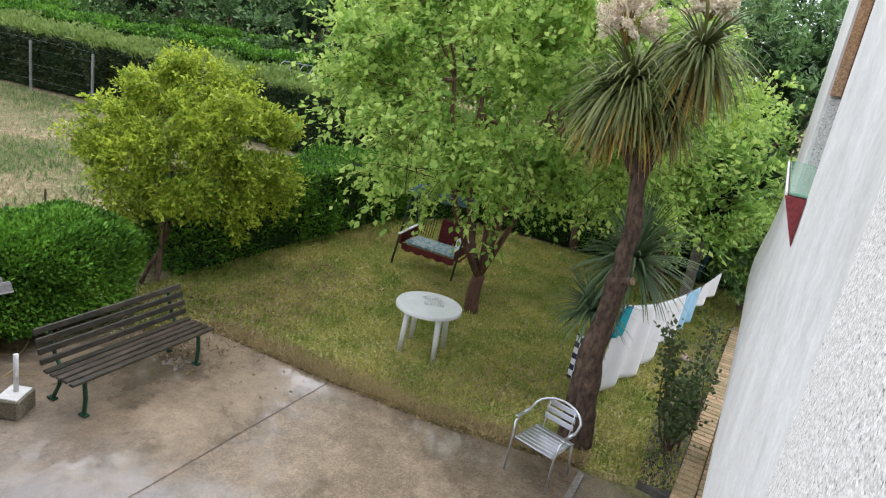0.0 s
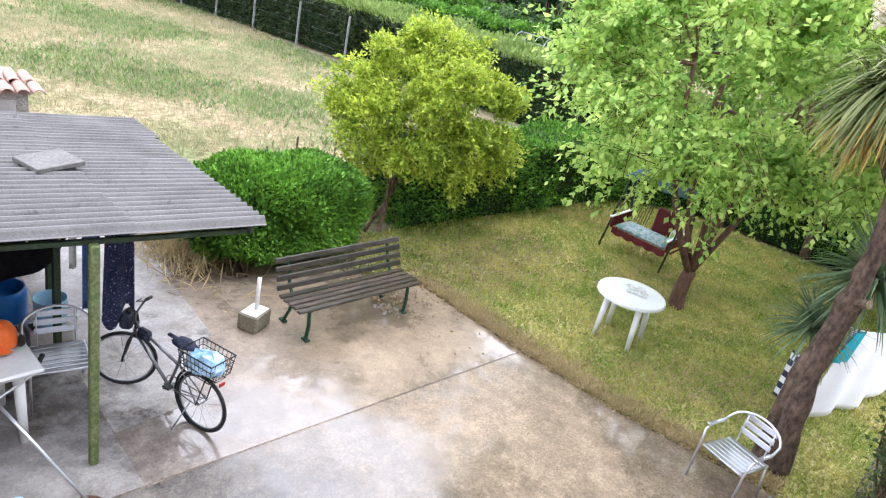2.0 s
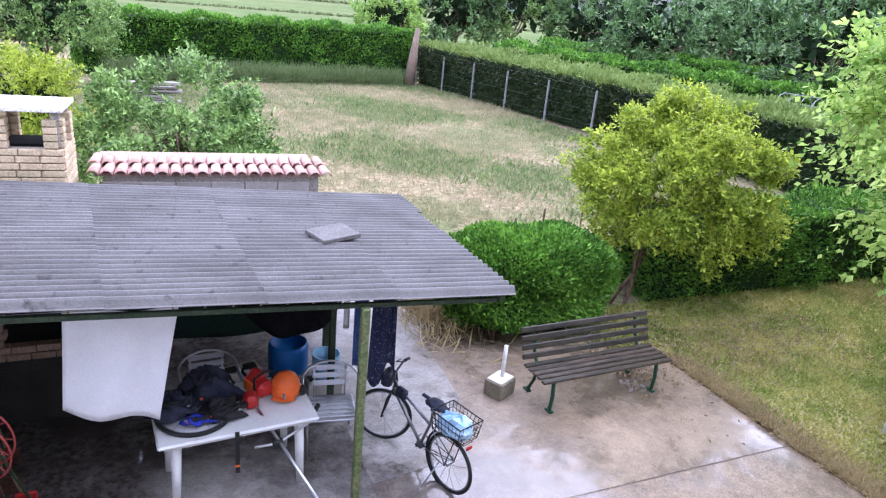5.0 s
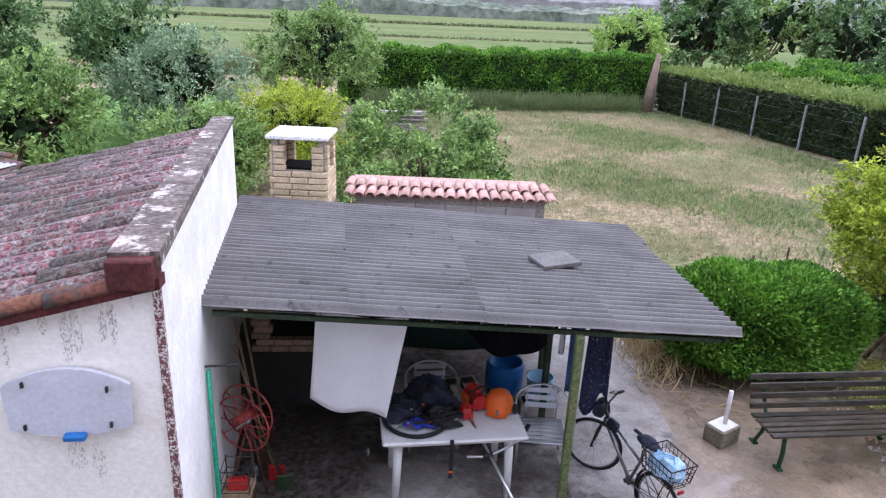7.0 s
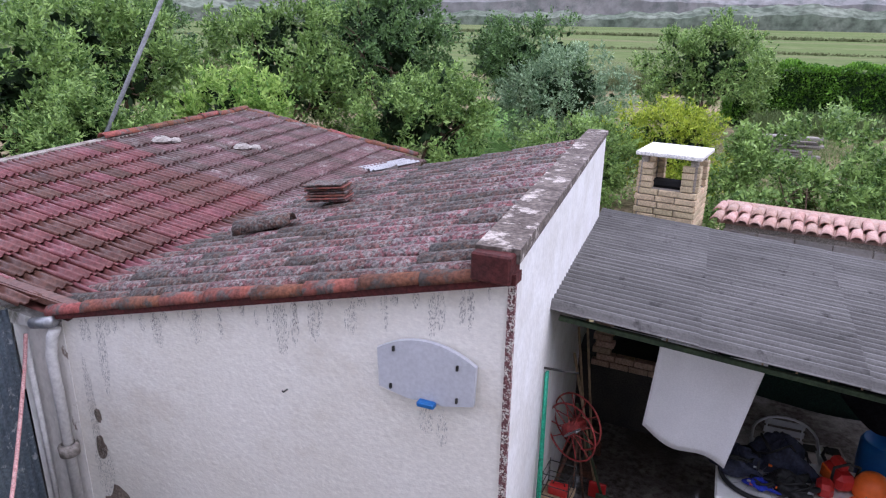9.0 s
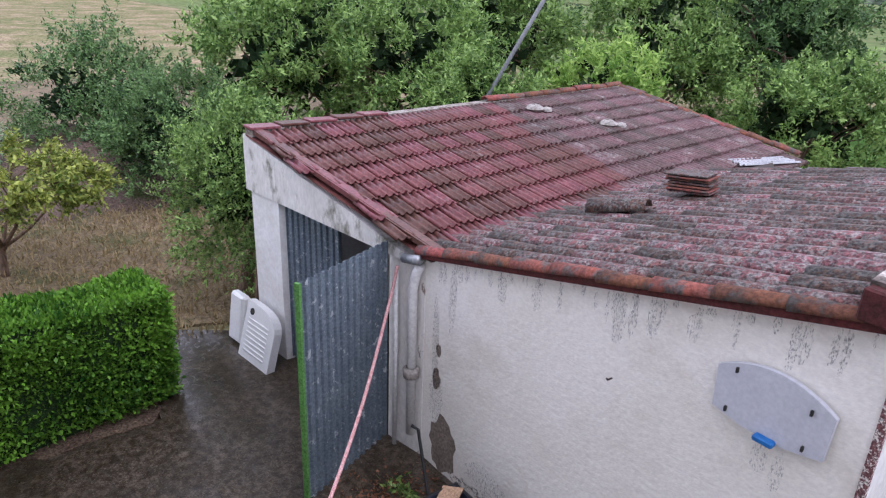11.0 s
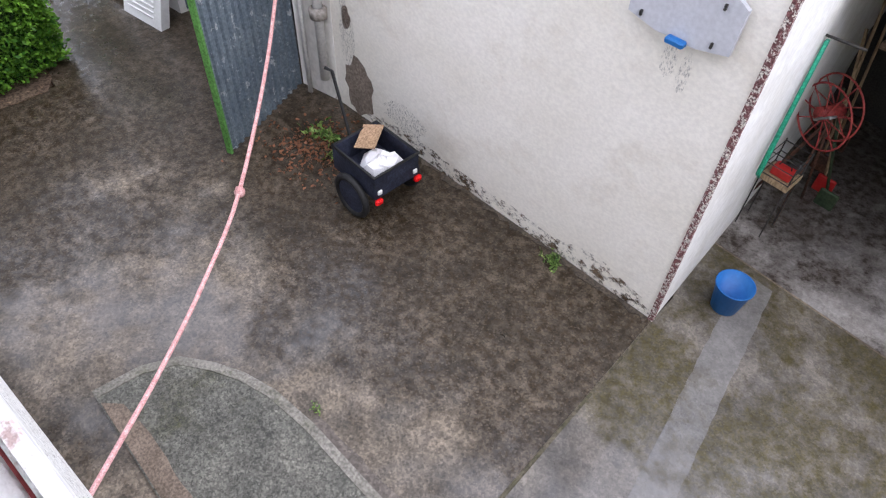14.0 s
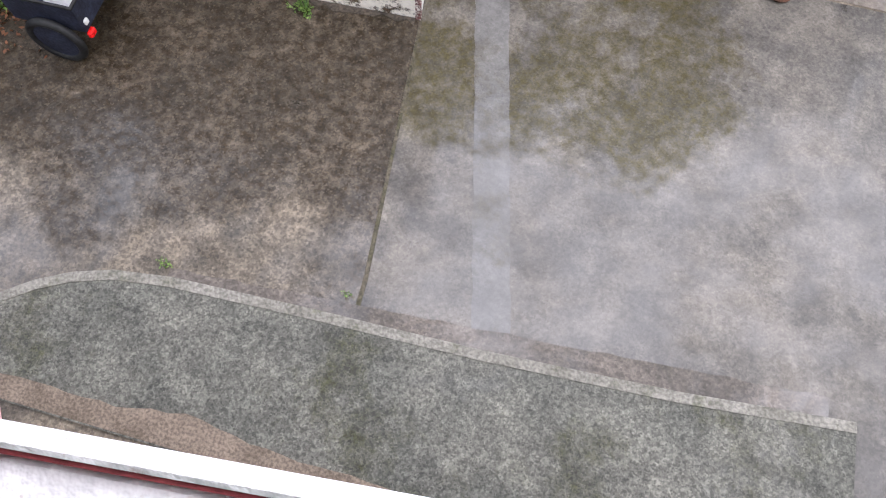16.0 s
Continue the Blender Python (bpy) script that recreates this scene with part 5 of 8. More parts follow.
M_ROPE = material("pink rope", (0.58, 0.27, 0.26), (0.72, 0.45, 0.43), 30, 0.8, 120, 0.5, 0.25)
rope = thing("rope", pose(0, 0, 0), "pink knotted rope stretched from the window to the garage corner", "rope")
rk = [Vector(p) for p in ((-3.76, -0.34, 1.9), (-3.68, -0.48, 1.55), (-3.12, -1.06, 1.0), (-2.41, -1.81, 0.62), (-1.85, -2.4, 0.62), (-1.4, -2.87, 0.72), (-1.01, -3.28, 0.86), (-0.8, -3.5, 0.94))]
rp = []
for i in range(len(rk) - 1):
    p0, p1, p2, p3 = rk[max(i - 1, 0)], rk[i], rk[i + 1], rk[min(i + 2, len(rk) - 1)]
    for k in range(5):
        u = k / 5
        rp.append(0.5 * ((2 * p1) + (p2 - p0) * u + (2 * p0 - 5 * p1 + 4 * p2 - p3) * u * u + (3 * p1 - p0 - 3 * p2 + p3) * u ** 3))
rp.append(rk[-1])
part("cord", MB().tube(rp, 0.015, 8), M_ROPE, rope, smooth=True)
part("knot", lump(MB(), (rp[15] - Vector((0, 0, 0.035))), (0.04, 0.04, 0.075), 2), M_ROPE, rope, smooth=True)

# ---- porch ----
porch = thing("porch_roof", pose(0, 0, 0), "lean-to roof of grey corrugated fibre-cement sheets on a green frame", "roof", kind="structure")
for j in range(4):
    for i in range(4):
        u0, u1, v0, v1 = i / 4 - (0.012 if i else 0), (i + 1) / 4, j / 4 - (0.01 if j else 0), (j + 1) / 4
        ju = rng.uniform(0, 0.02) if i == 3 else 0.0
        dz = 0.006 * (3 - i) + 0.004 * (j % 2)

        def corr(u, v, u0=u0, u1=u1 + ju, v0=v0, v1=v1, dz=dz):
            uu, vv = u0 + (u1 - u0) * u, v0 + (v1 - v0) * v
            p = (PA.lerp(PB, uu)).lerp(PD.lerp(PC, uu), vv)
            return p + Vector((0, 0, 0.068 * (0.5 - 0.5 * math.cos(vv * 2 * math.pi * 32)) + dz))
        part("sheet", MB().surf(corr, 1, 72, 0.006), M_CORR, porch, smooth=False)


def roof_at(x, y):
    n = (PB - PA).cross(PD - PA)
    return PA.z - ((x - PA.x) * n.x + (y - PA.y) * n.y) / n.z


def bar(name, a, b, w, h, mat, parent, label=""):
    a, b = Vector(a), Vector(b)
    d = b - a
    m = Matrix.Translation(a) @ d.to_track_quat("X", "Z").to_matrix().to_4x4()
    return part(name, MB().box((d.length / 2, 0, 0), (d.length, w, h), m, b=0.004), mat, parent, label)


dzv = Vector((0, 0, -0.075))
bar("beam", PA + dzv + Vector((0.05, 0.09, 0)), PB + dzv + Vector((-0.1, 0.09, 0)), 0.035, 0.04, M_GREENPAINT, porch, "dark green front beam")
bar("beam", PD + dzv + Vector((0.05, -0.15, 0)), PC + dzv + Vector((-0.1, -0.15, 0)), 0.06, 0.08, M_GREENPAINT, porch)
for k in range(1, 4):
    f = k / 4
    bar("purlin", PA.lerp(PD, f) + dzv + Vector((0.05, 0, 0)), PB.lerp(PC, f) + dzv + Vector((-0.15, 0, 0)), 0.05, 0.06, M_GREENPAINT, porch)
bar("fascia", PB + Vector((-0.06, 0.05, -0.06)), PC + Vector((-0.06, -0.05, -0.06)), 0.03, 0.06, M_GREENPAINT, porch)
part("post", MB().box((2.64, 1.44, 0.96), (0.065, 0.065, 1.92), b=0.008), material("mossy green post", (0.1, 0.14, 0.05), (0.15, 0.16, 0.07), 5, 0.7, 40, 0.4, 0.3), porch, "weathered green square post")
part("post", MB().box((3.1, 4.3, 0.8), (0.08, 0.08, 1.6), b=0.008), M_GREENPAINT, porch)
part("post", MB().box((2.75, 2.75, 0.9), (0.06, 0.06, 1.75), b=0.006), M_GREENPAINT, porch)
sl = thing("loose_slab", Matrix.Translation((2.78, 2.98, roof_at(2.78, 2.98) + 0.115)) @ Euler((0.02, -0.02, 0.32)).to_matrix().to_4x4(), "flat grey slab weighing down the corrugated roof", "slab")
part("slab", MB().box((0, 0, 0), (0.42, 0.34, 0.042), b=0.006), material("weathered cement slab", (0.15, 0.143, 0.132), (0.115, 0.108, 0.1), 6, 0.8, 40, 0.5, 0.2), sl)

# chimney and barbecue
M_BRICK = material("pale yellow brick", (0.62, 0.49, 0.31), (0.5, 0.39, 0.25), 7, 0.85, 50, 0.4, 0.2, c=(0.4, 0.27, 0.17), spot=(0.6, 0.7, 9), obj_rand=0.16)
M_BRICKRED = material("sooty red brick", (0.44, 0.31, 0.23), (0.36, 0.25, 0.18), 7, 0.9, 50, 0.4, 0.25, obj_rand=0.2)
M_MORTARLIGHT = material("light mortar", (0.34, 0.3, 0.26), (0.28, 0.25, 0.21), 7, 0.95)
ch = thing("chimney", pose(0.06, 5.42, 0, 0, 0, -5), "brick chimney with open smoke slots and a pale cap slab", "chimney")
part("core", MB().box((0, 0, 1.15), (0.66, 0.6, 2.3)), M_MORTARLIGHT, ch, "mortar core")
brick_mesh = None
cw, cd = 0.7, 0.64
for row in range(14):
    z = 1.56 + row * 0.078
    for side in range(4):
        along = cw if side % 2 == 0 else cd
        n = 3
        L = along / n
        if row >= 10:
            ks = [0, n - 1]
        else:
            ks = range(n)
        for q in ks:
            shift = (0.5 if row % 2 else 0.0) * L * (0.5 if row < 10 else 0)
            c = -along / 2 + L * (q + 0.5) + (shift if q < n - 1 else 0) * 0.6
            if side == 0:
                m = pose(c, -cd / 2 + 0.04, z)
            elif side == 2:
                m = pose(c, cd / 2 - 0.04, z)
            elif side == 1:
                m = pose(cw / 2 - 0.04, c, z, 0, 0, 90)
            else:
                m = pose(-cw / 2 + 0.04, c, z, 0, 0, 90)
            if row >= 10:
                m = m @ Matrix.Diagonal((0.6, 1, 1, 1))
            if brick_mesh is None:
                o = part("brick", MB().box((0, 0, 0), (0.222, 0.1, 0.066), b=0.006), M_BRICK, ch)
                o.matrix_basis = m
                brick_mesh = o.data
            else:
                shared("brick", brick_mesh, m, ch)
# Closed slab; its black is soot plus the painted shade of the opening.
part("flue", MB().box((0, 0, 2.31), (0.5, 0.44, 0.04)), M_FLUEBLACK, ch, "black flue slab with soot and shade in its colour")
for x in (-0.26, 0.26):
    for y in (-0.23, 0.23):
        part("corner_pier", MB().box((x * 1.1, y * 1.1, 2.5), (0.08, 0.08, 0.36)), M_MORTARLIGHT, ch)
part("cap", MB().box((0, -0.02, 2.72), (0.76, 0.72, 0.05), b=0.008), material("pale cap slab", (0.75, 0.72, 0.66), (0.68, 0.65, 0.6), 4, 0.7), ch, "pale flat cap slab")
bq = thing("barbecue", pose(0.2, 3.9, 0), "sooty brick barbecue under the porch roof", "barbecue")
# Base and hood share one even dark colour.
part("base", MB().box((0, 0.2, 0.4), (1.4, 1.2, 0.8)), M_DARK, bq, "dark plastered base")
part("hood", MB().box((0.05, 0.45, 1.45), (1.3, 0.8, 0.9)), M_DARK, bq, "dark hood above the barbecue")
bmesh_row = None
for r_ in range(2):
    for i in range(7):
        m = pose(-0.4 + i * 0.2 + r_ * 0.05, -0.42, 0.74 + r_ * 0.075)
        if bmesh_row is None:
            o = part("brick", MB().box((0, 0, 0), (0.19, 0.1, 0.066), b=0.005), M_BRICKRED, bq)
            o.matrix_basis = m
            bmesh_row = o.data
        else:
            shared("brick", bmesh_row, m, bq)
for r_ in range(8):
    shared("brick", bmesh_row, pose(-0.4 + 0.03 * (r_ % 2), -0.42, 0.89 + r_ * 0.075), bq)

# shed behind the porch
M_BLOCK = material("concrete block", (0.4, 0.36, 0.33), (0.33, 0.3, 0.27), 4, 0.9, 40, 0.4, 0.08, obj_rand=0.1)
M_PINKTILE = material("pale pink clay tile", (0.42, 0.24, 0.19), (0.5, 0.34, 0.29), 6, 0.8, 40, 0.4, 0.2, obj_rand=0.15)
shed = thing("shed", pose(0, 0, 0), "low concrete-block shed with a pale clay tile roof behind the porch", "shed")
part("wall", MB().prism([(0.72, 5.6), (3.22, 5.42), (3.28, 6.4), (0.78, 6.6)], 0.0, 1.86), M_MORTARLIGHT, shed, "mortared block core")
block_mesh = None
for row in range(9):
    for i in range(7):
        x = 0.9 + i * 0.4 - (0.2 if row % 2 else 0)
        if x > 3.2 or x < 0.8:
            continue
        y = 5.59 - (x - 0.72) * 0.072
        m = pose(x, y, 0.1 + row * 0.2, 0, 0, -4.1)
        if block_mesh is None:
            o = part("block", MB().box((0, 0, 0), (0.39, 0.06, 0.19), b=0.006), M_BLOCK, shed)
            o.matrix_basis = m
            block_mesh = o.data
        else:
            shared("block", block_mesh, m, shed)
shed_tile = None
for i in range(19):
    for j in range(2):
        x = 0.6 + i * 0.15
        m = Matrix.Translation((x, 5.48 - (x - 0.6) * 0.072 + j * 0.4, 1.9 + j * 0.015 + rng.uniform(0, 0.01))) @ Euler((0.0, 0, math.pi / 2 - 0.07 + rng.uniform(-0.03, 0.03))).to_matrix().to_4x4()
        if shed_tile is None:
            shed_tile = part("tile", tile_mesh_barrel(0.45, 0.07, 0.06), M_PINKTILE, shed, smooth=True)
            shed_tile.matrix_basis = m
        else:
            shared("tile", shed_tile.data, m, shed)
part("deck", MB().prism([(0.62, 5.6), (3.25, 5.42), (3.3, 6.5), (0.65, 6.7)], 1.86, 1.9), M_PINKTILE, shed)
# The wall's dark colour holds the shade at the back of the porch.
structure("wall_porch_rear", MB().prism([(-0.6, 5.0), (2.0, 5.2), (2.0, 5.3), (-0.6, 5.1)], 0.0, 1.75), M_DARK, "porch rear wall with the shade put into its dark colour", "wall")

# ---- loose things: materials ----
M_WPLASTIC = material("white garden plastic", (0.74, 0.74, 0.72), (0.68, 0.68, 0.66), 4, 0.35, 30, 0.03, 0.04, c=(0.55, 0.54, 0.5), spot=(0.66, 0.8, 5))
M_ALU = material("brushed aluminium", (0.62, 0.63, 0.65), (0.55, 0.56, 0.58), 8, 0.28, 60, 0.03, 0.05, metal=0.85)
M_BLACK = material("black rubber", (0.012, 0.012, 0.013), (0.02, 0.02, 0.02), 8, 0.6, 50, 0.15, 0.2)
M_NAVY = material("dark nylon", (0.012, 0.014, 0.025), (0.03, 0.035, 0.06), 6, 0.7, 50, 0.3, 0.3)
M_SLAT = material("weathered bench slat", (0.034, 0.032, 0.024), (0.07, 0.054, 0.04), 2.5, 0.32, 30, 0.4, 0.35, c=(0.14, 0.09, 0.075), spot=(0.6, 0.72, 3), stretch=(0.3, 1, 1), obj_rand=0.2)
M_IRON = material("green cast iron", (0.012, 0.05, 0.028), (0.02, 0.07, 0.04), 6, 0.5)
M_REDPL = material("red plastic", (0.42, 0.02, 0.02), (0.5, 0.04, 0.03), 4, 0.4, 30, 0.03, 0.06)
M_ORANGE = material("orange plastic", (0.75, 0.13, 0.02), (0.8, 0.16, 0.03), 4, 0.35, 30, 0.03, 0.05)
M_TOWEL = material("white cotton cloth", (0.8, 0.79, 0.8), (0.74, 0.73, 0.74), 3, 0.95, 90, 0.3, 0.05)
M_BLUEBAG = material("light blue plastic bag", (0.25, 0.48, 0.7), (0.5, 0.65, 0.78), 9, 0.35, 30, 0.3, 0.15)
M_CYAN = material("turquoise towel", (0.02, 0.42, 0.55), (0.03, 0.48, 0.6), 5, 0.95, 90, 0.3, 0.1)
M_PALEBLUE = material("pale blue cloth", (0.3, 0.55, 0.75), (0.4, 0.62, 0.78), 5, 0.95, 60, 0.1, 0.06)
M_CARD = material("cardboard", (0.4, 0.26, 0.16), (0.34, 0.22, 0.13), 5, 0.9)
M_WOODPALE = material("pale handle wood", (0.35, 0.25, 0.15), (0.28, 0.2, 0.12), 5, 0.7, stretch=(1, 1, 0.2))
M_GREENHOSE = material("green hose", (0.02, 0.3, 0.18), (0.03, 0.36, 0.22), 5, 0.4)
M_RUST = material("rusty steel", (0.1, 0.045, 0.028), (0.06, 0.032, 0.022), 8, 0.85)
M_DARKRED = material("faded dark red canvas", (0.1, 0.014, 0.018), (0.15, 0.028, 0.03), 4, 0.9)
M_PAPER = material("grey damp paper", (0.5, 0.49, 0.48), (0.62, 0.61, 0.6), 12, 0.8)


def alu_chair():
    """A stacking bistro chair: bent tube frame with arms, slatted seat and back. Front is -y."""
    t = thing("chair", pose(0, 0, 0), "aluminium bistro chair with slatted seat and curved arms", "chair", "aluminium chairs")
    for sx in (-1, 1):
        part("leg", MB().tube([(sx * 0.25, -0.24, 0), (sx * 0.25, -0.22, 0.45), (sx * 0.265, -0.2, 0.62), (sx * 0.27, -0.12, 0.66)], 0.0125, 8), M_ALU, t, smooth=True)
        part("leg", MB().tube([(sx * 0.22, 0.27, 0), (sx * 0.215, 0.2, 0.44)], 0.0125, 8), M_ALU, t, smooth=True)
        part("armrest", MB().box((sx * 0.272, -0.06, 0.672), (0.045, 0.24, 0.014), b=0.005), M_ALU, t)
    hoop = [(-0.27, -0.12, 0.66), (-0.275, 0.08, 0.68)] + [(-0.275 * math.cos(math.pi * i / 12), 0.14 + 0.12 * math.sin(math.pi * i / 12), 0.69 + 0.16 * math.sin(math.pi * i / 12)) for i in range(1, 12)] + [(0.275, 0.08, 0.68), (0.27, -0.12, 0.66)]
    part("back_hoop", MB().tube(hoop, 0.0135, 8), M_ALU, t, smooth=True)
    part("seat_frame", MB().tube([(-0.22, -0.22, 0.44), (0.22, -0.22, 0.44), (0.22, 0.22, 0.43), (-0.22, 0.22, 0.43)], 0.011, 8, closed=True), M_ALU, t, smooth=True)
    seat = None
    for i in range(7):
        m = pose(0, -0.2 + i * 0.065, 0.448 - 0.002 * i)
        if seat is None:
            o = part("seat_slat", MB().box((0, 0, 0), (0.42, 0.05, 0.009), b=0.003), M_ALU, t)
            o.matrix_basis, seat = m, o.data
        else:
            shared("seat_slat", seat, m, t)
    for x in (-0.15, 0.15):
        part("back_upright", MB().tube([(x, 0.21, 0.44), (x, 0.25, 0.83)], 0.008, 6), M_ALU, t, smooth=True)
    back = None
    for i in range(3):
        m = pose(0, 0.228 + i * 0.011, 0.6 + i * 0.09, 5)
        if back is None:
            o = part("back_slat", MB().box((0, 0, 0), (0.34, 0.01, 0.07), b=0.003), M_ALU, t)
            o.matrix_basis, back = m, o.data
        else:
            shared("back_slat", back, m, t)
    return t


chair = alu_chair()
copy_thing(chair, pose(2.68, 2.42, 0.0, 0, 0, -8))
copy_thing(chair, pose(1.62, 2.9, 0.0, 0, 0, 4))
chair.matrix_basis = pose(7.46, -1.63, 0.0, 0, 0, -102)
for o_ in [k for k in scene.objects if k.name.split('.')[0] == 'chair' and k.parent is None]:
    o_.scale = (1, 1, 0.89)

# round table on the lawn
rt_ = thing("round_table", pose(8.97, 0.66, 0.012, 0, 0, 12), "white round plastic garden table on the lawn", "table")
R = 0.45
part("tabletop", MB().lathe([(0.0, 0.675), (R - 0.05, 0.675), (R - 0.01, 0.68), (R, 0.665), (R, 0.635), (R - 0.02, 0.635), (R - 0.03, 0.655), (0.0, 0.655)], 36), M_WPLASTIC, rt_, smooth=False)
for k in range(4):
    a = math.pi / 4 + k * math.pi / 2
    part("leg", MB().tube([(0.34 * math.cos(a), 0.34 * math.sin(a), 0.0), (0.3 * math.cos(a), 0.3 * math.sin(a), 0.655)], [0.034, 0.044], 10), M_WPLASTIC, rt_, smooth=True)
for i, (x, y, a) in enumerate(((0.1, -0.12, 20), (0.16, 0.1, 70), (0.02, 0.0, 130), (0.22, -0.02, 40))):
    t = thing("damp_paper", pose(8.97 + x, 0.66 + y, 0.692, 0, 0, a), "crumpled pale grey damp paper on the round table", "paper", "papers on the round table")
    part("sheet", MB().surf(lambda u, v, i=i: (u * 0.16 - 0.08, v * 0.1 - 0.05, 0.006 + 0.008 * math.sin(u * 9 + i) * math.cos(v * 7)), 6, 4, 0.002), M_PAPER, t)

# porch table and what lies on it
pt = thing("porch_table", pose(1.74, 2.17, 0, 0, 0, 4), "white rectangular plastic table under the porch", "table")
part("tabletop", MB().box((0, 0, 0.705), (1.3, 0.78, 0.035), b=0.015).box((0, 0, 0.67), (1.2, 0.68, 0.04)), M_WPLASTIC, pt)
for x in (-0.5, 0.5):
    for y in (-0.26, 0.26):
        part("leg", MB().tube([(x * 1.04, y * 1.06, 0), (x, y, 0.66)], [0.032, 0.045], 10), M_WPLASTIC, pt, smooth=True)


def wheel_parts(t, c, axis, R, spokes=True, name="wheel", tyre=0.018):
    w = part(name, MB().ring(c, axis, R - tyre, tyre, 32, 8), M_BLACK, t, "black tyre", smooth=True)
    part("rim", MB().ring(c, axis, R - 2.3 * tyre, 0.009, 32, 6), M_GALV, w, "grey metal rim", smooth=True)
    ax = Vector(axis).normalized()
    u = ax.orthogonal().normalized()
    v = ax.cross(u)
    mb = MB()
    mb.tube([Vector(c) - ax * 0.04, Vector(c) + ax * 0.04], 0.02, 8)
    if spokes:
        for i in range(16):
            a = 2 * math.pi * i / 16
            d = u * math.cos(a) + v * math.sin(a)
            mb.tube([Vector(c) + ax * (0.03 if i % 2 else -0.03), Vector(c) + d * (R - 2.3 * tyre)], 0.0018, 4)
    tagged(part("hub", mb, M_GALV, w), "hub with thin spokes", kind="stuff")
    return w


tyre_ = thing("spare_wheel", pose(1.42, 2.12, 0.745, 4, 0, 0), "black bicycle wheel lying on the porch table", "wheel")
wheel_parts(tyre_, (0, 0, 0.02), (0, 0, 1), 0.32)
r7 = random.Random(7)


def crumpled(c, size, seed, nu=26, nv=16):
    """A folded, creased heap of cloth: a dome with deep random folds."""
    r = random.Random(seed)
    waves = [(r.uniform(2, 7), r.uniform(2, 8), r.uniform(0, 6.28), r.uniform(0.05, 0.16)) for _ in range(7)]

    def fn(u, v):
        a, b = 2 * math.pi * u, math.pi * 0.5 * v
        k = 1 + sum(h * math.sin(round(f) * a + g * b + p) for f, g, p, h in waves)
        return (c[0] + size[0] * k * math.cos(a) * math.cos(b), c[1] + size[1] * k * math.sin(a) * math.cos(b), c[2] + size[2] * max(0.0, k) * math.sin(b))
    return MB().surf(fn, nu, nv)


def bundle(name, x, y, z, s, mat, label, cat, seed):
    t = thing(name, pose(x, y, z), label, cat)
    r = random.Random(seed)
    part("cloth", crumpled((0, 0, 0), s, seed), mat, t, smooth=True)
    for k in range(5):
        a = r.uniform(0, 6.28)
        loop = [(s[0] * 0.95 * math.cos(a + q * 0.8) * (1 - 0.1 * q), s[1] * 0.95 * math.sin(a + q * 0.8) * (1 - 0.1 * q), 0.02 + s[2] * (0.35 + r.uniform(0.2, 0.8) * math.sin(q * 0.78))) for q in range(5)]
        part("strap", MB().tube(loop, 0.009, 6), M_BLACK, t, smooth=True)
    for k in range(3):
        a = r.uniform(3.3, 6.1)
        part("buckle", MB().box((s[0] * 0.8 * math.cos(a), s[1] * 0.9 * math.sin(a), s[2] * r.uniform(0.3, 0.6)), (0.03, 0.015, 0.02), b=0.004), M_ORANGE if k == 0 else M_GALV, t)
    return t


bundle("backpack", 1.56, 2.34, 0.735, (0.23, 0.17, 0.25), M_NAVY, "black work bag heaped on the porch table", "bag", 31)
bundle("work_jacket", 1.24, 2.16, 0.76, (0.19, 0.15, 0.15), M_NAVY, "dark crumpled jacket on the porch table", "jacket", 33)
bundle("harness", 1.66, 2.04, 0.75, (0.17, 0.13, 0.12), M_BLACK, "black brush-cutter harness on the porch table", "harness", 35)
bundle("blue_cloth", 1.43, 1.97, 0.765, (0.11, 0.06, 0.05), material("royal blue cloth", (0.02, 0.03, 0.3), (0.03, 0.05, 0.4), 5, 0.9), "royal blue cloth between the bags", "cloth", 37)
strap = thing("hanging_strap", pose(1.72, 1.76, 0.72), "black strap with orange tip hanging from the table", "strap")
part("strap", MB().box((0, 0, -0.17), (0.035, 0.008, 0.4)), M_BLACK, strap)
part("tip", MB().box((0, 0, -0.3), (0.038, 0.012, 0.02)), M_ORANGE, strap, "orange tip")
saw = thing("chainsaw", pose(1.98, 2.33, 0.722, 0, 0, 25), "red chainsaw on the porch table", "chainsaw")
part("body", MB().box((0, 0, 0.09), (0.16, 0.28, 0.15), b=0.04).box((0, 0.02, 0.19), (0.1, 0.16, 0.08), b=0.03), M_REDPL, saw, "red engine body")
part("front_handle", MB().tube([(-0.09, -0.06, 0.05), (-0.1, -0.08, 0.22), (0, -0.1, 0.27), (0.1, -0.08, 0.22), (0.09, -0.06, 0.05)], 0.012, 6), M_BLACK, saw, "black front handle", smooth=True)
part("starter_cover", MB().box((-0.085, 0.02, 0.09), (0.02, 0.16, 0.11), b=0.008), M_ORANGE, saw, "orange cover")
part("guide_bar", MB().box((0.07, -0.2, 0.07), (0.012, 0.2, 0.06), b=0.005), M_GALV, saw, "grey guide bar")
part("rear_handle", MB().tube([(0, 0.14, 0.06), (0, 0.26, 0.1), (0, 0.22, 0.19), (0, 0.1, 0.2)], 0.016, 6), M_BLACK, saw, smooth=True)
hel = thing("helmet", pose(2.2, 2.24, 0.722, 0, 0, -20), "orange forestry helmet with black ear muffs", "helmet")
part("shell", MB().lathe([(0.13, 0.04), (0.132, 0.09), (0.122, 0.15), (0.095, 0.2), (0.05, 0.23), (0.0, 0.24)], 20), M_ORANGE, hel, "orange shell", smooth=True)
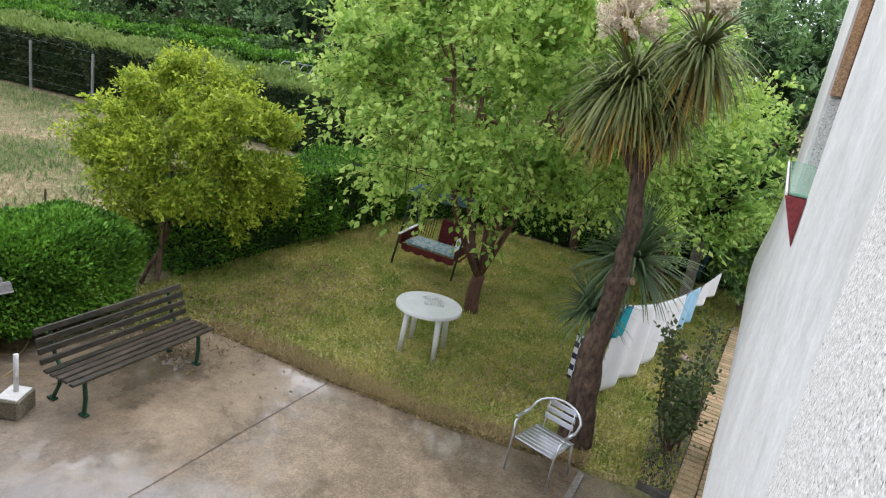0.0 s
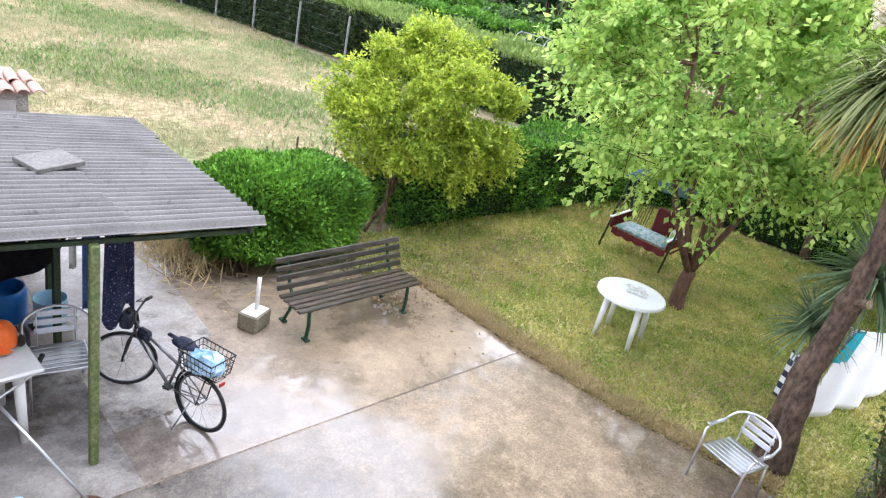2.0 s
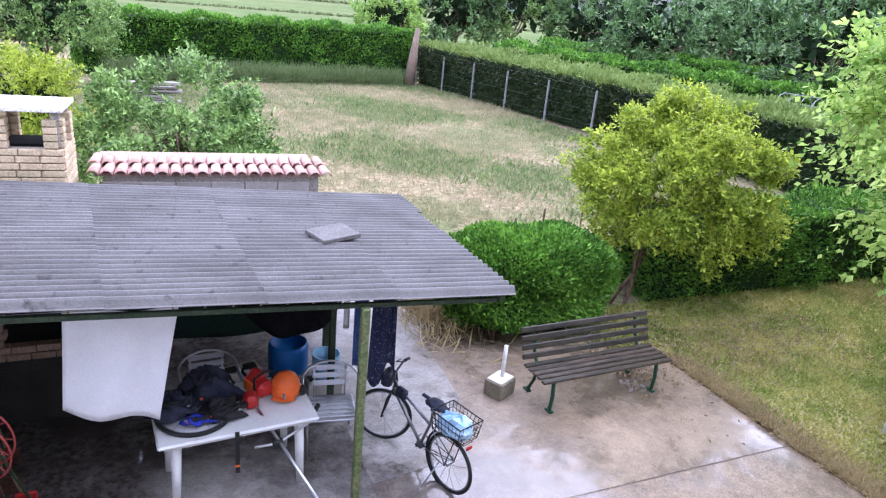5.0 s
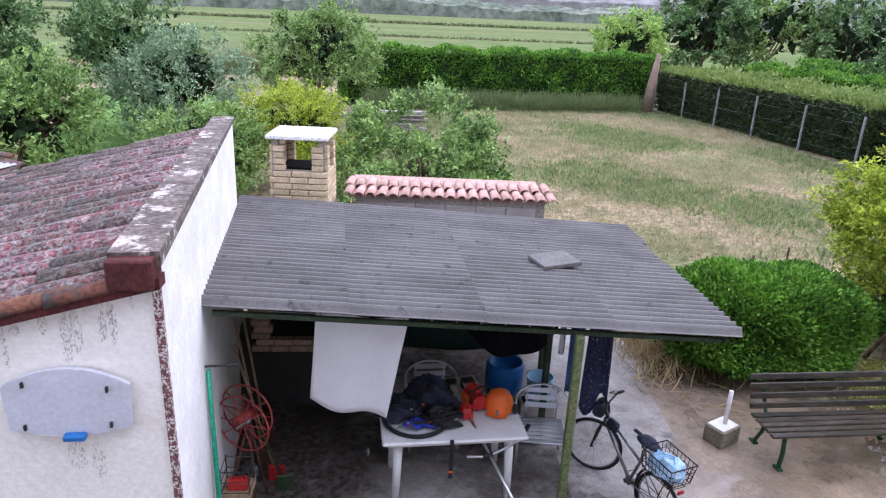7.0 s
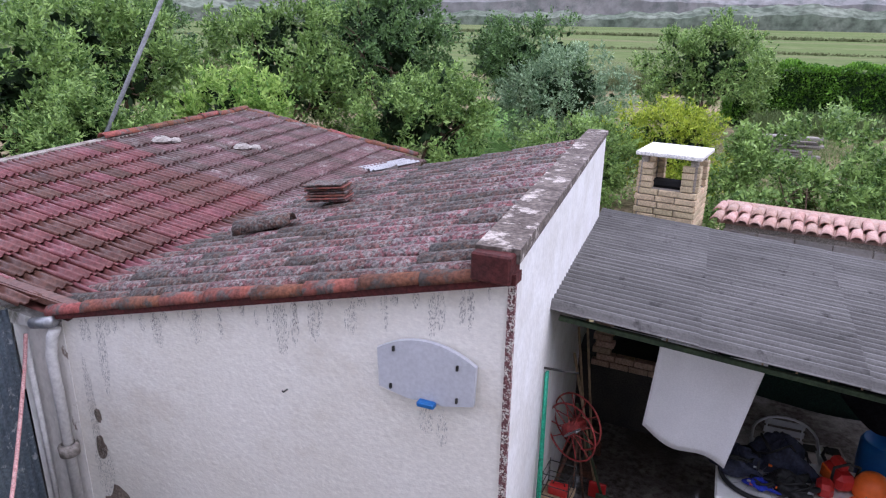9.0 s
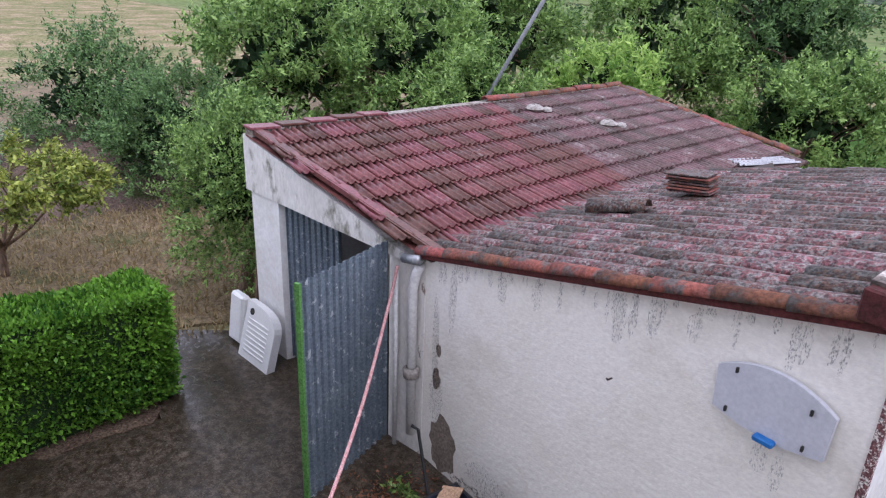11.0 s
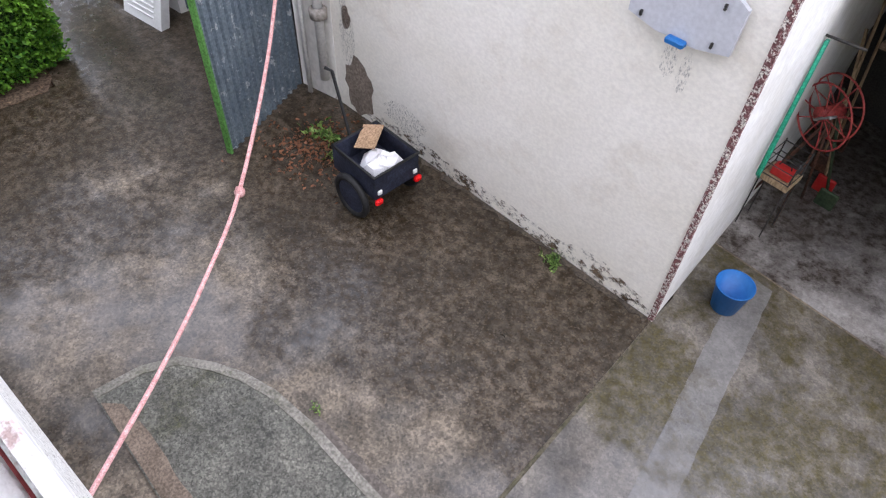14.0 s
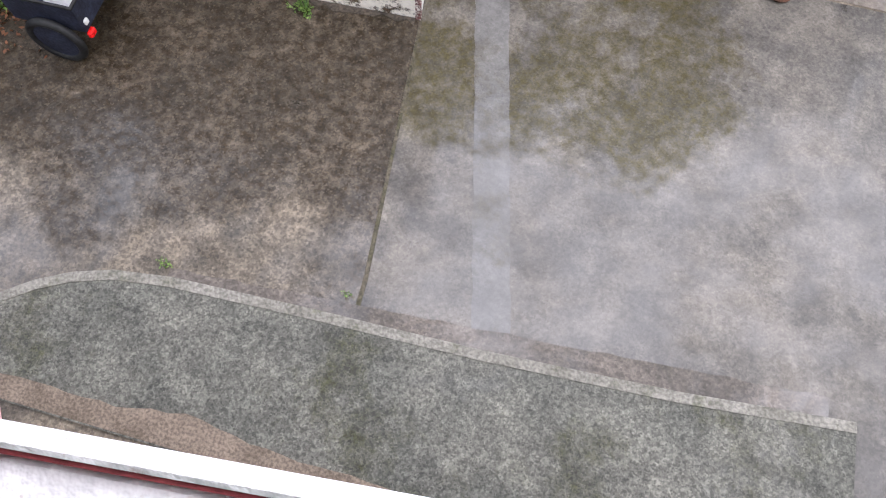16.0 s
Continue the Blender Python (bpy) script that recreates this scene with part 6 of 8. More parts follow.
part("peak", MB().surf(lambda u, v: (0.13 * math.cos(-2.2 + u * 1.3) * (1 + v * 0.35), 0.13 * math.sin(-2.2 + u * 1.3) * (1 + v * 0.35), 0.05 - 0.01 * v), 8, 2, 0.004), M_ORANGE, hel)
for sx in (-1, 1):
    part("ear_muff", MB().lathe([(0.0, 0.0), (0.045, 0.0), (0.05, 0.02), (0.03, 0.045), (0.0, 0.05)], 14, pose(sx * 0.135, 0, 0.06, 0, sx * 90, 0)), M_BLACK, hel, "black ear muff", smooth=True)
bc = thing("brush_cutter", pose(0, 0, 0), "brush cutter leaning from the table to the wet floor", "brush cutter")
part("shaft", MB().tube([(1.92, 2.05, 0.76), (2.46, 1.01, 0.07)], 0.014, 8), M_ALU, bc, "long metal shaft", smooth=True)
part("engine", MB().box((1.88, 2.14, 0.79), (0.12, 0.16, 0.12), b=0.03), M_REDPL, bc, "red engine housing")
part("handlebar", MB().tube([(1.86, 1.78, 0.56), (2.05, 1.79, 0.55), (2.35, 1.95, 0.6), (2.44, 2.05, 0.66)], 0.012, 8), M_ALU, bc, smooth=True)
part("clamp", MB().box((2.05, 1.79, 0.56), (0.09, 0.07, 0.07), b=0.015), M_BLACK, bc)
part("grip", MB().tube([(2.38, 1.98, 0.62), (2.46, 2.07, 0.69)], 0.02, 8), M_BLACK, bc, smooth=True)
part("cutter_guard", MB().lathe([(0.0, 0.0), (0.11, 0.0), (0.12, 0.02), (0.05, 0.06), (0.0, 0.07)], 14, pose(2.47, 0.98, 0.01, 0, 12, 0)), M_RUST, bc, "rusty cutter head")


def hanging(fn, nu, nv, mat, name, label, category, pegs, thick=0.006):
    t = thing(name, pose(0, 0, 0), label, category)
    part("cloth", MB().surf(fn, nu, nv, thick), mat, t, smooth=True)
    for p in pegs:
        part("peg", MB().box(p, (0.012, 0.02, 0.06)), M_WOODPALE, t, "wooden clothes peg")
    return t


hanging(lambda u, v: (0.58 + 0.74 * u - 0.07 * v * (1 - u) - 0.17 * v * u, 1.72 + 0.03 * math.sin(u * 8 + v * 2) + 0.05 * v, 1.97 - 0.05 * u - v * (0.82 + 0.15 * u + 0.03 * math.sin(u * 5))), 24, 16, M_TOWEL, "hanging_sheet", "white sheet hung up under the porch roof", "sheet", [(0.62, 1.71, 1.97), (1.28, 1.71, 1.93)])
hanging(lambda u, v: (1.9 + 0.95 * u, 2.75 + 0.04 * math.sin(u * 14), 1.72 - v * (0.36 + 0.34 * math.sin(math.pi * u) ** 0.7)), 24, 10, material("black cotton", (0.006, 0.006, 0.007), (0.011, 0.011, 0.013), 5, 0.95, 60, 0.3, 0.3, gloss=0.05), "black_cloth", "black cloth hung under the porch roof", "cloth", [(2.0, 2.73, 1.72), (2.7, 2.73, 1.7)])
# Tarpaulin made larger and darker to stand in for the shade behind it.
hanging(lambda u, v: (0.95 + 2.0 * u, 4.05 + 0.04 * math.sin(u * 9), 1.58 - v * 1.15), 14, 8, material("dark green tarpaulin", (0.01, 0.028, 0.022), (0.015, 0.038, 0.028), 4, 0.8), "green_tarpaulin", "dark green tarpaulin, widened and darkened as shade behind the porch", "tarpaulin", [])
M_DOTS = material("navy cloth with white dots", (0.015, 0.018, 0.05), (0.025, 0.03, 0.07), 4, 0.95, 40, 0.2, 0.2, c=(0.5, 0.5, 0.55), spot=(0.6, 0.63, 75))
hanging(lambda u, v: (3.0 + 0.22 * u + 0.05 * v * (u - 0.5), 2.3 + 0.03 * math.sin(u * 10), 1.75 - v * (1.0 + 0.12 * math.sin(u * 6))), 12, 14, M_DOTS, "dotted_dress", "navy dotted dress hanging at the porch edge", "dress", [(3.02, 2.29, 1.76), (3.2, 2.29, 1.75)])
hanging(lambda u, v: (2.84 + 0.14 * u, 2.36 + 0.02 * math.sin(u * 9), 1.76 - v * 0.9), 8, 10, material("blue denim", (0.03, 0.06, 0.16), (0.05, 0.09, 0.2), 6, 0.9), "jeans", "blue jeans hanging beside the dress", "jeans", [(2.9, 2.35, 1.77)])
hanging(lambda u, v: (2.78 + 0.06 * u, 2.5 + 0.02 * math.sin(u * 9), 1.74 - v * 0.55), 4, 8, M_TOWEL, "hand_towel", "small white towel hanging under the porch", "towel", [(2.8, 2.49, 1.75)])
line_ = thing("clothes_line", pose(0, 0, 0), "thin grey line under the porch roof for hanging clothes", "clothes line")
part("cord", MB().tube([(0.2, 1.71, 1.98), (1.5, 1.715, 1.93), (2.62, 1.72, 1.9)], 0.003, 5), M_GALV, line_)
for i in range(6):
    t = thing("clothes_peg", pose(1.5 + i * 0.2, 1.715, 1.9 - 0.01 * i), "pale clothes peg on the line", "clothes peg", "pegs on the porch line")
    part("peg", MB().box((0, 0, 0), (0.012, 0.018, 0.06)), M_WOODPALE, t)
# wire under front eave is held by the beam
bl = thing("blue_drum", pose(2.5, 3.62, 0), "blue plastic drum at the back of the porch", "drum")
part("drum", MB().lathe([(0.0, 0.0), (0.2, 0.0), (0.22, 0.25), (0.22, 0.45), (0.2, 0.5), (0.19, 0.5), (0.18, 0.42), (0, 0.42)], 20), M_BLUE, bl, smooth=True)
pb = thing("paint_bucket", pose(2.84, 3.3, 0.195), "pale blue paint bucket standing on blocks", "bucket")
part("pail", MB().lathe([(0.0, 0.0), (0.13, 0.0), (0.15, 0.28), (0.155, 0.29), (0.14, 0.29), (0.12, 0.03), (0, 0.03)], 20), M_PALEBLUE, pb, smooth=True)
part("handle", MB().tube([(-0.15, 0, 0.27), (-0.1, -0.1, 0.2), (0, -0.16, 0.16), (0.1, -0.1, 0.2), (0.15, 0, 0.27)], 0.004, 5), M_GALV, pb)
for i in range(4):
    t = thing("concrete_block", pose(2.4 + (i % 2) * 0.42, 3.3, 0.1 + (i // 2) * 0.0 + 0.0, 0, 0, 3 * i) if i < 2 else pose(1.95, 3.35 + 0.0 * i, 0.1 + (i - 2) * 0.205, 0, 0, 4 * i), "grey hollow concrete block on the porch floor", "concrete block", "blocks under the porch")
    part("block", MB().box((0, 0, 0), (0.39, 0.19, 0.19), b=0.008), M_BLOCK, t)
    # The block is solid; dark plates on top paint its shaded hollows.
    for sx in (-0.1, 0.1):
        part("cavity", MB().box((sx, 0, 0.0965), (0.13, 0.12, 0.003)), M_DARK, t)

# tools at the side wall
M_REDREEL = material("dull red wire", (0.26, 0.03, 0.03), (0.34, 0.06, 0.05), 6, 0.5)
hr = thing("hose_reel", pose(0, 0, 0), "red metal hose reel on a stand beside the wall", "hose reel")
for y in (1.68, 1.86):
    part("hoop", MB().ring((-0.03, y, 0.98), (0.45, 1, 0), 0.25, 0.008, 28, 6), M_REDREEL, hr, "red hoop", smooth=True)
    mb = MB()
    for i in range(10):
        a = math.pi * i / 5
        mb.tube([(-0.03, y, 0.98), (-0.03 + 0.228 * math.cos(a), y - 0.1 * math.cos(a), 0.98 + 0.25 * math.sin(a))], 0.005, 5)
    part("spoke_set", mb, M_REDREEL, hr)
part("drum", MB().tube([(-0.07, 1.68, 0.98), (0.01, 1.86, 0.98)], 0.055, 14), M_REDREEL, hr, smooth=True)
part("crank", MB().tube([(-0.03, 1.68, 0.98), (-0.06, 1.6, 0.98), (0.06, 1.6, 1.08), (0.04, 1.54, 1.08)], 0.01, 6), M_GALV, hr, smooth=True)
for sx in (-0.17, 0.03):
    for dy in (-0.22, 0.24):
        part("leg", MB().tube([(0.0, 1.78, 0.96), (sx * 1.6 + 0.02, 1.78 + dy, 0.0)], 0.012, 6), M_RUST, hr, smooth=True)
gh_ = thing("green_hose", pose(0, 0, 0), "green garden hose hung in a long loop on the wall", "hose")
part("hose", MB().tube([(-0.12, 1.14, 1.78), (-0.11, 1.1, 1.3), (-0.1, 1.06, 0.74), (-0.09, 1.08, 0.7), (-0.1, 1.12, 0.78), (-0.12, 1.17, 1.4), (-0.13, 1.2, 1.76)], 0.012, 8), M_GREENHOSE, gh_, smooth=True)
part("hanger", MB().tube([(-0.17, 1.16, 1.8), (0.1, 1.2, 1.8)], 0.009, 6), M_DARK, gh_, "dark iron hanger")
for i, (x, y, x2, y2, h, mt, nm, lb) in enumerate(((0.1, 2.25, -0.22, 2.35, 1.35, M_REDPL, "shovel", "shovel with red blade leaning on the porch wall"), (-0.05, 2.5, -0.26, 2.6, 1.5, M_RUST, "rake", "rusty rake leaning on the porch wall"), (0.2, 2.1, -0.1, 2.1, 1.0, M_GREENPAINT, "hoe", "hoe with green handle leaning beside the reel"), (-0.1, 2.9, -0.3, 3.0, 1.6, M_RUST, "pitchfork", "dark pitchfork leaning on the porch wall"))):
    t = thing(nm, pose(0, 0, 0), lb, nm)
    part("handle", MB().tube([(x, y, 0.12), (x2, y2, h)], 0.014, 6), M_WOODPALE if i != 2 else M_GREENPAINT, t, "wooden handle", smooth=True)
    part("head", MB().box((x + 0.03, y - 0.03, 0.08), (0.16, 0.03, 0.17), pose(0, 0, 0), b=0.01), mt, t, "metal head")
cr = thing("wire_crate", pose(-0.05, 1.42, 0.0), "wire rack with small red box against the wall", "rack")
mbx = MB()
for z in (0.56, 0.66, 0.76):
    mbx.tube([(-0.1, -0.08, z), (0.12, -0.08, z), (0.12, 0.12, z), (-0.1, 0.12, z)], 0.005, 5, closed=True)
part("basket", mbx, M_DARK, cr)
for x, y in ((-0.1, -0.08), (0.12, -0.08), (0.12, 0.12), (-0.1, 0.12)):
    part("leg", MB().tube([(x, y, 0), (x, y, 0.78)], 0.006, 5), M_DARK, cr)
part("shelf", MB().box((0.01, 0.02, 0.53), (0.24, 0.22, 0.05)), M_WOODPALE, cr)
rb_ = thing("red_tool_box", pose(-0.03, 1.42, 0.556), "small red tool box on the wire rack", "box")
part("box", MB().box((0, 0, 0.04), (0.16, 0.1, 0.08), b=0.01), M_REDPL, rb_)
part("handle", MB().tube([(-0.05, 0, 0.08), (-0.04, 0, 0.11), (0.04, 0, 0.11), (0.05, 0, 0.08)], 0.006, 6), M_BLACK, rb_)
bk = thing("bucket", pose(0.27, 0.52, 0.0) @ Matrix.Scale(0.93, 4), "blue plastic bucket on the wet concrete", "bucket")
part("pail", MB().lathe([(0.0, 0.0), (0.105, 0.0), (0.145, 0.27), (0.152, 0.275), (0.152, 0.26), (0.14, 0.27), (0.1, 0.02), (0, 0.02)], 24), M_BLUE, bk, smooth=True)
part("handle", MB().tube([(0.145, 0, 0.25), (0.12, 0.08, 0.2), (0.05, 0.14, 0.19), (-0.05, 0.14, 0.19), (-0.12, 0.08, 0.2), (-0.145, 0, 0.25)], 0.004, 5), M_GALV, bk, smooth=True)

# bicycle
M_BIKE = material("silver grey enamel", (0.24, 0.24, 0.25), (0.17, 0.17, 0.18), 6, 0.3, 40, 0.05, 0.1, metal=0.6)


def bicycle():
    t = thing("bicycle", pose(3.51, 1.45, 0.0, 0, 0, math.degrees(math.atan2(0.92, -0.31))), "black city bicycle with rear basket on its stand", "bicycle")
    R_ = 0.325
    wheel_parts(t, (0, 0, R_), (0, 1, 0), R_, name="rear_wheel")
    wheel_parts(t, (1.05, 0.03, R_), (-0.62, 0.78, 0), R_, name="front_wheel")
    bbk, st, hd, hb = (0.44, 0, 0.29), (0.3, 0, 0.75), (0.9, 0, 0.83), (0.94, 0, 0.7)
    part("frame", MB().tube([bbk, (0.32, 0, 0.62), st], 0.016, 8).tube([bbk, hb], 0.018, 8).tube([(0.33, 0, 0.6), (0.92, 0, 0.78)], 0.016, 8).tube([hd, hb], 0.019, 8).tube([(0, 0.06, R_), bbk], 0.009, 6).tube([(0, -0.06, R_), bbk], 0.009, 6).tube([(0, 0.06, R_), (0.32, 0, 0.62)], 0.008, 6).tube([(0, -0.06, R_), (0.32, 0, 0.62)], 0.008, 6), M_BIKE, t, "silver grey tube frame", smooth=True)
    part("fork", MB().tube([hb, (0.95, 0.07, 0.6), (1.02, 0.08, R_)], 0.011, 6).tube([hb, (1.0, -0.02, 0.6), (1.09, -0.01, R_)], 0.011, 6), M_BLACK, t, smooth=True)
    turn = pose(0.92, 0, 0, 0, 0, 38)
    part("handlebar", MB().tube([(-0.07, 0.3, 0.94), (-0.03, 0.2, 0.95), (0.0, 0.06, 0.92), (0.0, -0.06, 0.92), (-0.03, -0.2, 0.95), (-0.07, -0.3, 0.94)], 0.011, 8, turn).tube([hd, (0.92, 0, 0.92)], 0.014, 8), M_BLACK, t, smooth=True)
    for sy in (-1, 1):
        part("grip", MB().tube([(-0.07, sy * 0.3, 0.94), (-0.035, sy * 0.21, 0.95)], 0.017, 8, turn), M_BLACK, t, smooth=True)
        part("brake_lever", MB().tube([(-0.02, sy * 0.18, 0.95), (0.05, sy * 0.2, 0.93), (0.02, sy * 0.28, 0.92)], 0.006, 5, turn), M_BLACK, t, smooth=True)
    part("handlebar_bag", MB().box((0.08, 0, 0.84), (0.12, 0.22, 0.15), turn, b=0.03), M_NAVY, t, "dark blue handlebar bag")
    part("head_lamp", MB().lathe([(0.0, 0.0), (0.03, 0.0), (0.034, 0.03), (0.0, 0.05)], 10, turn @ pose(0.05, 0, 0.94, 0, 90, 0)), M_BLACK, t, smooth=True)
    part("saddle", MB().add([(x, y, z) for x, y, z in lump(MB(), (0.25, 0, 0.86), (0.15, 0.085, 0.06), 4, 12).v], MB().lathe([(0.02, 0.0), (0.9, 0.05), (1.0, 0.35), (0.7, 0.8), (0.02, 1.0)], 12).f).box((0.42, 0, 0.885), (0.12, 0.05, 0.035), b=0.015), M_NAVY, t, "dark padded saddle", smooth=True)
    part("seat_post", MB().tube([st, (0.27, 0, 0.86)], 0.012, 8), M_GALV, t, smooth=True)
    part("carrier", MB().tube([(0.2, 0.06, 0.7), (-0.22, 0.06, 0.7), (-0.22, -0.06, 0.7), (0.2, -0.06, 0.7)], 0.006, 6, closed=True).tube([(-0.1, 0.06, 0.7), (0, 0.07, R_)], 0.006, 6).tube([(-0.1, -0.06, 0.7), (0, -0.07, R_)], 0.006, 6), M_BLACK, t, smooth=True)
    basket = MB()
    for z, g in ((0.71, 0.85), (0.78, 0.92), (0.85, 0.97), (0.92, 1.0)):
        basket.tube([(-0.02 + 0.2 * g, 0.15 * g, z), (-0.02 - 0.22 * g, 0.15 * g, z), (-0.02 - 0.22 * g, -0.15 * g, z), (-0.02 + 0.2 * g, -0.15 * g, z)], 0.005 if z < 0.9 else 0.008, 5, closed=True)
    for i in range(9):
        u = -0.22 + 0.42 * i / 8
        for sy in (-1, 1):
            basket.tube([(-0.02 + u * 0.85, sy * 0.13, 0.71), (-0.02 + u, sy * 0.15, 0.92)], 0.003, 4)
    for i in range(7):
        u = -0.15 + 0.3 * i / 6
        for x0, x1 in ((0.15, 0.18), (-0.2, -0.24)):
            basket.tube([(x0, u * 0.85, 0.71), (x1, u, 0.92)], 0.003, 4)
        basket.tube([(0.15, u * 0.85, 0.71), (-0.2, u * 0.85, 0.71)], 0.003, 4)
    tagged(part("basket", basket, M_BLACK, t), "black wire basket", kind="stuff")
    part("crank_set", MB().tube([(0.44, -0.06, 0.29), (0.44, 0.06, 0.29)], 0.02, 8).ring((0.44, -0.05, 0.29), (0, 1, 0), 0.09, 0.006, 20, 5).tube([(0.44, -0.07, 0.29), (0.56, -0.08, 0.18)], 0.009, 6).tube([(0.44, 0.07, 0.29), (0.32, 0.08, 0.4)], 0.009, 6), M_GALV, t, smooth=True)
    for x, y, z in ((0.56, -0.12, 0.18), (0.32, 0.12, 0.4)):
        part("pedal", MB().box((x, y, z), (0.09, 0.07, 0.02), b=0.005), M_BLACK, t)
    part("chain", MB().tube([(0.44, -0.05, 0.38), (0.0, -0.05, 0.37), (-0.03, -0.05, 0.34), (0.0, -0.05, 0.31), (0.44, -0.05, 0.2)], 0.005, 4), M_BLACK, t)
    part("kickstand", MB().tube([(0.1, 0.04, 0.3), (0.16, 0.2, 0.01)], 0.008, 6), M_GALV, t, smooth=True)
    part("frame_bag", MB().box((0.8, 0, 0.72), (0.16, 0.09, 0.13), pose(0, 0, 0), b=0.03), M_NAVY, t, "small dark frame bag")
    part("rear_reflector", MB().box((-0.24, 0, 0.66), (0.015, 0.07, 0.04), b=0.004), M_REDPL, t, "red reflector")
    for c, a0 in (((0, 0, R_), 0.2),):
        part("mudguard", MB().ring(c, (0, 1, 0), R_ + 0.02, 0.014, 16, 5, None, -0.2 + a0, 2.6), M_BLACK, t, smooth=True)
    return t


bike = bicycle()
bike.scale = (0.9, 0.9, 0.88)
bmx = bike.matrix_basis.copy()
bag = thing("plastic_bag", bmx @ pose(-0.02, 0, 0.72), "light blue and white plastic bag in the bicycle basket", "bag")
part("bag", lump(lump(MB(), (0.0, 0, 0), (0.21, 0.15, 0.2), 41, 12), (-0.1, 0.03, 0.06), (0.15, 0.13, 0.2), 42, 10), M_BLUEBAG, bag, smooth=False)

# bench
bn = thing("bench", pose(5.84, 2.52, 0, 0, 0, 2.2), "park bench with weathered dark slats and green iron legs", "bench")
for i, (y, z, rx) in enumerate(((-0.24, 0.42, 0), (-0.15, 0.425, 0), (-0.06, 0.425, 0), (0.03, 0.42, 0), (0.12, 0.425, 4))):
    o = part("seat_slat", MB().box((0, 0, 0), (1.82, 0.066, 0.03), b=0.008), M_SLAT, bn)
    o.matrix_basis = pose(0, y, z, rx + r7.uniform(-1, 1))
for i, (y, z) in enumerate(((0.19, 0.5), (0.22, 0.6), (0.255, 0.695), (0.29, 0.785))):
    o = part("back_slat", MB().box((0, 0, 0), (1.82, 0.03, 0.066), b=0.008), M_SLAT, bn)
    o.matrix_basis = pose(0, y, z, -15 + r7.uniform(-1, 1))
for x in (-0.73, 0.73):
    part("leg", MB().tube([(x, -0.2, 0.0), (x, -0.22, 0.2), (x, -0.2, 0.39)], 0.022, 8).box((x, -0.2, 0.012), (0.06, 0.1, 0.024), b=0.005), M_IRON, bn, "green iron leg", smooth=False)
    part("leg", MB().tube([(x, 0.26, 0.0), (x, 0.16, 0.2), (x, 0.13, 0.39), (x, 0.22, 0.5), (x, 0.32, 0.81)], 0.02, 8).box((x, 0.26, 0.012), (0.06, 0.1, 0.024), b=0.005), M_IRON, bn, "green iron back leg", smooth=False)
    part("bearer", MB().box((x, -0.03, 0.395), (0.04, 0.42, 0.025)), M_IRON, bn)
blk = thing("parasol_base", pose(4.74, 2.78, 0, 0, 0, 28), "concrete block with an upright white pipe", "parasol base")
part("block", MB().box((0, 0, 0.1), (0.3, 0.24, 0.2), b=0.012), material("damp concrete", (0.24, 0.21, 0.15), (0.18, 0.16, 0.11), 5, 0.8, 40, 0.5, 0.3), blk)
part("top_skim", MB().box((0, 0, 0.204), (0.26, 0.2, 0.012), b=0.004), M_PIPE, blk, "white painted top")
part("pipe", MB().tube([(0.03, 0.0, 0.2), (0.03, 0.0, 0.6)], 0.024, 12), M_PIPE, blk, smooth=True)
for i in range(12):
    t = thing("pebble", pose(6.45 + r7.uniform(-0.13, 0.13), 2.52 + r7.uniform(-0.12, 0.12), 0.0, 0, 0, r7.uniform(0, 180)), "pale broken stone lying under the bench", "stone", "stones under the bench")
    part("stone", lump(MB(), (0, 0, 0), (0.05, 0.025, 0.025), 60 + i, 7), M_MORTARLIGHT, t)

# garden swing
sw = thing("garden_swing", pose(12.1, 2.26, 0.012, 0, 0, 2), "garden swing with dark green legs and dark red seat frame", "garden swing")
for y in (-0.61, 0.61):
    for x in (-0.46, 0.5):
        part("leg", MB().tube([(x, y, 0), (0.04 + x * 0.12, y * 0.98, 1.42)], 0.02, 8), M_GREENPAINT, sw, "dark green leg", smooth=True)
part("top_bar", MB().tube([(0.04, -0.62, 1.42), (0.04, 0.62, 1.42)], 0.022, 8), M_GREENPAINT, sw, smooth=True)
M_FLORAL = material("floral cushion", (0.5, 0.52, 0.5), (0.3, 0.4, 0.4), 14, 0.9, 50, 0.2, 0.2, c=(0.08, 0.26, 0.3), spot=(0.5, 0.6, 12))
part("cushion", MB().box((-0.02, 0, 0.4), (0.5, 1.02, 0.09), b=0.035), M_FLORAL, sw, "pale floral cushion")
part("valance", MB().surf(lambda u, v: (-0.3, -0.54 + 1.08 * u, 0.37 - v * (0.1 + 0.035 * abs(math.sin(u * 16)))), 32, 3, 0.006), M_DARKRED, sw, "scalloped dark red valance")
for y in (-0.56, 0.56):
    part("side_frame", MB().tube([(-0.32, y, 0.58), (-0.34, y, 0.38), (-0.12, y, 0.3), (0.26, y, 0.34), (0.36, y, 0.84)], 0.02, 8), M_DARKRED, sw, "dark red side frame", smooth=True)
    part("side_panel", MB().surf(lambda u, v, y=y: (-0.3 + 0.58 * u, y + 0.01, 0.56 - 0.2 * v + 0.05 * u), 6, 3, 0.008), M_DARKRED, sw, "dark red side cloth")
    part("armrest", MB().box((0.0, y, 0.6), (0.78, 0.055, 0.025), pose(0, 0, 0, 0, -4, 0), b=0.008), M_WPLASTIC, sw, "white arm board")
    part("hanger", MB().tube([(-0.1, y, 0.6), (0.05, y, 1.4)], 0.006, 5), M_GALV, sw)
    part("hanger", MB().tube([(0.3, y, 0.62), (0.05, y, 1.4)], 0.006, 5), M_GALV, sw)
